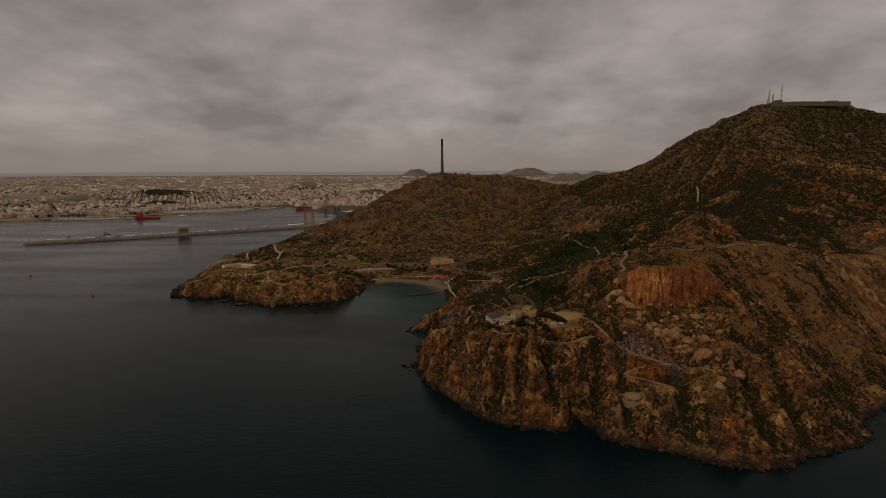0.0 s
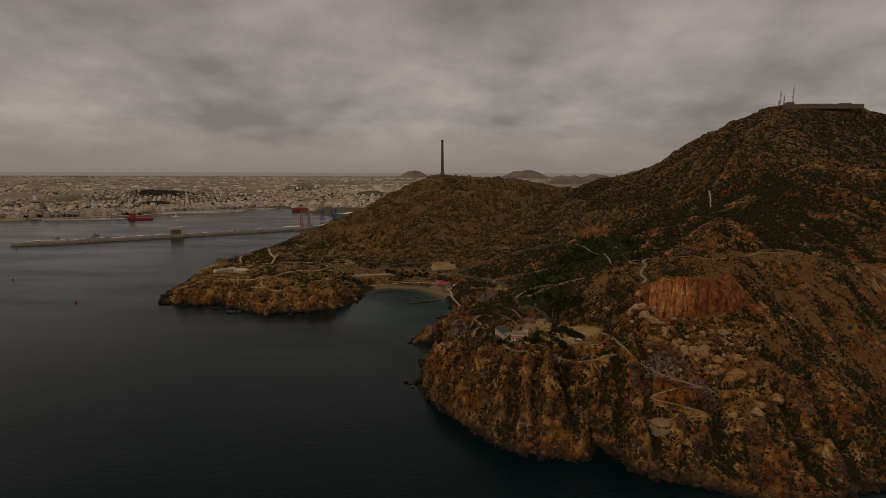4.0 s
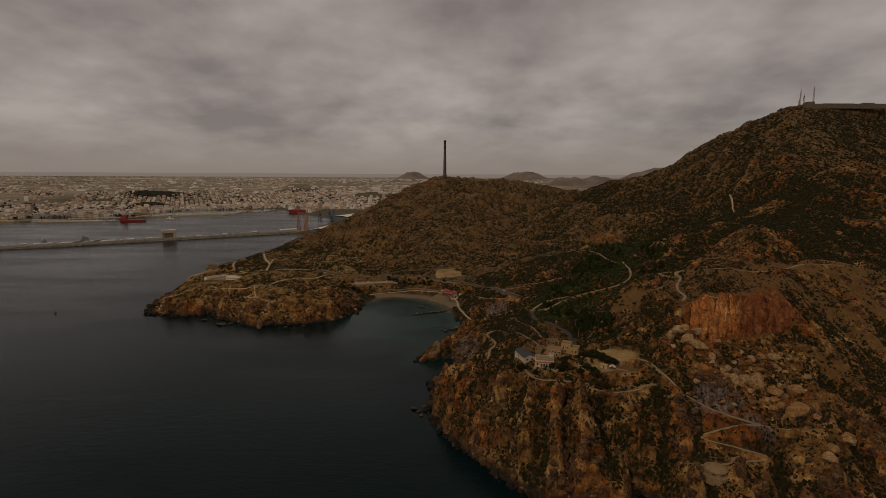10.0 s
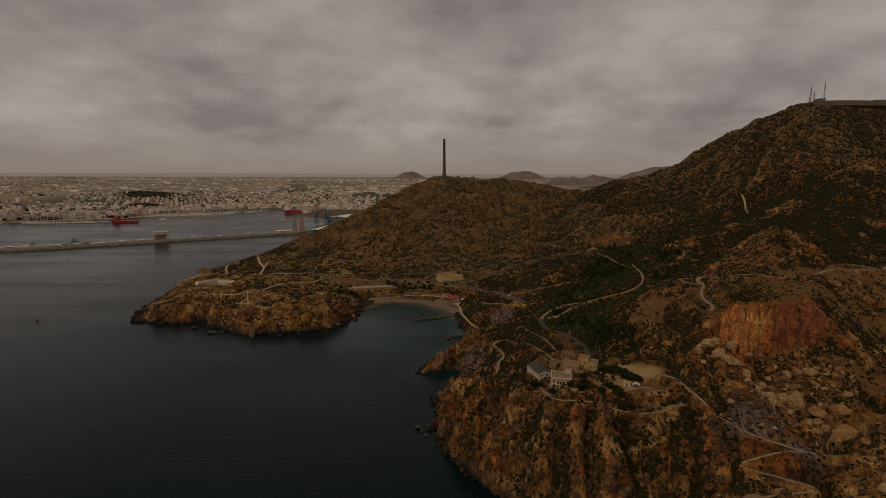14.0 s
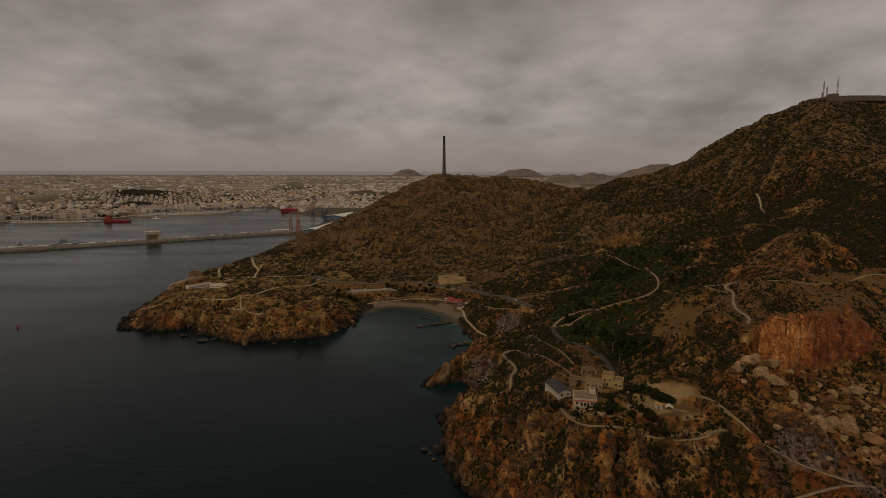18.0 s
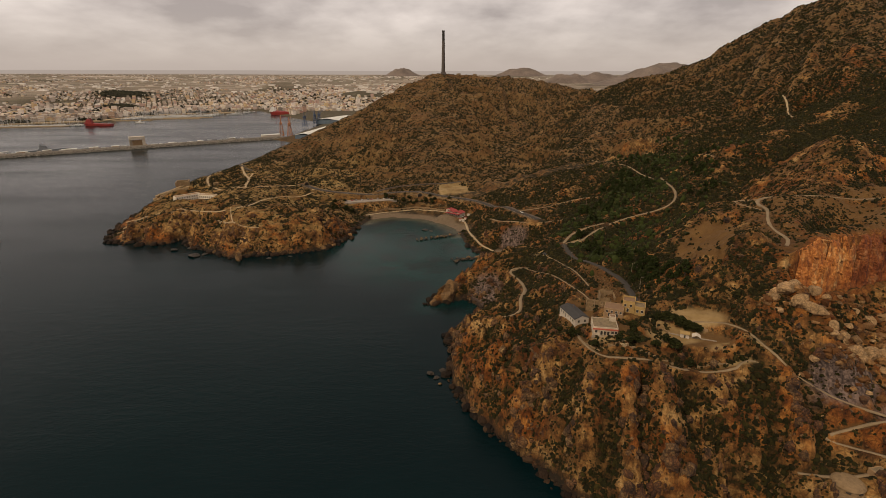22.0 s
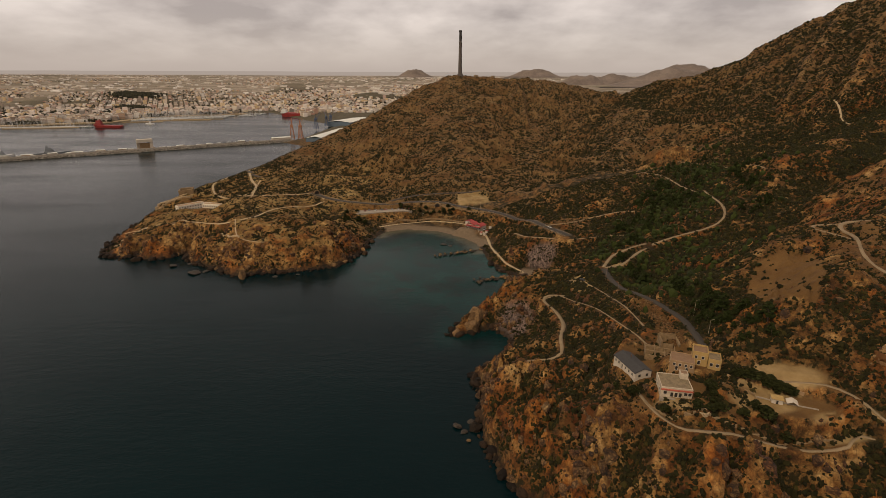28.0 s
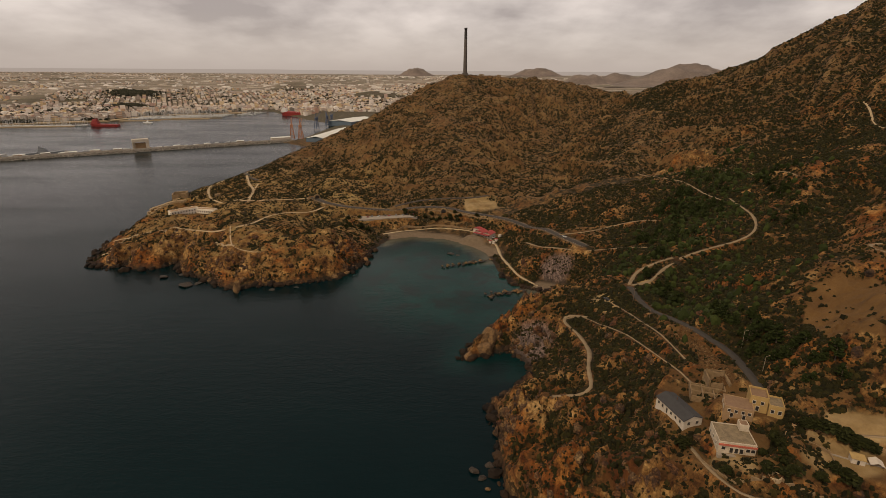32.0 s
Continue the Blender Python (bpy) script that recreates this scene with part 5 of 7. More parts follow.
# ---- buildings on the point ----
WHITEWASH = plain("stained_whitewash", (0.46, 0.395, 0.315), 0.9, size=3, vary=0.2)
PLASTER_TAN = plain("tan_plaster", (0.27, 0.17, 0.085), 0.9, size=3, vary=0.25)
PLASTER_YELLOW = plain("yellow_plaster", (0.33, 0.215, 0.075), 0.9, size=3, vary=0.22)
SLATE = plain("dark_slate_roof", (0.034, 0.032, 0.031), 0.9, size=1.5, vary=0.25)
ROOF_GREY = plain("mossy_flat_roof", (0.16, 0.118, 0.066), 0.95, size=1.6, vary=0.5)
ROOF_TERRA = plain("terracotta_roof", (0.17, 0.10, 0.052), 0.85, size=1.5, vary=0.25)
ROOF_RED = plain("red_sheet_roof", (0.25, 0.03, 0.025), 0.7, size=2.5, vary=0.15)
STAINED = plain("stained_grey_plaster", (0.42, 0.345, 0.25), 0.92, size=1.8, vary=0.4)
RED_BAND = plain("faded_red_band", (0.40, 0.10, 0.06), 0.85, size=1, vary=0.25)
DARK = plain("dark_opening", (0.02, 0.018, 0.016), 0.4, size=1, vary=0.3)
STONEWALL = plain("rubble_wall", (0.19, 0.125, 0.062), 0.95, size=1.2, vary=0.4, bump=0.15)
RUST = plain("rusty_steel", (0.16, 0.085, 0.05), 0.7, 0.4, size=2, vary=0.3)


def opening(parent, x, y, z, w, h, facing, kind="window"):
    """A window or door let into a wall: frame and dark pane. facing: the wall's outward turn about z."""
    f = new(kind)
    f.parent = parent
    f.matrix_local = Matrix.Translation((x, y, z)) @ Matrix.Rotation(facing, 4, "Z")
    bm = bmesh.new()
    t = 0.12
    for x0, x1, z0, z1 in ((-w / 2 - t, -w / 2, -t, h + t), (w / 2, w / 2 + t, -t, h + t), (-w / 2, w / 2, h, h + t), (-w / 2, w / 2, -t, 0)):
        box(bm, x0, -0.16, z0, x1, 0.02, z1)
    part("frame", bm, WHITEWASH, f)
    bm = bmesh.new()
    box(bm, -w / 2, -0.06, 0, w / 2, 0.01, h)
    part("pane" if kind == "window" else "door_leaf", bm, DARK, f)


def flat_block(parent, x0, y0, x1, y1, z0, h, wall, roof, lip=0.5):
    """A flat-roofed volume: walls, parapet and roof."""
    bm = bmesh.new()
    box(bm, x0, y0, z0 - 2.5, x1, y1, z0 + h, 0.05)
    part("wall", bm, wall, parent)
    for a in ((x0, y0, x1, y0 + 0.3), (x0, y1 - 0.3, x1, y1), (x0, y0 + 0.3, x0 + 0.3, y1 - 0.3), (x1 - 0.3, y0 + 0.3, x1, y1 - 0.3)):
        bm = bmesh.new()
        box(bm, a[0], a[1], z0 + h, a[2], a[3], z0 + h + lip, 0.04)
        part("parapet", bm, wall, parent)
    bm = bmesh.new()
    box(bm, x0 + 0.3, y0 + 0.3, z0 + h, x1 - 0.3, y1 - 0.3, z0 + h + 0.1)
    part("roof", bm, roof, parent)


def pitched(parent, x0, y0, x1, y1, z, rise_, material, name="roof", over=0.35):
    """A gabled roof with its ridge along y."""
    bm = bmesh.new()
    m = (x0 + x1) / 2
    pts = [(x0 - over, z - 0.15), (m, z + rise_), (x1 + over, z - 0.15), (x1 + over, z + 0.03), (m, z + rise_ + 0.2), (x0 - over, z + 0.03)]
    a = [bm.verts.new((px, y0 - over, pz)) for px, pz in pts]
    b = [bm.verts.new((px, y1 + over, pz)) for px, pz in pts]
    bm.faces.new(a)
    bm.faces.new(list(reversed(b)))
    for k in range(6):
        bm.faces.new((a[k], b[k], b[(k + 1) % 6], a[(k + 1) % 6]))
    bmesh.ops.recalc_face_normals(bm, faces=bm.faces)
    part(name, bm, material, parent)


# long white house under a slate roof
house = thing("long_house", "long white single-storey house with a dark slate roof", "house", pose(38.9, 393.2, 44.6, 0, 0, 14))
house.scale = (0.95, 0.72, 0.95)
bm = bmesh.new()
box(bm, -4, -10.5, -2.5, 4, 10.5, 3.0, 0.05)
part("wall", bm, WHITEWASH, house)
for y in (-10.5, 10.4):
    bm = bmesh.new()
    v = [bm.verts.new(p) for p in ((-4, y, 3), (4, y, 3), (0, y, 4.5), (-4, y + 0.1, 3), (4, y + 0.1, 3), (0, y + 0.1, 4.5))]
    bm.faces.new((v[0], v[1], v[2]))
    bm.faces.new((v[5], v[4], v[3]))
    part("gable", bm, WHITEWASH, house)
pitched(house, -4, -10.5, 4, 10.5, 3.0, 1.5, SLATE)
for y in (-8, -4.8, -1.4, 5.2, 8.2):
    opening(house, -4, y, 0.9, 1.3, 1.3, -math.pi / 2)
opening(house, -4, 1.8, 0.05, 1.1, 2.1, -math.pi / 2, "door")
for x in (-1.8, 1.8):
    opening(house, x, -10.5, 0.9, 1.2, 1.3, 0)
bm = bmesh.new()
tube(bm, (0.6, 3, 4), (0.6, 3, 5.6), 0.16, sides=8)
part("flue", bm, RUST, house)

# square house with a decayed flat roof
house = thing("flat_roofed_house", "decayed white house with mossy flat roof and red band", "house", pose(47.4, 373.6, 47.6, 0, 0, -12))
house.scale = (0.92, 0.92, 0.92)
flat_block(house, -6, -5.5, 6, 5.5, 0, 3.9, STAINED, ROOF_GREY, 0.35)
bm = bmesh.new()
box(bm, -6.1, -5.75, 2.75, 6.1, -5.5, 3.5, 0.03)
part("red_band", bm, RED_BAND, house)
for x in (-4.4, 3.4, 5.0):
    opening(house, x, -5.5, 1.1, 1.2, 1.3, 0)
for x in (-1.8, -0.2, 1.4):
    opening(house, x, -5.5, 0.1, 1.1, 2.0, 0, "door")
for y in (-3, 0.5, 3.5):
    opening(house, -6, y, 1.1, 1.1, 1.3, -math.pi / 2)
flat_block(house, 2.6, 2.2, 5.6, 5.4, 4.0, 2.4, STAINED, ROOF_TERRA, 0.15)
bm = bmesh.new()
box(bm, -6.4, -7.3, -1.5, 6.4, -5.8, -0.15, 0.05)
part("terrace_step", bm, CONCRETE, house)

# tan house with a terracotta terrace, and the yellow ones behind it
house = thing("terraced_house", "tan two-storey house with flat terracotta roof", "house", pose(57, 388.5, 48.6, 0, 0, -24))
house.scale = (0.82, 0.85, 0.85)
flat_block(house, -5.5, -4.5, 5.5, 4.5, 0, 4.6, PLASTER_TAN, ROOF_TERRA, 0.3)
for x in (-3.6, -1, 1.6, 4):
    opening(house, x, -4.5, 2.4, 1.1, 1.3, 0)
for x in (-2.4, 2.2):
    opening(house, x, -4.5, 0.05, 1.1, 2.0, 0, "door")
for y in (-2, 2):
    opening(house, -5.5, y, 2.4, 1.0, 1.3, -math.pi / 2)
house = thing("upper_house", "yellow plastered house with high parapets and open terrace", "house", pose(66.5, 389, 50.0, 0, 0, -24))
house.scale = (0.9, 0.9, 0.85)
flat_block(house, -5.5, -3, 0.8, 4.5, 0, 5.8, PLASTER_YELLOW, ROOF_TERRA, 0.9)
flat_block(house, 1.0, -4, 6.2, 3.5, -0.5, 4.4, PLASTER_YELLOW, ROOF_GREY, 0.7)
for x in (-4, -1.2):
    opening(house, x, -3, 3.2, 1.0, 1.4, 0)
for x in (2.4, 4.8):
    opening(house, x, -4, 1.0, 1.1, 1.6, 0)
opening(house, -2.6, -3, 0.05, 1.1, 2.1, 0, "door")

# roofless walls between the houses
ruin = thing("ruined_walls", "roofless crumbling stone walls of a former building", "ruin", pose(54, 403, 46.0, 0, 0, -20))
r = random.Random(9)
for k in range(4):
    bm = bmesh.new()
    box(bm, -6 + 4 * k, -4.5, -1.5, -5.6 + 4 * k, 4.5, 1.4 + r.random() * 1.2, 0.08)
    part("cross_wall", bm, STONEWALL, ruin)
for k in range(4):
    bm = bmesh.new()
    box(bm, -6, -4.5 + 3 * k, -1.5, 6.4, -4.1 + 3 * k, 1.1 + r.random() * 1.1, 0.08)
    part("long_wall", bm, STONEWALL, ruin)
ruin = thing("stone_ruin", "heap of broken masonry with a standing stone gable", "ruin", pose(60, 408, 47.5, 0, 0, -10))
for x0, y0, x1, y1, h in ((-4, -3.5, -3.4, 3.5, 3.6), (3.4, -3.5, 4, 3.5, 2.6), (-3.4, 2.9, 3.4, 3.5, 3.9), (-3.4, -3.5, 1.0, -2.9, 2.2)):
    bm = bmesh.new()
    box(bm, x0, y0, -2, x1, y1, h, 0.1)
    bmesh.ops.subdivide_edges(bm, edges=bm.edges[:], cuts=2)
    for v in bm.verts:
        v.co += Vector((r.uniform(-0.2, 0.2), r.uniform(-0.2, 0.2), r.uniform(-0.5, 0.3) if v.co.z > 1 else 0))
    part("broken_wall", bm, STONEWALL, ruin)


def wall_run(name, points, high, thick, material, label, sink=1.0):
    """A free-standing wall that follows the ground, one length after another."""
    w = thing(name, label, "wall", pose(*points[0], at_ground(*points[0])))
    for (ax, ay), (bx, by) in zip(points[:-1], points[1:]):
        n = max(1, int(math.hypot(bx - ax, by - ay) / 2.6))
        for k in range(n):
            p, q = (ax + (bx - ax) * k / n, ay + (by - ay) * k / n), (ax + (bx - ax) * (k + 1) / n, ay + (by - ay) * (k + 1) / n)
            mid = Vector(((p[0] + q[0]) / 2, (p[1] + q[1]) / 2, 0.5 * (at_ground(*p) + at_ground(*q))))
            bm = bmesh.new()
            half = math.hypot(q[0] - p[0], q[1] - p[1]) / 2
            box(bm, -half, -thick / 2, -sink - 1.5, half, thick / 2, high, 0.06)
            bmesh.ops.transform(bm, matrix=w.matrix_world.inverted() @ Matrix.Translation(mid) @ Matrix.Rotation(math.atan2(q[1] - p[1], q[0] - p[0]), 4, "Z"), verts=bm.verts)
            part("wall_length", bm, material, w)
    return w


wall_run("terrace_wall", [(36, 372), (41, 357), (48, 353.5), (60, 352), (74, 352), (84, 349.5), (93, 349)], 0.4, 0.5, STONEWALL, "low rubble wall along the edge of the terrace")
wall_run("yard_wall", [(71, 380), (77, 375), (84, 371), (92, 366)], 1.0, 0.4, PLASTER_TAN, "tan plastered wall along the yard above the houses")
wall_run("garden_wall", [(60, 368), (64, 373), (70, 371), (74, 366), (72, 360)], 0.6, 0.35, STONEWALL, "thin curving stone border round the dry garden")
wall_run("court_wall", [(74, 366), (82, 362), (92, 358)], 0.4, 0.4, CONCRETE, "pale concrete wall between yard and court")


def gun_pit(x, y, radius, material, label):
    """A ring-shaped gun emplacement with its platform."""
    z = at_ground(x, y)
    pit = thing("gun_emplacement", label, "bunker", pose(x, y, z))
    for k in range(22):
        a = k * 0.25 + 0.4
        bm = bmesh.new()
        box(bm, radius * math.cos(a) - 1.0, radius * math.sin(a) - 0.75, -2.5, radius * math.cos(a) + 1.0, radius * math.sin(a) + 0.75, 0.8, 0.06, a + math.pi / 2)
        part("parapet_stone", bm, material, pit)
    bm = bmesh.new()
    tube(bm, (0, 0, -2), (0, 0, 0.3), radius - 0.4, sides=28)
    part("platform", bm, CONCRETE, pit)
    bm = bmesh.new()
    tube(bm, (0, 0, 0.3), (0, 0, 0.75), 1.3, 1.1, 16)
    part("pedestal", bm, RUST, pit)
    return pit


bunker = thing("domed_bunker", "round earth-coloured concrete bunker with a domed roof on a cliff ledge", "bunker", pose(117.5, 306, at_ground(117.5, 306)))
for name, z0, z1, r0, r1 in (("apron", -3.0, 0.5, 7.2, 6.8), ("drum", 0.5, 2.3, 5.2, 5.0), ("roof_rim", 2.3, 2.7, 5.4, 5.1)):
    bm = bmesh.new()
    tube(bm, (0, 0, z0), (0, 0, z1), r0, r1, 32)
    part(name, bm, STONEWALL, bunker)
bm = bmesh.new()
bmesh.ops.create_uvsphere(bm, u_segments=32, v_segments=14, radius=5.0, matrix=Matrix.Translation((0, 0, 2.6)) @ Matrix.Diagonal((1, 1, 0.24, 1)))
part("dome", bm, STONEWALL, bunker, smooth=True)
for a_ in (-2.2, -1.4, -0.6):
    bm = bmesh.new()
    box(bm, 5.15 * math.cos(a_) - 0.8, 5.15 * math.sin(a_) - 0.15, 1.3, 5.15 * math.cos(a_) + 0.8, 5.15 * math.sin(a_) + 0.15, 1.75, 0.02, a_ + math.pi / 2)
    part("embrasure", bm, DARK, bunker)
post = thing("lookout_post", "low square concrete lookout beside the domed bunker", "bunker", pose(129, 307, at_ground(129, 307), 0, 0, 8))
flat_block(post, -2.6, -2.2, 2.6, 2.2, 0, 2.0, PLASTER_TAN, ROOF_GREY, 0.25)
opening(post, 0, -2.2, 0.8, 2.4, 0.6, 0)

hut = thing("yellow_hut", "small hut with a yellow roof and white side wall", "hut", pose(80, 363, 49.4, 0, 0, -25))
hut.scale = (0.68, 0.68, 0.75)
bm = bmesh.new()
box(bm, -2.6, -2.2, -2, 2.6, 2.2, 2.5, 0.04)
part("wall", bm, WHITEWASH, hut)
bm = bmesh.new()
box(bm, -2.9, -2.6, 2.5, 2.9, 2.6, 2.68, 0.03)
part("roof", bm, PLASTER_YELLOW, hut)
opening(hut, 0, -2.2, 0.05, 1.0, 2.0, 0, "door")
tent = thing("white_shelter", "white sloping canopy shelter beside the hut", "shelter", pose(84.2, 361, 49.4, 0, 0, -25))
for y in (-2.4, 2.4):
    for x in (-2.6, 2.6):
        bm = bmesh.new()
        tube(bm, (x, y, -1), (x, y, 2.0), 0.07, sides=6)
        part("post", bm, RUST, tent)
tent.scale = (0.62, 0.62, 0.7)
pitched(tent, -2.8, -2.6, 2.8, 2.6, 2.0, 1.2, WHITEWASH, "canopy", 0.1)

pylon = thing("power_pylon", "lattice steel power pylon with two cross arms", "pylon", pose(72, 396, at_ground(72, 396)))
pylon.scale = (0.6, 0.6, 0.6)
for sx, sy in ((-1, -1), (1, -1), (1, 1), (-1, 1)):
    bm = bmesh.new()
    tube(bm, (0.9 * sx, 0.9 * sy, -0.5), (0.18 * sx, 0.18 * sy, 11), 0.09, 0.06, 6)
    part("leg", bm, RUST, pylon)
for k in range(6):
    bm = bmesh.new()
    z0, z1 = 0.6 + 1.7 * k, 2.3 + 1.7 * k
    w0, w1 = 0.9 - 0.72 * z0 / 11, 0.9 - 0.72 * z1 / 11
    for a, b in (((-w0, -w0), (w1, -w1)), ((w0, -w0), (-w1, -w1)), ((-w0, w0), (w1, w1)), ((-w0, -w0), (-w1, w1)), ((w0, -w0), (w1, w1))):
        tube(bm, (*a, z0), (*b, z1), 0.04, sides=5)
    part("bracing", bm, RUST, pylon)
for z in (9.6, 10.9):
    bm = bmesh.new()
    box(bm, -1.7, -0.1, z, 1.7, 0.1, z + 0.22)
    part("cross_arm", bm, RUST, pylon)


def lamp_post(x, y, tall, label, group):
    p = thing("lamp_post", label, "lamp post", pose(x, y, at_ground(x, y)), group)
    bm = bmesh.new()
    tube(bm, (0, 0, -0.4), (0, 0, tall), 0.1, 0.06, 8)
    part("pole", bm, CONCRETE, p)
    bm = bmesh.new()
    tube(bm, (0, 0, tall - 0.1), (1.2, 0, tall + 0.2), 0.05, 0.04, 6)
    part("arm", bm, CONCRETE, p)
    bm = bmesh.new()
    box(bm, 1.0, -0.15, tall + 0.12, 1.6, 0.15, tall + 0.28, 0.03)
    part("head", bm, CONCRETE, p)


for x, y in ((-120, 788), (-88, 795), (-55, 797), (-25, 785), (5, 766), (30, 735), (-60, 763), (-20, 748), (80, 428), (77, 408)):
    lamp_post(x, y, 8, "slim grey lamp post beside the road", "lamp posts of the cove")

def utility_pole(x, y, tall):
    p = thing("utility_pole", "weathered wooden utility pole with a short cross arm", "utility pole", pose(x, y, at_ground(x, y), 0, 0, 35), "utility poles of the valley")
    bm = bmesh.new()
    tube(bm, (0, 0, -0.6), (0, 0, tall), 0.17, 0.11, 8)
    part("pole", bm, BARK, p)
    bm = bmesh.new()
    box(bm, -0.9, -0.08, tall - 0.7, 0.9, 0.08, tall - 0.52, 0.02)
    part("cross_arm", bm, BARK, p)
    for k in (-0.8, 0.0, 0.8):
        bm = bmesh.new()
        tube(bm, (k, 0, tall - 0.52), (k, 0, tall - 0.25), 0.06, 0.04, 6)
        part("insulator", bm, WHITEWASH, p)


for x, y in ((92, 667), (173, 792), (156, 588), (118, 640), (61, 500), (58, 470)):
    utility_pole(x, y, 8)
ring = thing("planter_ring", "small round stone planter on the terrace", "planter", pose(49, 354.5, at_ground(49, 354.5)))
for k in range(11):
    bm = bmesh.new()
    a_ = k * math.tau / 11
    box(bm, 1.7 * math.cos(a_) - 0.45, 1.7 * math.sin(a_) - 0.2, -1.0, 1.7 * math.cos(a_) + 0.45, 1.7 * math.sin(a_) + 0.2, 0.35, 0.05, a_ + math.pi / 2)
    part("kerb_stone", bm, PALE, ring)
# stones laid on the slope beside the gully road
br = np.random.RandomState(91)
ku, kv = br.rand(2600), br.normal(size=2600)
kx, ky = np.interp(ku, [0, 0.5, 1], [62.5, 65, 63.5]) + 1.9 * kv, np.interp(ku, [0, 0.5, 1], [449, 428, 405])
ksize = 0.22 + 0.4 * br.rand(2600) ** 2
clumps("stone_facing_of_the_slope", kx, ky, on_ground(kx, ky) + 0.05, ksize, np.full(2600, 0.6), STONE, 0, 0.3, "brown stones facing the slope beside the gully road", "stones", 92)

# ---- the beach: restaurant, wall, parking place, tunnel ----
diner = thing("beach_restaurant", "white beach restaurant under red pitched roofs", "restaurant", pose(-2, 728, 7.2, 0, 0, -38))
bm = bmesh.new()
box(bm, -9, -4.5, -3, 9, 4.5, 3.2, 0.05)
part("wall", bm, WHITEWASH, diner)
for x0, x1 in ((-9, -0.2), (0.2, 9)):
    pitched(diner, x0, -4.8, x1, 4.8, 3.2, 1.7, ROOF_RED)
for x in (-8, -4.6, 4.6, 8):
    bm = bmesh.new()
    tube(bm, (x, -8, -2), (x, -8, 2.6), 0.12, sides=6)
    part("porch_post", bm, WHITEWASH, diner)
bm = bmesh.new()
box(bm, -9, -8.4, 2.6, 9, -4.6, 2.78, 0.03)
part("porch_roof", bm, ROOF_RED, diner)
for x in (-7, -4.2, -1.4, 1.4, 4.2, 7):
    opening(diner, x, -4.5, 0.3, 1.5, 2.0, 0)
annex = thing("beach_annex", "small white annex with a red roof by the restaurant", "building", pose(-8, 741, 7.4, 0, 0, -38))
bm = bmesh.new()
box(bm, -4, -3, -3, 4, 3, 2.8, 0.05)
part("wall", bm, WHITEWASH, annex)
pitched(annex, -4, -3, 4, 3, 2.8, 1.1, ROOF_RED)
opening(annex, 0, -3, 0.3, 1.2, 1.8, 0)
for k, (x, y) in enumerate(((2, 714), (5, 711), (8, 716), (12, 722))):
    stall = thing("beach_stall", "little white stall on the path above the beach", "stall", pose(x, y, at_ground(x, y), 0, 0, -38), "stalls above the beach")
    bm = bmesh.new()
    box(bm, -1.2, -1, -0.5, 1.2, 1, 2.2, 0.04)
    part("body", bm, WHITEWASH, stall)
    bm = bmesh.new()
    box(bm, -1.5, -1.4, 2.2, 1.5, 1.3, 2.35, 0.03)
    part("awning", bm, WHITEWASH if k % 2 else ROOF_RED, stall)
wall_run("beach_wall", [(-104, 748), (-84, 761), (-54, 764), (-36, 760), (-14, 748)], 1.5, 0.6, STONEWALL, "rubble retaining wall between beach and promenade")
wall_run("road_wall", [(-60, 782), (-40, 778), (-18, 766), (8, 750)], 1.2, 0.6, STONEWALL, "stone retaining wall below the coast road")
lot = thing("car_park", "flat pale gravel car park beside the coast road", "car park", pose(-108, 770, 14.0, 0, 0, 13))
bm = bmesh.new()
box(bm, -36, -7.5, -2.5, 36, 6.5, 0.15, 0.05)
part("surface", bm, plain("grey_gravel", (0.24, 0.20, 0.155), 0.95, size=5, vary=0.25), lot)
for x, y, a in ((-43, 778, -10), (-184, 800, 40)):
    z = at_ground(x, y)
    t = thing("tunnel_mouth", "dark arched stone tunnel mouth under the road", "tunnel", pose(x, y, z - 0.3, 0, 0, a))
    for k in range(9):
        b0 = math.pi * k / 8
        bm = bmesh.new()
        box(bm, 3.2 * math.cos(b0) - 0.6, -0.8, 1.6 + 3.2 * math.sin(b0) - 0.6, 3.2 * math.cos(b0) + 0.6, 1.0, 1.6 + 3.2 * math.sin(b0) + 0.6, 0.08)
        part("arch_stone", bm, STONEWALL, t)
    for x0 in (-3.8, 2.6):
        bm = bmesh.new()
        box(bm, x0, -0.8, -1, x0 + 1.2, 1, 1.8, 0.05)
        part("jamb", bm, STONEWALL, t)
    # solid dark fill in the arch, coloured as the shade of a bore
    bm = bmesh.new()
    tube(bm, (0, -0.3, 1.6), (0, 0.9, 1.6), 2.9, sides=24)
    box(bm, -2.8, -0.3, -1, 2.8, 0.9, 1.6)
    part("opening", bm, DARK, t)
CAR_PAINTS = [plain("car_paint_" + n, c, 0.35, 0.1, 2, 0.05) for n, c in (("white", (0.6, 0.6, 0.58)), ("grey", (0.2, 0.2, 0.21)), ("red", (0.25, 0.03, 0.025)), ("dark", (0.03, 0.032, 0.04)))]


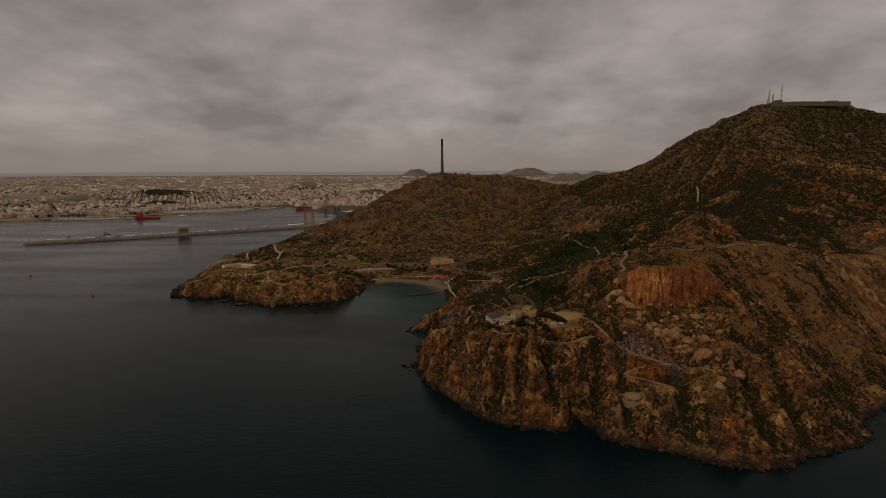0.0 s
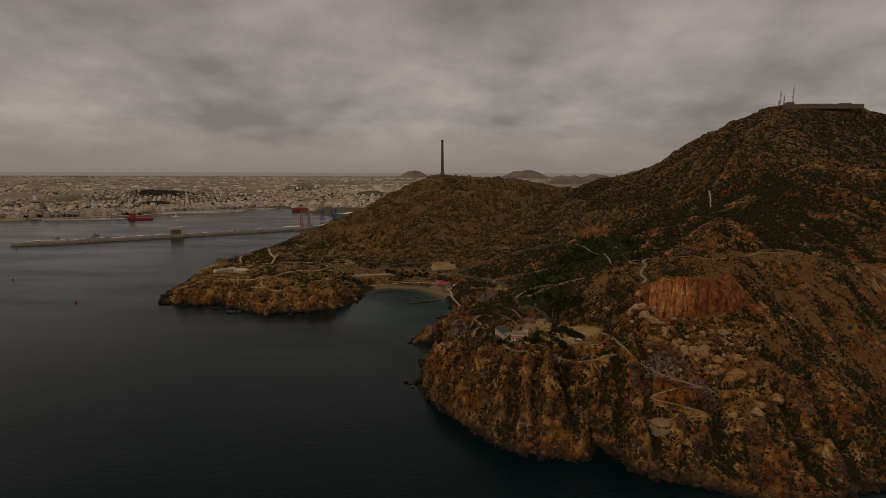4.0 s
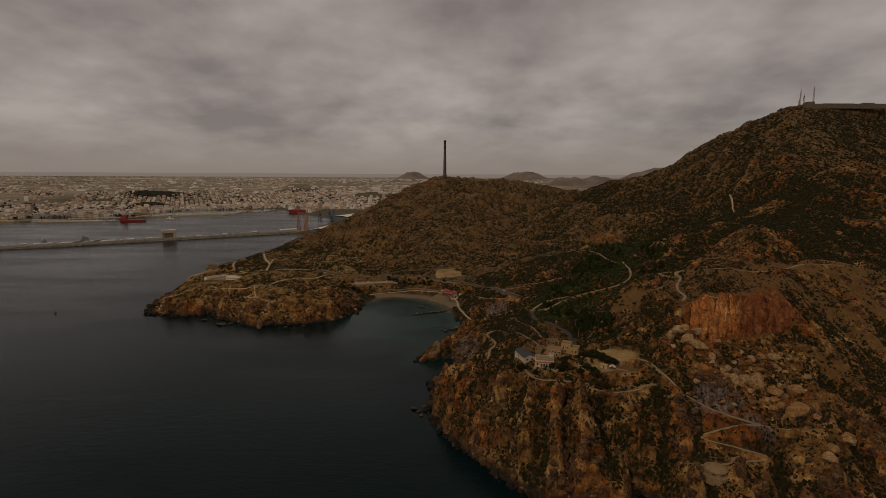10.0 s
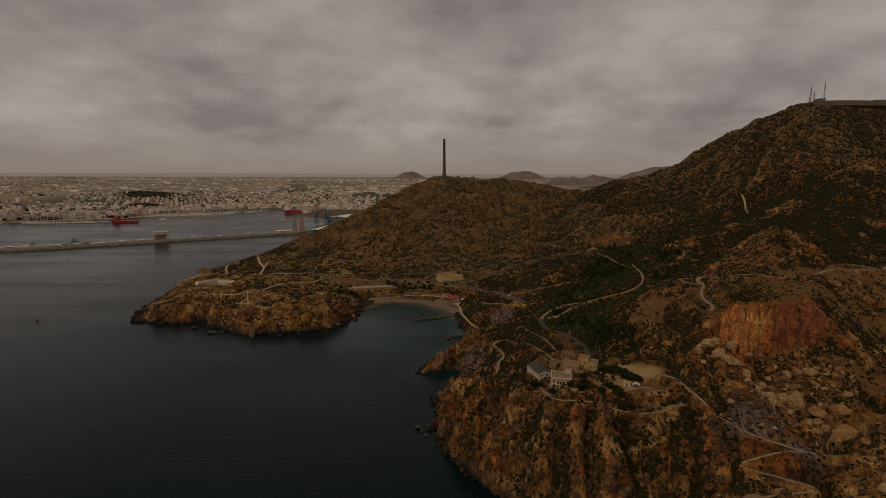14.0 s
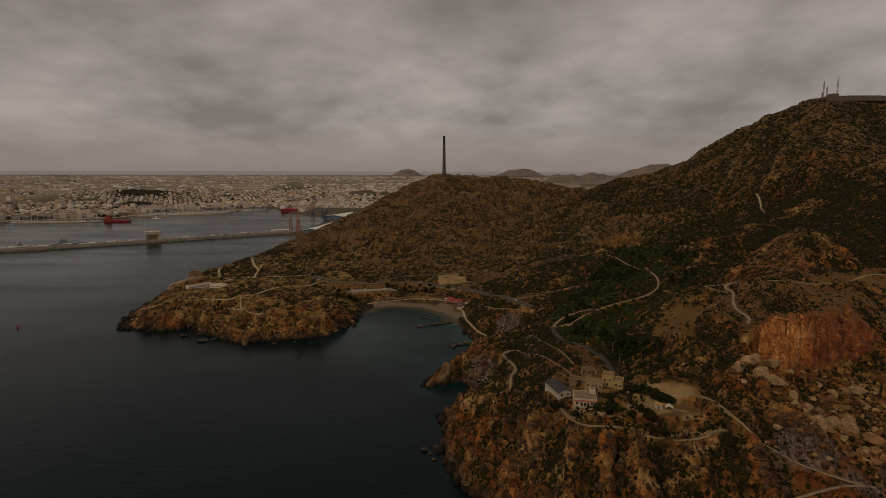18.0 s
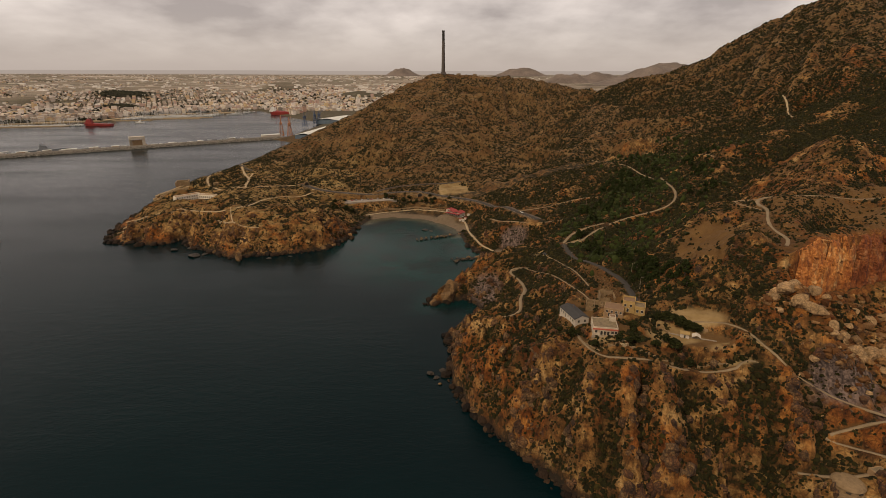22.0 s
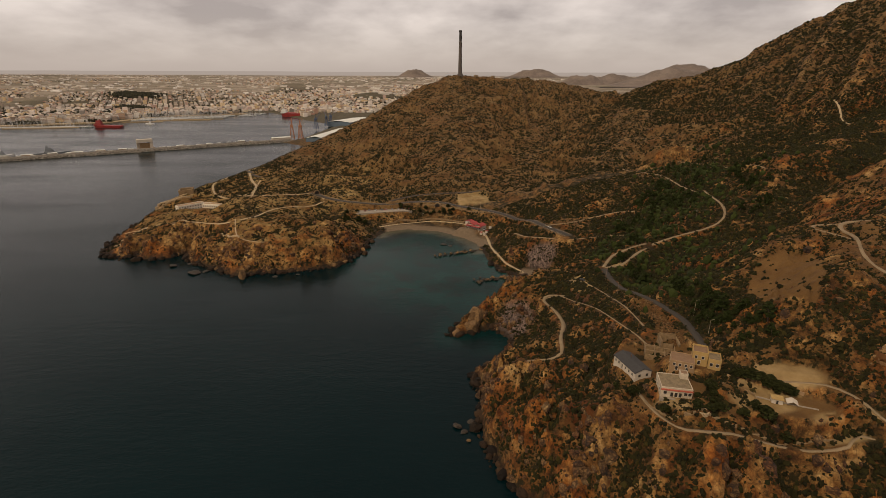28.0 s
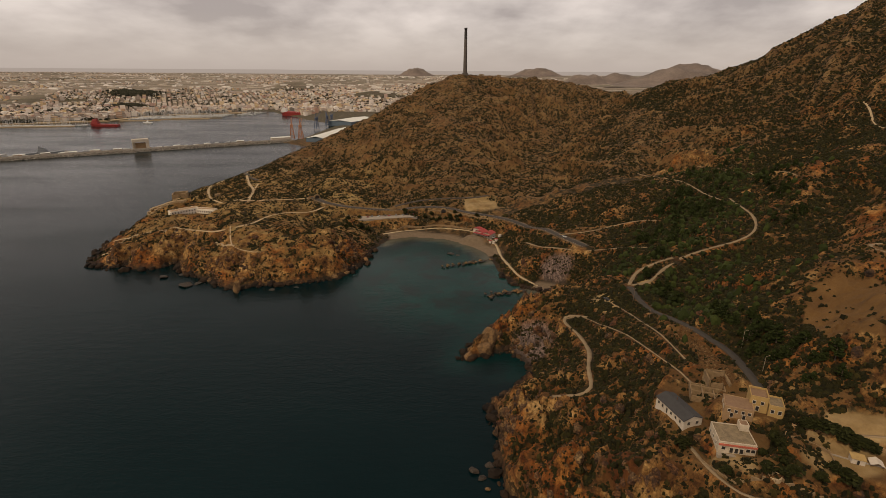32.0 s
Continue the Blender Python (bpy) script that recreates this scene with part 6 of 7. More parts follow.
def car(x, y, z, turn, paint):
    c = thing("parked_car", "small parked car on the " + ("gravel" if z > 14 else "car park"), "car", pose(x, y, z, 0, 0, turn), "parked cars")
    bm = bmesh.new()
    box(bm, -2.1, -0.85, 0.3, 2.1, 0.85, 0.95, 0.15)
    part("body", bm, paint, c)
    bm = bmesh.new()
    box(bm, -1.2, -0.75, 0.95, 1.1, 0.75, 1.45, 0.2)
    part("cabin", bm, DARK, c)
    for wx in (-1.3, 1.3):
        for wy in (-0.85, 0.85):
            bm = bmesh.new()
            tube(bm, (wx, wy - 0.1, 0.32), (wx, wy + 0.1, 0.32), 0.32, sides=10)
            part("wheel", bm, TARMAC, c)


for k in range(11):
    car(-138 + 6.1 * k + (k % 3), 764.5 + 1.4 * k + (k % 2), 14.15, 80 + 7 * (k % 3), CAR_PAINTS[(k * 7) % 4])
car(51, 514, at_ground(51, 514) + 0.2, 120, CAR_PAINTS[3])
car(6, 722, at_ground(6, 722) + 0.1, 50, CAR_PAINTS[0])
car(60, 660, at_ground(60, 660) + 0.25, 110, CAR_PAINTS[0])

# ---- the old fort on the headland ----
FORT_WHITE = plain("fort_whitewash", (0.66, 0.59, 0.48), 0.9, size=4, vary=0.12)
fort = thing("white_fort_building", "long white two-storey fort barracks with rows of windows", "barracks", pose(-316, 764, 16.6, 0, 0, 47))
flat_block(fort, -14, -4, 14, 4, 0, 6.2, FORT_WHITE, PLASTER_TAN, 0.5)
for x in np.arange(-12.5, 13, 2.8):
    for z in (0.7, 3.8):
        opening(fort, x, -4, z, 1.0, 1.5, 0)
for z in (0.7, 3.8):
    for y in (-2, 1.5):
        opening(fort, -14, y, z, 1.0, 1.5, -math.pi / 2)
wing = thing("white_fort_wing", "white single-storey fort wing with arched windows", "barracks", pose(-296, 771, 17.4, 0, 0, -12))
flat_block(wing, -11, -3.2, 12, 3.2, 0, 4.2, FORT_WHITE, PLASTER_TAN, 0.4)
for x in np.arange(-9.5, 11.5, 2.6):
    opening(wing, x, -3.2, 0.9, 1.2, 1.9, 0)
tower = thing("stone_fort_tower", "ruined square stone tower of the coastal fort", "tower", pose(-338, 806, at_ground(-338, 806), 0, 0, 20))
for x0, y0, x1, y1, h in ((-8, -6, -6.4, 6, 5.2), (6.4, -6, 8, 6, 6.6), (-6.4, 4.4, 6.4, 6, 6.2), (-6.4, -6, -2, -4.4, 4.8), (1.6, -6, 6.4, -4.4, 6.0)):
    bm = bmesh.new()
    box(bm, x0, y0, -4, x1, y1, h, 0.15)
    part("wall", bm, STONEWALL, tower)
RAMPART = plain("pale_rampart_stone", (0.30, 0.21, 0.11), 0.95, size=2.5, vary=0.35, bump=0.12)
wall_run("fort_rampart", [(-334, 798), (-342, 796), (-352, 788), (-362, 778)], 2.0, 4.0, RAMPART, "long low stone rampart of the coastal fort", 3)
wall_run("outer_rampart", [(-358, 772), (-348, 780), (-336, 788), (-326, 794)], 1.6, 2.4, RAMPART, "broken outer stone rampart above the sea", 3)
for pts in ([(-352, 690), (-342, 700), (-334, 708)], [(-350, 676), (-338, 672), (-326, 676)], [(-300, 690), (-290, 694), (-278, 692)], [(-245, 668), (-232, 655), (-220, 648)], [(-318, 700), (-308, 704)]):
    wall_run("battery_parapet", pts, 0.8, 1.6, PALE, "pale concrete parapet of a ruined battery on the headland", 2)
for x, y in ((-300, 699), (-284, 690), (-340, 688)):
    gun_pit(x, y, 4.5, STONEWALL, "round ruined gun pit on the headland")
house = thing("cape_hut", "small ruined stone hut on the cape", "hut", pose(-312, 842, at_ground(-312, 842), 0, 0, 30))
flat_block(house, -3, -2.5, 3, 2.5, 0, 2.8, STONEWALL, PLASTER_TAN, 0.3)
opening(house, 0, -2.5, 0.1, 1.0, 1.9, 0, "door")

# ---- fort and masts on the mountain, chimney on the hill ----
z = at_ground(630, 940)
FORT_STONE = plain("grey_fort_stone", (0.115, 0.088, 0.062), 0.95, size=3, vary=0.35, bump=0.1)
castle = thing("mountain_fort", "long low stone fort along the mountain top", "fort", pose(628, 938, z, 0, 0, -2))
for x0, y0, x1, y1, h in ((-52, -11, 78, -8, 1.8), (-52, 8, 78, 11, 1.8), (-52, -8, -49, 8, 1.8), (75, -8, 78, 8, 1.8), (-46, -8, -36, 6, 5.5), (-20, -4, 30, 6, 3.2), (44, -4, 62, 6, 4.2)):
    bm = bmesh.new()
    box(bm, x0, y0, -6, x1, y1, h, 0.3)
    part("rampart" if h < 4 else "casemate", bm, FORT_STONE, castle)


def mast(x, y, tall, label):
    zz = at_ground(x, y)
    m = thing("radio_mast", label, "mast", pose(x, y, zz), "masts on the mountain")
    bm = bmesh.new()
    for k in range(3):
        a = 2.094 * k
        tube(bm, (1.3 * math.cos(a), 1.3 * math.sin(a), -1), (0.55 * math.cos(a), 0.55 * math.sin(a), tall * 0.85), 0.22, 0.16, 6)
    part("lattice", bm, RUST, m)
    bm = bmesh.new()
    for k in range(int(tall / 2)):
        u = 1.3 - 0.75 * k * 2 / (tall * 0.85)
        tube(bm, (-u, -0.2, 2 * k), (u * 0.8, 0.2, min(2 * k + 2, tall * 0.85)), 0.09, sides=5)
    part("bracing", bm, RUST, m)
    bm = bmesh.new()
    tube(bm, (0, 0, tall * 0.8), (0, 0, tall), 0.28, 0.16, 8)
    part("antenna", bm, RUST, m)
    bm = bmesh.new()
    for zq in (0.45, 0.6, 0.72):
        box(bm, -1.5, -0.35, tall * zq, -0.5, 0.35, tall * zq + 1.6, 0.1)
    part("panels", bm, CONCRETE, m)


for x, y, tall in ((592, 936, 34), (572, 938, 27), (585, 948, 20), (565, 930, 16)):
    mast(x, y, tall, "slender lattice radio mast beside the mountain fort")

SOOT = plain("sooty_brick_top", (0.03, 0.027, 0.025), 0.9, size=4, vary=0.3)
zc = at_ground(-2, 1215)
tall = thing("chimney", "tall slender dark brick smelter chimney on the hilltop", "chimney", pose(-2, 1215, zc - 1))
bm = bmesh.new()
box(bm, -5, -5, -3, 5, 5, 5, 0.3)
part("plinth", bm, BRICK_DARK, tall)
for k in range(9):
    bm = bmesh.new()
    r0, r1 = 3.6 - 0.14 * k, 3.6 - 0.14 * (k + 1)
    tube(bm, (0, 0, 5 + 8 * k), (0, 0, 13 + 8 * k), r0, r1, 24)
    part("shaft_section", bm, SOOT if k > 6 else BRICK_DARK, tall, smooth=False)
bm = bmesh.new()
tube(bm, (0, 0, 76.6), (0, 0, 79), 2.9, 2.6, 24)
part("crown_ring", bm, SOOT, tall)
for x, y, w in ((28, 1222, 7), (-22, 1218, 5), (60, 1228, 6)):
    h = thing("hilltop_hut", "low ruined stone hut on the ridge by the chimney", "hut", pose(x, y, at_ground(x, y), 0, 0, 15), "huts by the chimney")
    flat_block(h, -w / 2, -2.5, w / 2, 2.5, 0, 3.0, STONEWALL, PLASTER_TAN, 0.3)
    opening(h, 0, -2.5, 0.1, 1.0, 1.9, 0, "door")

# ---- harbour ----
SHIP_RED = plain("ship_red", (0.22, 0.022, 0.018), 0.5, size=6, vary=0.2)
SHIP_WHITE = plain("ship_white", (0.55, 0.54, 0.51), 0.5, size=6, vary=0.12)
SHIP_GREY = plain("navy_grey", (0.16, 0.17, 0.18), 0.6, size=6, vary=0.15)
CRANE_ORANGE = plain("crane_orange", (0.30, 0.12, 0.045), 0.6, size=4, vary=0.25)
CRANE_BLUE = plain("crane_blue", (0.05, 0.07, 0.12), 0.6, size=4, vary=0.25)
SHED_ROOF = plain("pale_sheet_roof", (0.55, 0.55, 0.50), 0.6, size=12, vary=0.12)
SHED_BLUE = plain("blue_sheet_wall", (0.08, 0.11, 0.14), 0.7, size=8, vary=0.2)
RUBBLE = leafy("breakwater_rubble", (0.0, (0.12, 0.105, 0.088)), (0.5, (0.21, 0.185, 0.15)), (1.0, (0.33, 0.295, 0.25)))
MOLE_STONE = plain("mole_concrete", (0.30, 0.265, 0.22), 0.9, size=5, vary=0.25)

MOLE = [(-945, 1166), (-860, 1196), (-672, 1316), (-560, 1390), (-400, 1492)]
mole = thing("breakwater", "long rubble breakwater with a concrete road on top", "breakwater", pose(-672, 1316, 0))
for (ax, ay), (bx, by) in zip(MOLE[:-1], MOLE[1:]):
    half, a = math.hypot(bx - ax, by - ay) / 2, math.atan2(by - ay, bx - ax)
    m = mole.matrix_world.inverted() @ Matrix.Translation(((ax + bx) / 2, (ay + by) / 2, 0)) @ Matrix.Rotation(a, 4, "Z")
    for name, y0, y1, z0, z1, mat in (("core", -8, 9, -6, 3.4, MOLE_STONE), ("sea_wall", -8, -5.8, 3.4, 6.4, MOLE_STONE), ("roadway", -5.6, 8.4, 3.4, 3.65, MOLE_STONE)):
        bm = bmesh.new()
        box(bm, -half - 2, y0, z0, half + 2, y1, z1, 0.1)
        bmesh.ops.transform(bm, matrix=m, verts=bm.verts)
        part(name, bm, mat, mole)
r = np.random.RandomState(3)
line = smooth_line(MOLE, 1.6)
d = np.gradient(line, axis=0)
n = np.column_stack([d[:, 1], -d[:, 0]]) / np.hypot(d[:, 0], d[:, 1])[:, None]
at, zz = [], []
for k in range(3):
    at.append(line + n * (9.2 + 3.0 * k + 1.2 * r.normal(size=(len(line), 1))))
    zz.append(2.6 - 1.3 * k + 0.4 * r.normal(size=len(line)))
at, zz = np.concatenate(at), np.concatenate(zz)
clumps("breakwater_boulders", at[:, 0], at[:, 1], zz, 1.3 + 0.9 * r.rand(len(at)), np.full(len(at), 0.8), RUBBLE, 1, 0.25, "piled armour stones along the breakwater's sea side", "rubble", 6, cut=-0.8)

gate = thing("breakwater_gatehouse", "tall pale gantry house standing on the breakwater", "building", pose(-664, 1322, 3.6, 0, 0, 33))
for x0, x1 in ((-15, -10), (9, 15)):
    bm = bmesh.new()
    box(bm, x0, -6, 0, x1, 6, 15, 0.2)
    part("leg", bm, CONCRETE if x0 < 0 else WHITEWASH, gate)
bm = bmesh.new()
box(bm, -15, -6.5, 15, 15, 6.5, 21, 0.2)
part("beam_house", bm, WHITEWASH, gate)
bm = bmesh.new()
box(bm, -10, -3, 0, 9, 4, 13, 0.1)
part("inner_shed", bm, PLASTER_TAN, gate)


def shed(name, label, x, y, z, turn, length, width, high, wall, roof, rise_=3, group=""):
    s = thing(name, label, "warehouse", pose(x, y, z, 0, 0, turn), group)
    bm = bmesh.new()
    box(bm, -width / 2, -length / 2, -2, width / 2, length / 2, high, 0.1)
    part("wall", bm, wall, s)
    pitched(s, -width / 2, -length / 2, width / 2, length / 2, high, rise_, roof, over=0.8)
    for k in range(int(length / 16)):
        opening(s, -width / 2, -length / 2 + 10 + 16 * k, 0, 5, 5, -math.pi / 2, "door")
    return s


shed("port_warehouse", "long warehouse with a pale sheet roof behind the hill", -312, 1550, 3, -10, 220, 46, 10, SHED_BLUE, SHED_ROOF, 4)
shed("port_warehouse", "broad warehouse with a wide pale roof on the quay", -318, 1900, 3, -22, 150, 80, 12, SHED_BLUE, SHED_ROOF, 4)
shed("quay_shed", "low white shed at the root of the breakwater", -425, 1490, 3, -57, 44, 12, 6, WHITEWASH, SHED_ROOF, 1.5)
for k, (x, y, ln) in enumerate(((-770, 1258, 26), (-735, 1282, 16), (-800, 1236, 14), (-610, 1360, 12), (-835, 1216, 18), (-905, 1184, 10), (-560, 1394, 10), (-700, 1300, 14), (-500, 1432, 14))):
    shed("mole_hut", "low pale hut on the breakwater road", x, y, 3.6, -57, ln, 5, 3.2 + 0.5 * (k % 3), (WHITEWASH, PLASTER_TAN, CONCRETE)[k % 3], SHED_ROOF, 0.8, "huts on the breakwater")
br = np.random.RandomState(12)
for k in range(34):
    u = (k + 0.7 * br.rand()) / 34
    x, y = np.interp(u, [0, 0.3, 1], [-925, -845, -470]), np.interp(u, [0, 0.3, 1], [1180, 1206, 1452])
    crate = thing("quay_container", "small painted container standing on the breakwater road", "container", pose(x, y, 3.65, 0, 0, 33 + 20 * (br.rand() - 0.5)), "containers on the breakwater")
    ln, hi_ = 3 + 4 * br.rand(), 2.2 + 1.2 * br.rand()
    mat = (WHITEWASH, PLASTER_TAN, SHIP_WHITE, CONCRETE, SHIP_GREY)[br.randint(5)]
    bm = bmesh.new()
    box(bm, -ln, -1.3, 0, ln, 1.3, hi_, 0.08)
    part("body", bm, mat, crate)
    bm = bmesh.new()
    box(bm, -ln - 0.1, -1.4, hi_, ln + 0.1, 1.4, hi_ + 0.2, 0.04)
    part("lid", bm, SHED_ROOF, crate)
light = thing("harbour_light", "small white light tower at the breakwater's end", "lighthouse", pose(-941, 1168, 3.5))
bm = bmesh.new()
tube(bm, (0, 0, 0), (0, 0, 9), 1.8, 1.2, 14)
part("tower", bm, WHITEWASH, light)
bm = bmesh.new()
tube(bm, (0, 0, 9), (0, 0, 9.4), 2.0, sides=14)
part("gallery", bm, WHITEWASH, light)
bm = bmesh.new()
tube(bm, (0, 0, 9.4), (0, 0, 11.5), 1.0, 0.5, 10)
part("lantern", bm, SHIP_RED, light)


def ship(name, label, x, y, turn, length, beam, hull_mat, house_mat, category="ship", deck=5.0, house_at=-0.28, house_high=12):
    s = thing(name, label, category, pose(x, y, 0, 0, 0, turn))
    bm = bmesh.new()
    outline = [(-0.5, 0.42), (-0.46, 0.5), (0.25, 0.5), (0.42, 0.3), (0.5, 0.0), (0.42, -0.3), (0.25, -0.5), (-0.46, -0.5), (-0.5, -0.42)]
    rows = []
    for z, k in ((-1.5, 0.9), (deck * 0.6, 1.0), (deck, 1.03)):
        rows.append([bm.verts.new((px * length * (k if px > 0 else 1), py * beam * k, z + (1.6 * max(px - 0.2, 0) * deck if z > 0 else 0))) for px, py in outline])
    for a, b in zip(rows[:-1], rows[1:]):
        for k in range(len(a)):
            bm.faces.new((a[k], a[(k + 1) % len(a)], b[(k + 1) % len(a)], b[k]))
    bm.faces.new(rows[-1])
    bmesh.ops.recalc_face_normals(bm, faces=bm.faces)
    part("hull", bm, hull_mat, s)
    for k in range(3):
        bm = bmesh.new()
        w = 0.42 - 0.08 * k
        box(bm, (house_at - 0.12 + 0.02 * k) * length, -w * beam, deck - 0.2 + house_high / 3 * k, (house_at + 0.12 - 0.025 * k) * length, w * beam, deck + house_high / 3 * (k + 1), 0.2)
        part("deck_house", bm, house_mat, s)
    bm = bmesh.new()
    tube(bm, (house_at * length, 0, deck + house_high), (house_at * length, 0, deck + house_high * 1.9), 0.5, 0.2, 6)
    part("mast", bm, house_mat, s)
    bm = bmesh.new()
    tube(bm, ((house_at - 0.06) * length, 0, deck + house_high - 1), ((house_at - 0.06) * length, 0, deck + house_high + 4), 1.6, 1.3, 10)
    part("funnel", bm, hull_mat, s)
    return s


red = ship("rescue_ship", "bright red rescue tug moored at the town quay", -1030, 1800, 180, 84, 17, SHIP_RED, SHIP_RED, house_at=0.3, deck=6, house_high=14)
ship("supply_ship", "big red offshore ship with a white bridge at the pier", -585, 2215, 176, 96, 22, SHIP_RED, SHIP_WHITE, deck=12, house_at=0.36, house_high=16)
ship("navy_ship", "low grey naval vessel moored behind the breakwater", -830, 1268, 30, 74, 11, SHIP_GREY, SHIP_GREY, deck=4, house_at=0.02, house_high=9)
ship("navy_ship", "low grey naval vessel moored behind the breakwater", -900, 1238, 28, 40, 8, SHIP_WHITE, SHIP_GREY, deck=3, house_at=0.0, house_high=6)
ship("excursion_boat", "small white excursion boat crossing the harbour", -955, 1895, 175, 30, 8, SHIP_WHITE, SHIP_WHITE, "boat", 2.5, 0.0, 4)
for x, y in ((-646, 796), (-457, 659)):
    b = thing("navigation_buoy", "small dark red buoy floating on the open water", "buoy", pose(x, y, 0), "buoys")
    bm = bmesh.new()
    tube(bm, (0, 0, -0.8), (0, 0, 0.8), 1.5, 1.3, 12)
    part("float", bm, SHIP_RED, b)
    bm = bmesh.new()
    tube(bm, (0, 0, 0.8), (0, 0, 3.6), 0.7, 0.2, 6)
    part("frame", bm, SHIP_RED, b)


def crane(x, y, turn, tall, reach, material, label):
    c = thing("harbour_crane", label, "crane", pose(x, y, 3, 0, 0, turn), "harbour cranes")
    for sx in (-1, 1):
        for sy in (-1, 1):
            bm = bmesh.new()
            tube(bm, (5 * sx, 5 * sy, 0), (2.2 * sx, 2.2 * sy, tall * 0.6), 0.9, 0.6, 6)
            part("leg", bm, material, c)
    for k in range(4):
        bm = bmesh.new()
        z0, z1 = tall * 0.15 * k, tall * 0.15 * (k + 1)
        u, w = 5 - 2.8 * z0 / (tall * 0.6), 5 - 2.8 * z1 / (tall * 0.6)
        for sy in (-1, 1):
            tube(bm, (-u, u * sy, z0), (w, w * sy, z1), 0.4, sides=5)
            tube(bm, (u * sy, -u, z0), (w * sy, w, z1), 0.4, sides=5)
        part("bracing", bm, material, c)
    bm = bmesh.new()
    box(bm, -3.5, -3, tall * 0.6, 4.5, 3, tall * 0.6 + 5, 0.2)
    part("cabin", bm, material, c)
    bm = bmesh.new()
    tube(bm, (0, 0, tall * 0.6 + 5), (-1, 0, tall), 1.2, 0.6, 6)
    part("tower", bm, material, c)
    bm = bmesh.new()
    tube(bm, (3, 0, tall * 0.6 + 4), (reach, 0, tall * 1.05), 0.9, 0.35, 6)
    part("jib", bm, material, c)
    bm = bmesh.new()
    tube(bm, (-1, 0, tall), (reach, 0, tall * 1.05), 0.15, sides=4)
    part("stay", bm, material, c)


crane(-403, 1513, 100, 48, 14, CRANE_ORANGE, "tall rusty orange harbour crane at the breakwater root")
crane(-382, 1512, 80, 46, 12, CRANE_ORANGE, "tall rusty orange harbour crane at the breakwater root")
crane(-396, 1745, 60, 42, 20, CRANE_BLUE, "dark blue harbour crane on the container quay")
crane(-384, 1835, 120, 40, 18, CRANE_BLUE, "dark blue harbour crane on the container quay")
crane(-380, 1880, 40, 38, 18, CRANE_BLUE, "dark blue harbour crane on the container quay")

quay = thing("town_quay", "long pale concrete quay along the town waterfront", "quay", pose(-1100, 1880, 0))
QUAY = [(-1900, 1700), (-1400, 1790), (-1110, 1950), (-1050, 2180), (-800, 2310)]
for (ax, ay), (bx, by) in zip(QUAY[:-1], QUAY[1:]):
    half, a = math.hypot(bx - ax, by - ay) / 2, math.atan2(by - ay, bx - ax)
    bm = bmesh.new()
    box(bm, -half - 6, -12, -4, half + 6, 14, 3.2, 0.2)
    bmesh.ops.transform(bm, matrix=quay.matrix_world.inverted() @ Matrix.Translation(((ax + bx) / 2, (ay + by) / 2, 0)) @ Matrix.Rotation(a, 4, "Z"), verts=bm.verts)
    part("quay_length", bm, PALE, quay)
for k, (ax, ay, bx, by) in enumerate(((-1300, 1745, -1110, 1790), (-1080, 1960, -960, 1985), (-1000, 2020, -830, 2055), (-960, 2060, -800, 2090), (-620, 2230, -530, 2240), (-1650, 1690, -1380, 1750))):
    pier = thing("pier", "low concrete pier with moored boats", "pier", pose((ax + bx) / 2, (ay + by) / 2, 0, 0, 0, math.degrees(math.atan2(by - ay, bx - ax))), "piers of the harbour")
    half = math.hypot(bx - ax, by - ay) / 2
    bm = bmesh.new()
    box(bm, -half, -3.5, -3, half, 3.5, 2.0, 0.1)
    part("deck", bm, PALE, pier)
boats, hull_v, hull_f = [], [], []
for k in range(640):
    u, row = r.rand(), k % 7
    x, y = -1075 + 260 * u, 2010 + 140 * u + 16 * row - 10
    if k % 4 == 0:
        x, y = -1330 + 250 * u, 1752 + 50 * u + 6 * (k % 3)
    elif k % 9 == 0:
        x, y = -790 + 60 * u, 2200 + 150 * r.rand()
    if not inside(LAND, np.array([x]), np.array([y]))[0]:
        boats.append((x, y, 8 + 9 * r.rand()))
for x, y, ln in boats:
    k = len(hull_v)
    a = 1.2 + 0.3 * r.rand()
    c, s = math.cos(a), math.sin(a)
    for px, py, pz in ((-0.5, -0.16, 0), (0.3, -0.18, 0), (0.5, 0, 0.02), (0.3, 0.18, 0), (-0.5, 0.16, 0)):
        for lift_, wide in ((-0.2, 0.8), (0.22 * ln, 1.0)):
            hull_v.append((x + ln * wide * (px * c - py * s), y + ln * wide * (px * s + py * c), lift_ + pz))
    for j in range(5):
        q = (j + 1) % 5
        hull_f.append((k + 2 * j, k + 2 * q, k + 2 * q + 1, k + 2 * j + 1))
    hull_f.append((k + 1, k + 3, k + 7, k + 9))
    m = len(hull_v)
    for sx, sy in ((-0.12, 0), (0.12, 0), (0.12, 0.001), (-0.12, 0.001)):
        hull_v.append((x + sx, y + sx, 1.0 if sy == 0 else 2.0 * ln))
    hull_f.append((m, m + 1, m + 2, m + 3))
tagged(mesh_object("marina_boats", hull_v, hull_f, SHIP_WHITE), "many small white sailing boats moored in the marina", "boats", kind="stuff")

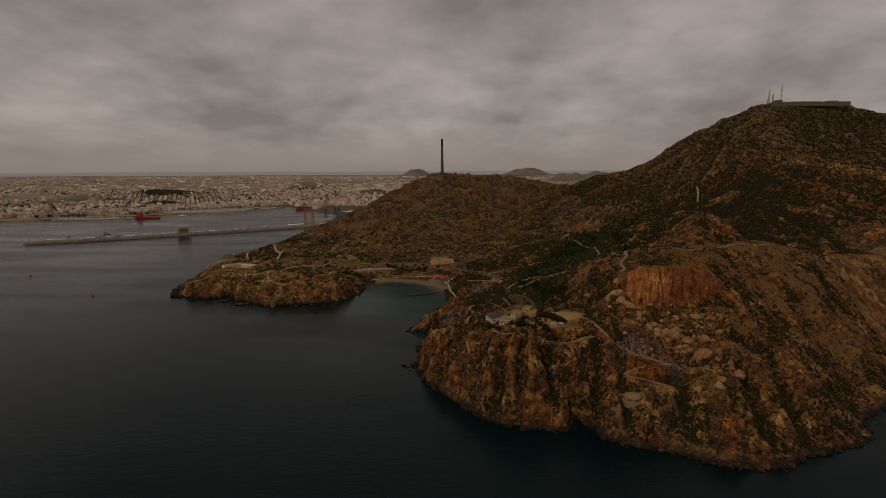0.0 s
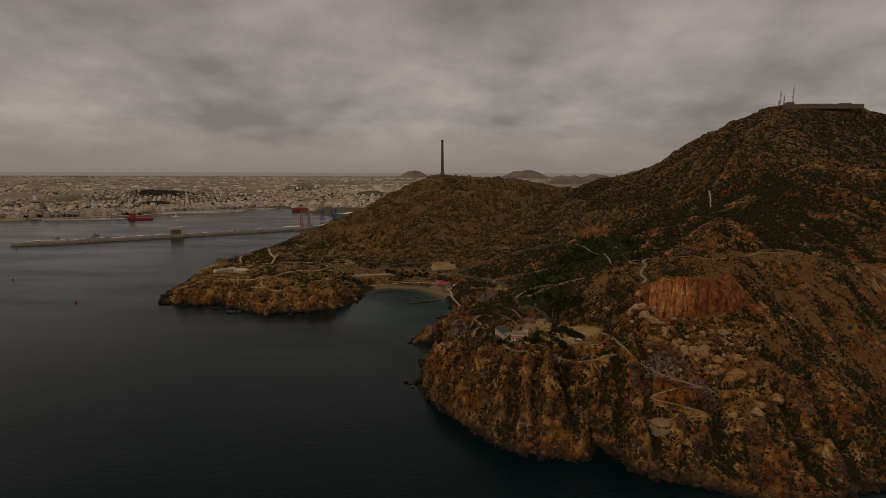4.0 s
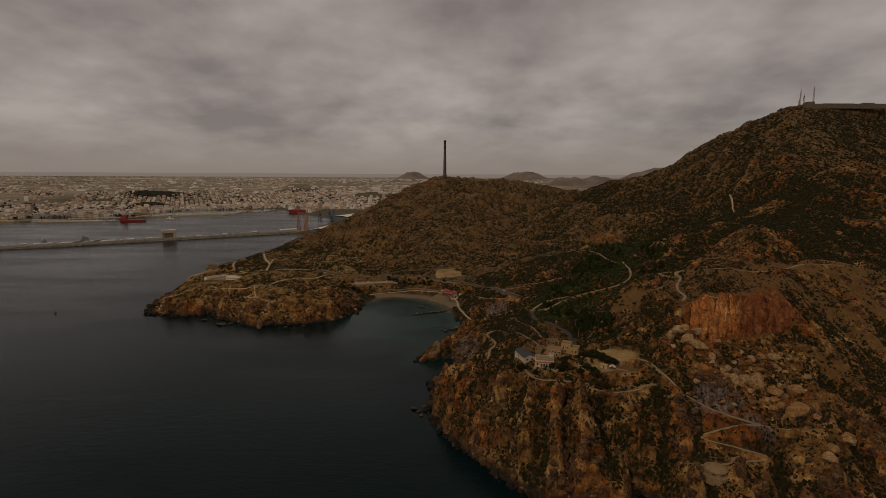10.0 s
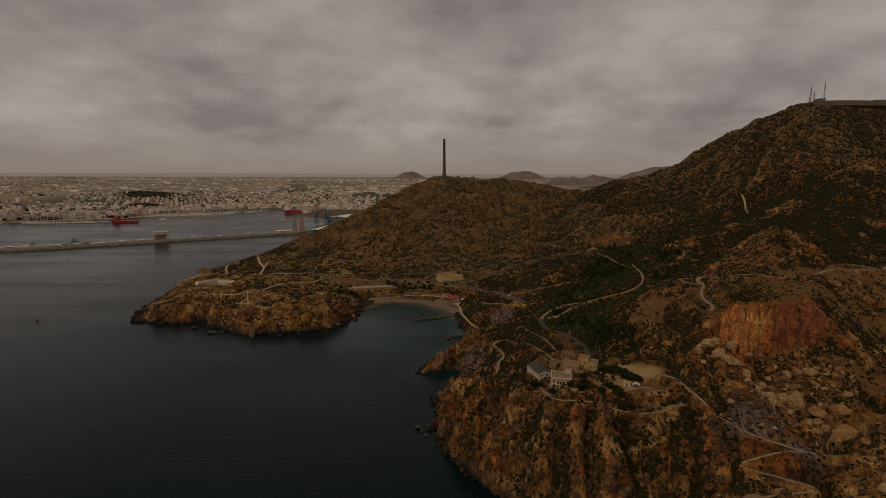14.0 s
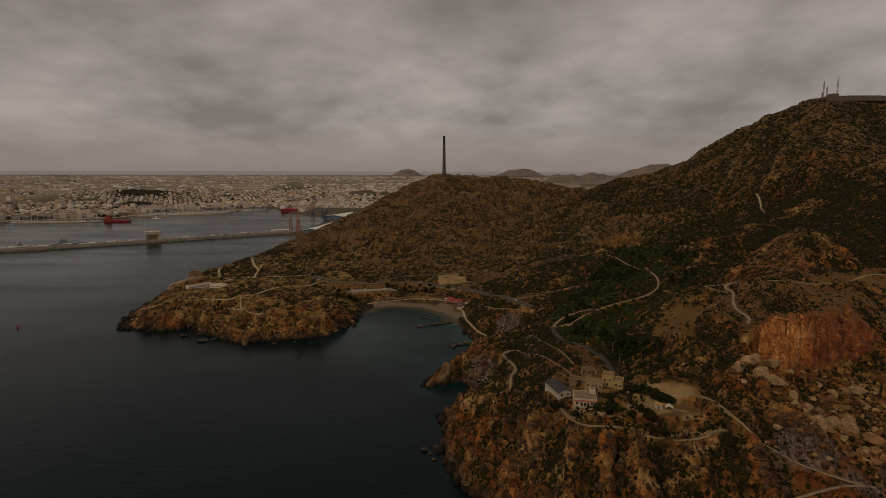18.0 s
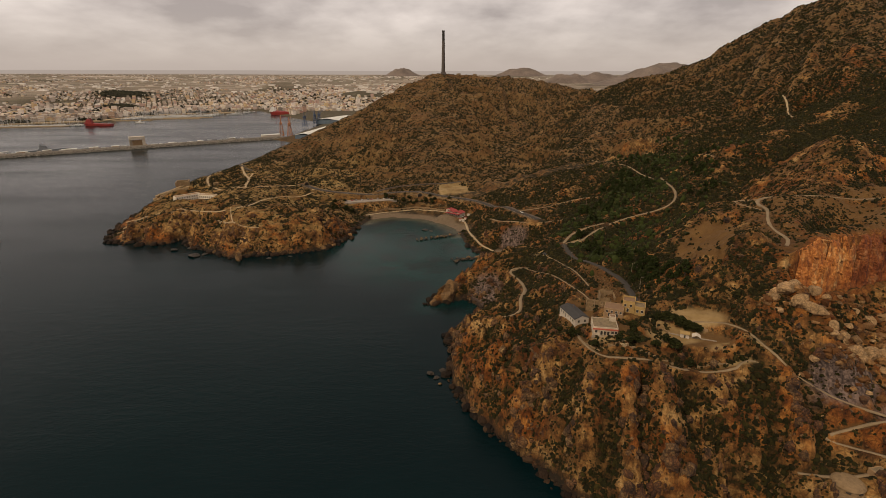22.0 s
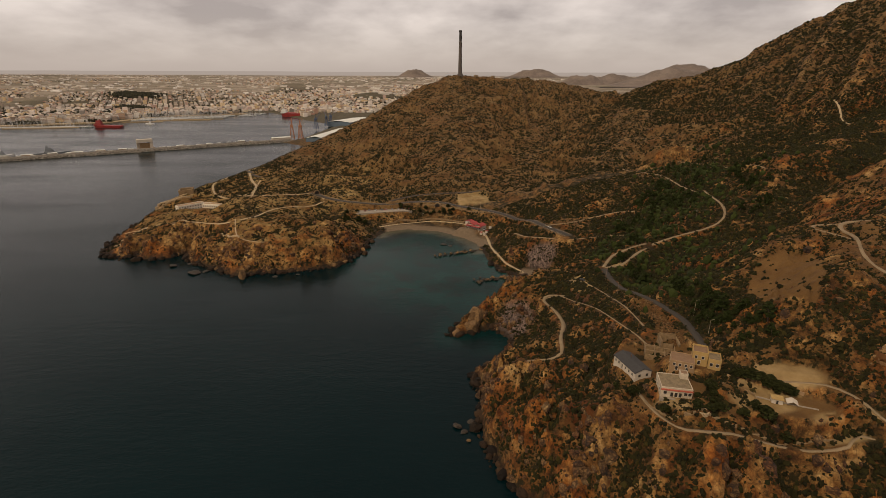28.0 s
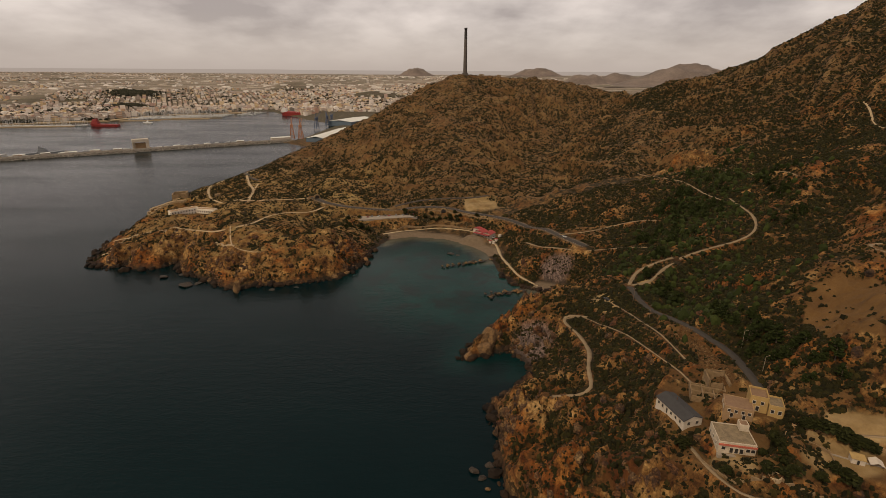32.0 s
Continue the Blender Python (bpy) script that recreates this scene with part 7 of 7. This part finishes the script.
# ---- the town ----
def townish(name, *stops):
    """Plaster in the town's colours, one for each house."""
    s = Shade(name, 0.9)
    g = s.n.new("ShaderNodeNewGeometry")
    o = s.n.new("ShaderNodeObjectInfo")
    pick = s.maths("FRACT", s.maths("ADD", g.outputs["Random Per Island"], o.outputs["Random"]), 0.0)
    tint = s.ramp(pick, *stops)
    floors = s.n.new("ShaderNodeTexBrick")
    floors.offset = 0.0
    for key, v in (("Scale", 1.0), ("Mortar Size", 0.9), ("Brick Width", 3.4), ("Row Height", 3.1)):
        floors.inputs[key].default_value = v
    floors.inputs["Color1"].default_value = floors.inputs["Color2"].default_value = (0.45, 0.45, 0.46, 1)
    floors.inputs["Mortar"].default_value = (1, 1, 1, 1)
    lay = s.n.new("ShaderNodeCombineXYZ")
    sep = s.n.new("ShaderNodeSeparateXYZ")
    s.l.new(s.place, sep.inputs[0])
    s.l.new(s.maths("ADD", sep.outputs["X"], sep.outputs["Y"]), lay.inputs[0])
    s.l.new(sep.outputs["Z"], lay.inputs[1])
    s.l.new(lay.outputs[0], floors.inputs["Vector"])
    up = s.n.new("ShaderNodeSeparateXYZ")
    s.l.new(g.outputs["Normal"], up.inputs[0])
    walls = s.maths("LESS_THAN", up.outputs["Z"], 0.5)
    shaded = s.blend(walls, tint, s.blend(0.5, tint, floors.outputs["Color"], "MULTIPLY"))
    return s.done(shaded, s.noise(4, 3), 0.1, 0.3)


TOWN = townish("town_plaster", (0.0, (0.62, 0.53, 0.43)), (0.2, (0.22, 0.17, 0.13)), (0.38, (0.74, 0.66, 0.58)), (0.52, (0.40, 0.24, 0.185)), (0.68, (0.60, 0.45, 0.25)), (0.84, (0.80, 0.75, 0.68)), (1.0, (0.20, 0.17, 0.14)))
WORKS = townish("works_sheets", (0.0, (0.62, 0.58, 0.52)), (0.3, (0.42, 0.36, 0.29)), (0.6, (0.78, 0.74, 0.69)), (1.0, (0.30, 0.22, 0.16)))
TOWN_ROOF = plain("town_roofs", (0.28, 0.215, 0.16), 0.9, size=30, vary=0.4)
TREES_FAR = leafy("town_trees", (0.0, (0.018, 0.018, 0.010)), (0.5, (0.030, 0.029, 0.015)), (1.0, (0.05, 0.046, 0.024)))


def town_places(count, seed):
    rr = np.random.RandomState(seed)
    y = 1800 + 2900 * rr.rand(count) ** 0.9
    x = y * (-1.02 + 1.12 * rr.rand(count))
    a = 0.45
    u, v = x * math.cos(a) + y * math.sin(a), -x * math.sin(a) + y * math.cos(a)
    u, v = np.round(u / 21) * 21 + 6 * rr.rand(count), np.round(v / 27) * 27 + 8 * rr.rand(count)
    x, y = u * math.cos(a) - v * math.sin(a), u * math.sin(a) + v * math.cos(a)
    d, _v = along(SHORE_PORT, x, y)
    ok = inside(LAND, x, y) & (d > 32) & (y > 1780)
    ok &= rough(x, y, 260, 3, 140) + 1.25 * (1 - step(2300, 3900, np.hypot(x, y))) > 0.05 + 0.7 * rr.rand(count) * (0.35 + 0.65 * step(-900, 100, x))
    for cx, cy, cr, cz in TOWN_HILLS:
        ok &= np.hypot((x - cx) / cr, (y - cy) / (0.7 * cr)) > 0.95
    ok &= ~((x > -520) & (y < 2350))
    return x[ok], y[ok], d[ok]


x, y, d = town_places(60000, 8)
spots = np.unique(np.column_stack([np.round(x / 12), np.round(y / 12)]), axis=0, return_index=True)[1]
x, y, d = x[spots], y[spots], d[spots]
near = np.argsort(np.hypot(x, y))
x, y, d = x[near], y[near], d[near]
z = on_ground(x, y)
rr = np.random.RandomState(17)
n = len(x)
shrink = drawn(np.hypot(0.75 * x, y)) ** -0.8
lx, ly = (8 + 9 * rr.rand(n)) * shrink, (8 + 11 * rr.rand(n)) * shrink
hh = (3.5 + 7 * rr.rand(n) ** 2 + 16 * (rr.rand(n) < 0.07) * rr.rand(n) + 5 * (d < 200) * rr.rand(n)) * shrink
MODELS = []
for w, dp, h in ((18, 12, 10), (24, 13, 13), (15, 13, 8), (34, 13, 9), (18, 14, 18), (16, 16, 7)):
    b = thing("apartment_block", "pale plastered apartment block near the waterfront", "apartment building", group="apartment blocks of the town")
    bm = bmesh.new()
    box(bm, -w / 2, -dp / 2, -3, w / 2, dp / 2, h, 0.1)
    part("wall", bm, TOWN, b)
    bm = bmesh.new()
    box(bm, -w / 2 - 0.4, -dp / 2 - 0.4, h, w / 2 + 0.4, dp / 2 + 0.4, h + 0.9, 0.1)
    part("roof", bm, TOWN_ROOF, b)
    bm = bmesh.new()
    box(bm, -w / 6, -dp / 5, h + 0.9, w / 8, dp / 4, h + 3.8, 0.1)
    part("stair_tower", bm, TOWN, b)
    for k in range(1, int(h / 6)):
        bm = bmesh.new()
        box(bm, -w / 2 + 1.5, -dp / 2 - 1.2, 6 * k, w / 2 - 1.5, -dp / 2, 6 * k + 1.1, 0.05)
        part("balcony", bm, TOWN, b)
    MODELS.append(b)
taken = 0
for k in range(n):
    if taken < 170 and d[k] < 420:
        copy_thing(MODELS[rr.randint(6)], pose(x[k], y[k], z[k], 0, 0, 26 + 90 * rr.randint(2)))
        hh[k] = 0
        taken += 1
for m in MODELS:
    for ob in (*m.children_recursive, m):
        bpy.data.objects.remove(ob)
rest = hh > 0
x, y, z, lx, ly, hh = (q[rest] for q in (x, y, z, lx, ly, hh))
n = len(x)
a = 0.45 + 1.5708 * rr.randint(0, 2, n)
cs, sn = np.cos(a)[:, None], np.sin(a)[:, None]
ox, oy = np.array([-1, 1, 1, -1, -1, 1, 1, -1]) * 0.5, np.array([-1, -1, 1, 1, -1, -1, 1, 1]) * 0.5
oz = np.array([0, 0, 0, 0, 1, 1, 1, 1])
px, py = lx[:, None] * ox, ly[:, None] * oy
verts = np.stack([x[:, None] + cs * px - sn * py, y[:, None] + sn * px + cs * py, z[:, None] - 4 + (hh[:, None] + 4) * oz], -1).reshape(-1, 3)
quad = np.array([(0, 1, 5, 4), (1, 2, 6, 5), (2, 3, 7, 6), (3, 0, 4, 7), (4, 5, 6, 7)])
tagged(mesh_object("town_houses", verts, (quad[None] + 8 * np.arange(n)[:, None, None]).reshape(-1, 4), TOWN), "dense cream and tan houses of a port town", "houses", kind="stuff")

# trees of the town and the wooded castle hill
tx, ty, td = town_places(16000, 28)
ok = rough(tx, ty, 120, 3, 150) > -0.1
tx, ty = tx[ok], ty[ok]
hx, hy = [], []
for cx, cy, cr, cz in TOWN_HILLS[:1] + TOWN_HILLS[3:]:
    q, w = rr.normal(size=900) * cr * 0.48, rr.normal(size=900) * cr * 0.34
    hx.append(cx + q)
    hy.append(cy + w)
for cx, cy in ((-1330, 1860), (-1180, 1960), (-1060, 2160), (-1000, 2180), (-900, 2260)):
    hx.append(cx + 24 * rr.normal(size=60))
    hy.append(cy + 10 * rr.normal(size=60))
tx, ty = np.concatenate([tx] + hx), np.concatenate([ty] + hy)
ok = inside(LAND, tx, ty)
tx, ty = tx[ok], ty[ok]
tsize = (3.5 + 4 * rr.rand(len(tx))) * drawn(np.hypot(0.75 * tx, ty)) ** -0.8
clumps("town_trees", tx, ty, on_ground(tx, ty) + 0.6 * tsize, tsize, np.full(len(tx), 0.9), TREES_FAR, 1, 0.35, "dark trees among the houses and on the castle hill", "trees", 77, cut=-0.8)

# pale works and sheds far out on the plain
fx, fy = [], []
for cx, cy, sx, sy, count in ((-350, 4500, 260, 90, 70), (150, 4600, 300, 80, 60), (-900, 4300, 300, 120, 40), (-1900, 4300, 500, 120, 50), (500, 4300, 200, 60, 20), (-520, 3500, 160, 160, 30)):
    fx.append(cx + sx * rr.normal(size=count))
    fy.append(cy + sy * rr.normal(size=count))
for k in range(900):
    yy = 3000 + 1750 * rr.rand()
    fx.append(np.array([yy * (-1.05 + 1.25 * rr.rand())]))
    fy.append(np.array([yy]))
fx, fy = np.concatenate(fx), np.concatenate(fy)
fz, n = on_ground(fx, fy), len(fx)
shrink = drawn(np.hypot(0.75 * fx, fy)) ** -0.8
lx, ly, hh = (14 + 60 * rr.rand(n)) * shrink, (12 + 22 * rr.rand(n)) * shrink, (5 + 5 * rr.rand(n)) * shrink
verts = np.stack([fx[:, None] + lx[:, None] * ox, fy[:, None] + ly[:, None] * oy, fz[:, None] - 4 + (hh[:, None] + 4) * oz], -1).reshape(-1, 3)
tagged(mesh_object("far_works", verts, (quad[None] + 8 * np.arange(n)[:, None, None]).reshape(-1, 4), WORKS), "pale industrial sheds far out on the plain", "sheds", kind="stuff")

# ---- distant hills ----
FAR_HILL = plain("far_hill_scrub", (0.135, 0.105, 0.086), 0.95, size=90, vary=0.45, bump=1.0)


def far_hill(x, y, base, wide, deep, tall, sharp_, seed, label):
    v, f = [], []
    rows_, cols = 12, 40
    for j in range(rows_ + 1):
        for i in range(cols + 1):
            u, w = 2 * i / cols - 1, 2 * j / rows_ - 1
            d_ = min(1.0, math.hypot(u, w))
            h = (0.5 + 0.5 * math.cos(math.pi * d_ ** (1 / sharp_))) * tall * (1 + 0.3 * float(rough(u * 3 + seed, w * 3, 1.0, 5, seed, True))) if d_ < 1 else 0
            v.append((x + wide * u, y + deep * w, base + h - 3))
    for j in range(rows_):
        for i in range(cols):
            k = j * (cols + 1) + i
            f.append((k, k + 1, k + cols + 2, k + cols + 1))
    tagged(mesh_object("distant_hill", v, f, FAR_HILL, smooth=True), label, "hill", "distant hills")


for args in ((-238, 4750, 118, 190, 120, 62, 1.0, 1), (760, 4750, 122, 260, 120, 56, 0.75, 2), (912, 3800, 76, 210, 120, 66, 0.8, 3), (1150, 3900, 80, 420, 160, 62, 1.1, 6),
             (1500, 3700, 78, 560, 220, 108, 1.1, 5), (1820, 4300, 100, 560, 260, 108, 1.0, 7), (620, 2300, 16, 270, 180, 72, 1.2, 9), (880, 2200, 16, 290, 200, 96, 1.1, 8)):
    far_hill(*args, "hazy brown hill far beyond the town")

# ---- the far plain as a hazy backdrop beyond everything else, haze painted in and glowing ----
def haze_stuff():
    s = Shade("hazy_distance", 1.0)
    sep = s.n.new("ShaderNodeSeparateXYZ")
    s.l.new(s.place, sep.inputs[0])
    # haze painted as a ramp by height and emitted, toned to the low sky
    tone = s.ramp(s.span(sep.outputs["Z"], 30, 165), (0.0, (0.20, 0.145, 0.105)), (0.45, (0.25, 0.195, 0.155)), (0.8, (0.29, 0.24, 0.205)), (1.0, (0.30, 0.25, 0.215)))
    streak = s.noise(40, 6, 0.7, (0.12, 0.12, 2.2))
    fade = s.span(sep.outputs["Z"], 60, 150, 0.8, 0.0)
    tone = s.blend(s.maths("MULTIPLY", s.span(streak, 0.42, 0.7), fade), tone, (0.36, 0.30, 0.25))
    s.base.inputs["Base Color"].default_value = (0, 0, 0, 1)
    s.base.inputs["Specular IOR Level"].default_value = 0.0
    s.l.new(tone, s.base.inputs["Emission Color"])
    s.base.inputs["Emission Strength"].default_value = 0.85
    return s.mat


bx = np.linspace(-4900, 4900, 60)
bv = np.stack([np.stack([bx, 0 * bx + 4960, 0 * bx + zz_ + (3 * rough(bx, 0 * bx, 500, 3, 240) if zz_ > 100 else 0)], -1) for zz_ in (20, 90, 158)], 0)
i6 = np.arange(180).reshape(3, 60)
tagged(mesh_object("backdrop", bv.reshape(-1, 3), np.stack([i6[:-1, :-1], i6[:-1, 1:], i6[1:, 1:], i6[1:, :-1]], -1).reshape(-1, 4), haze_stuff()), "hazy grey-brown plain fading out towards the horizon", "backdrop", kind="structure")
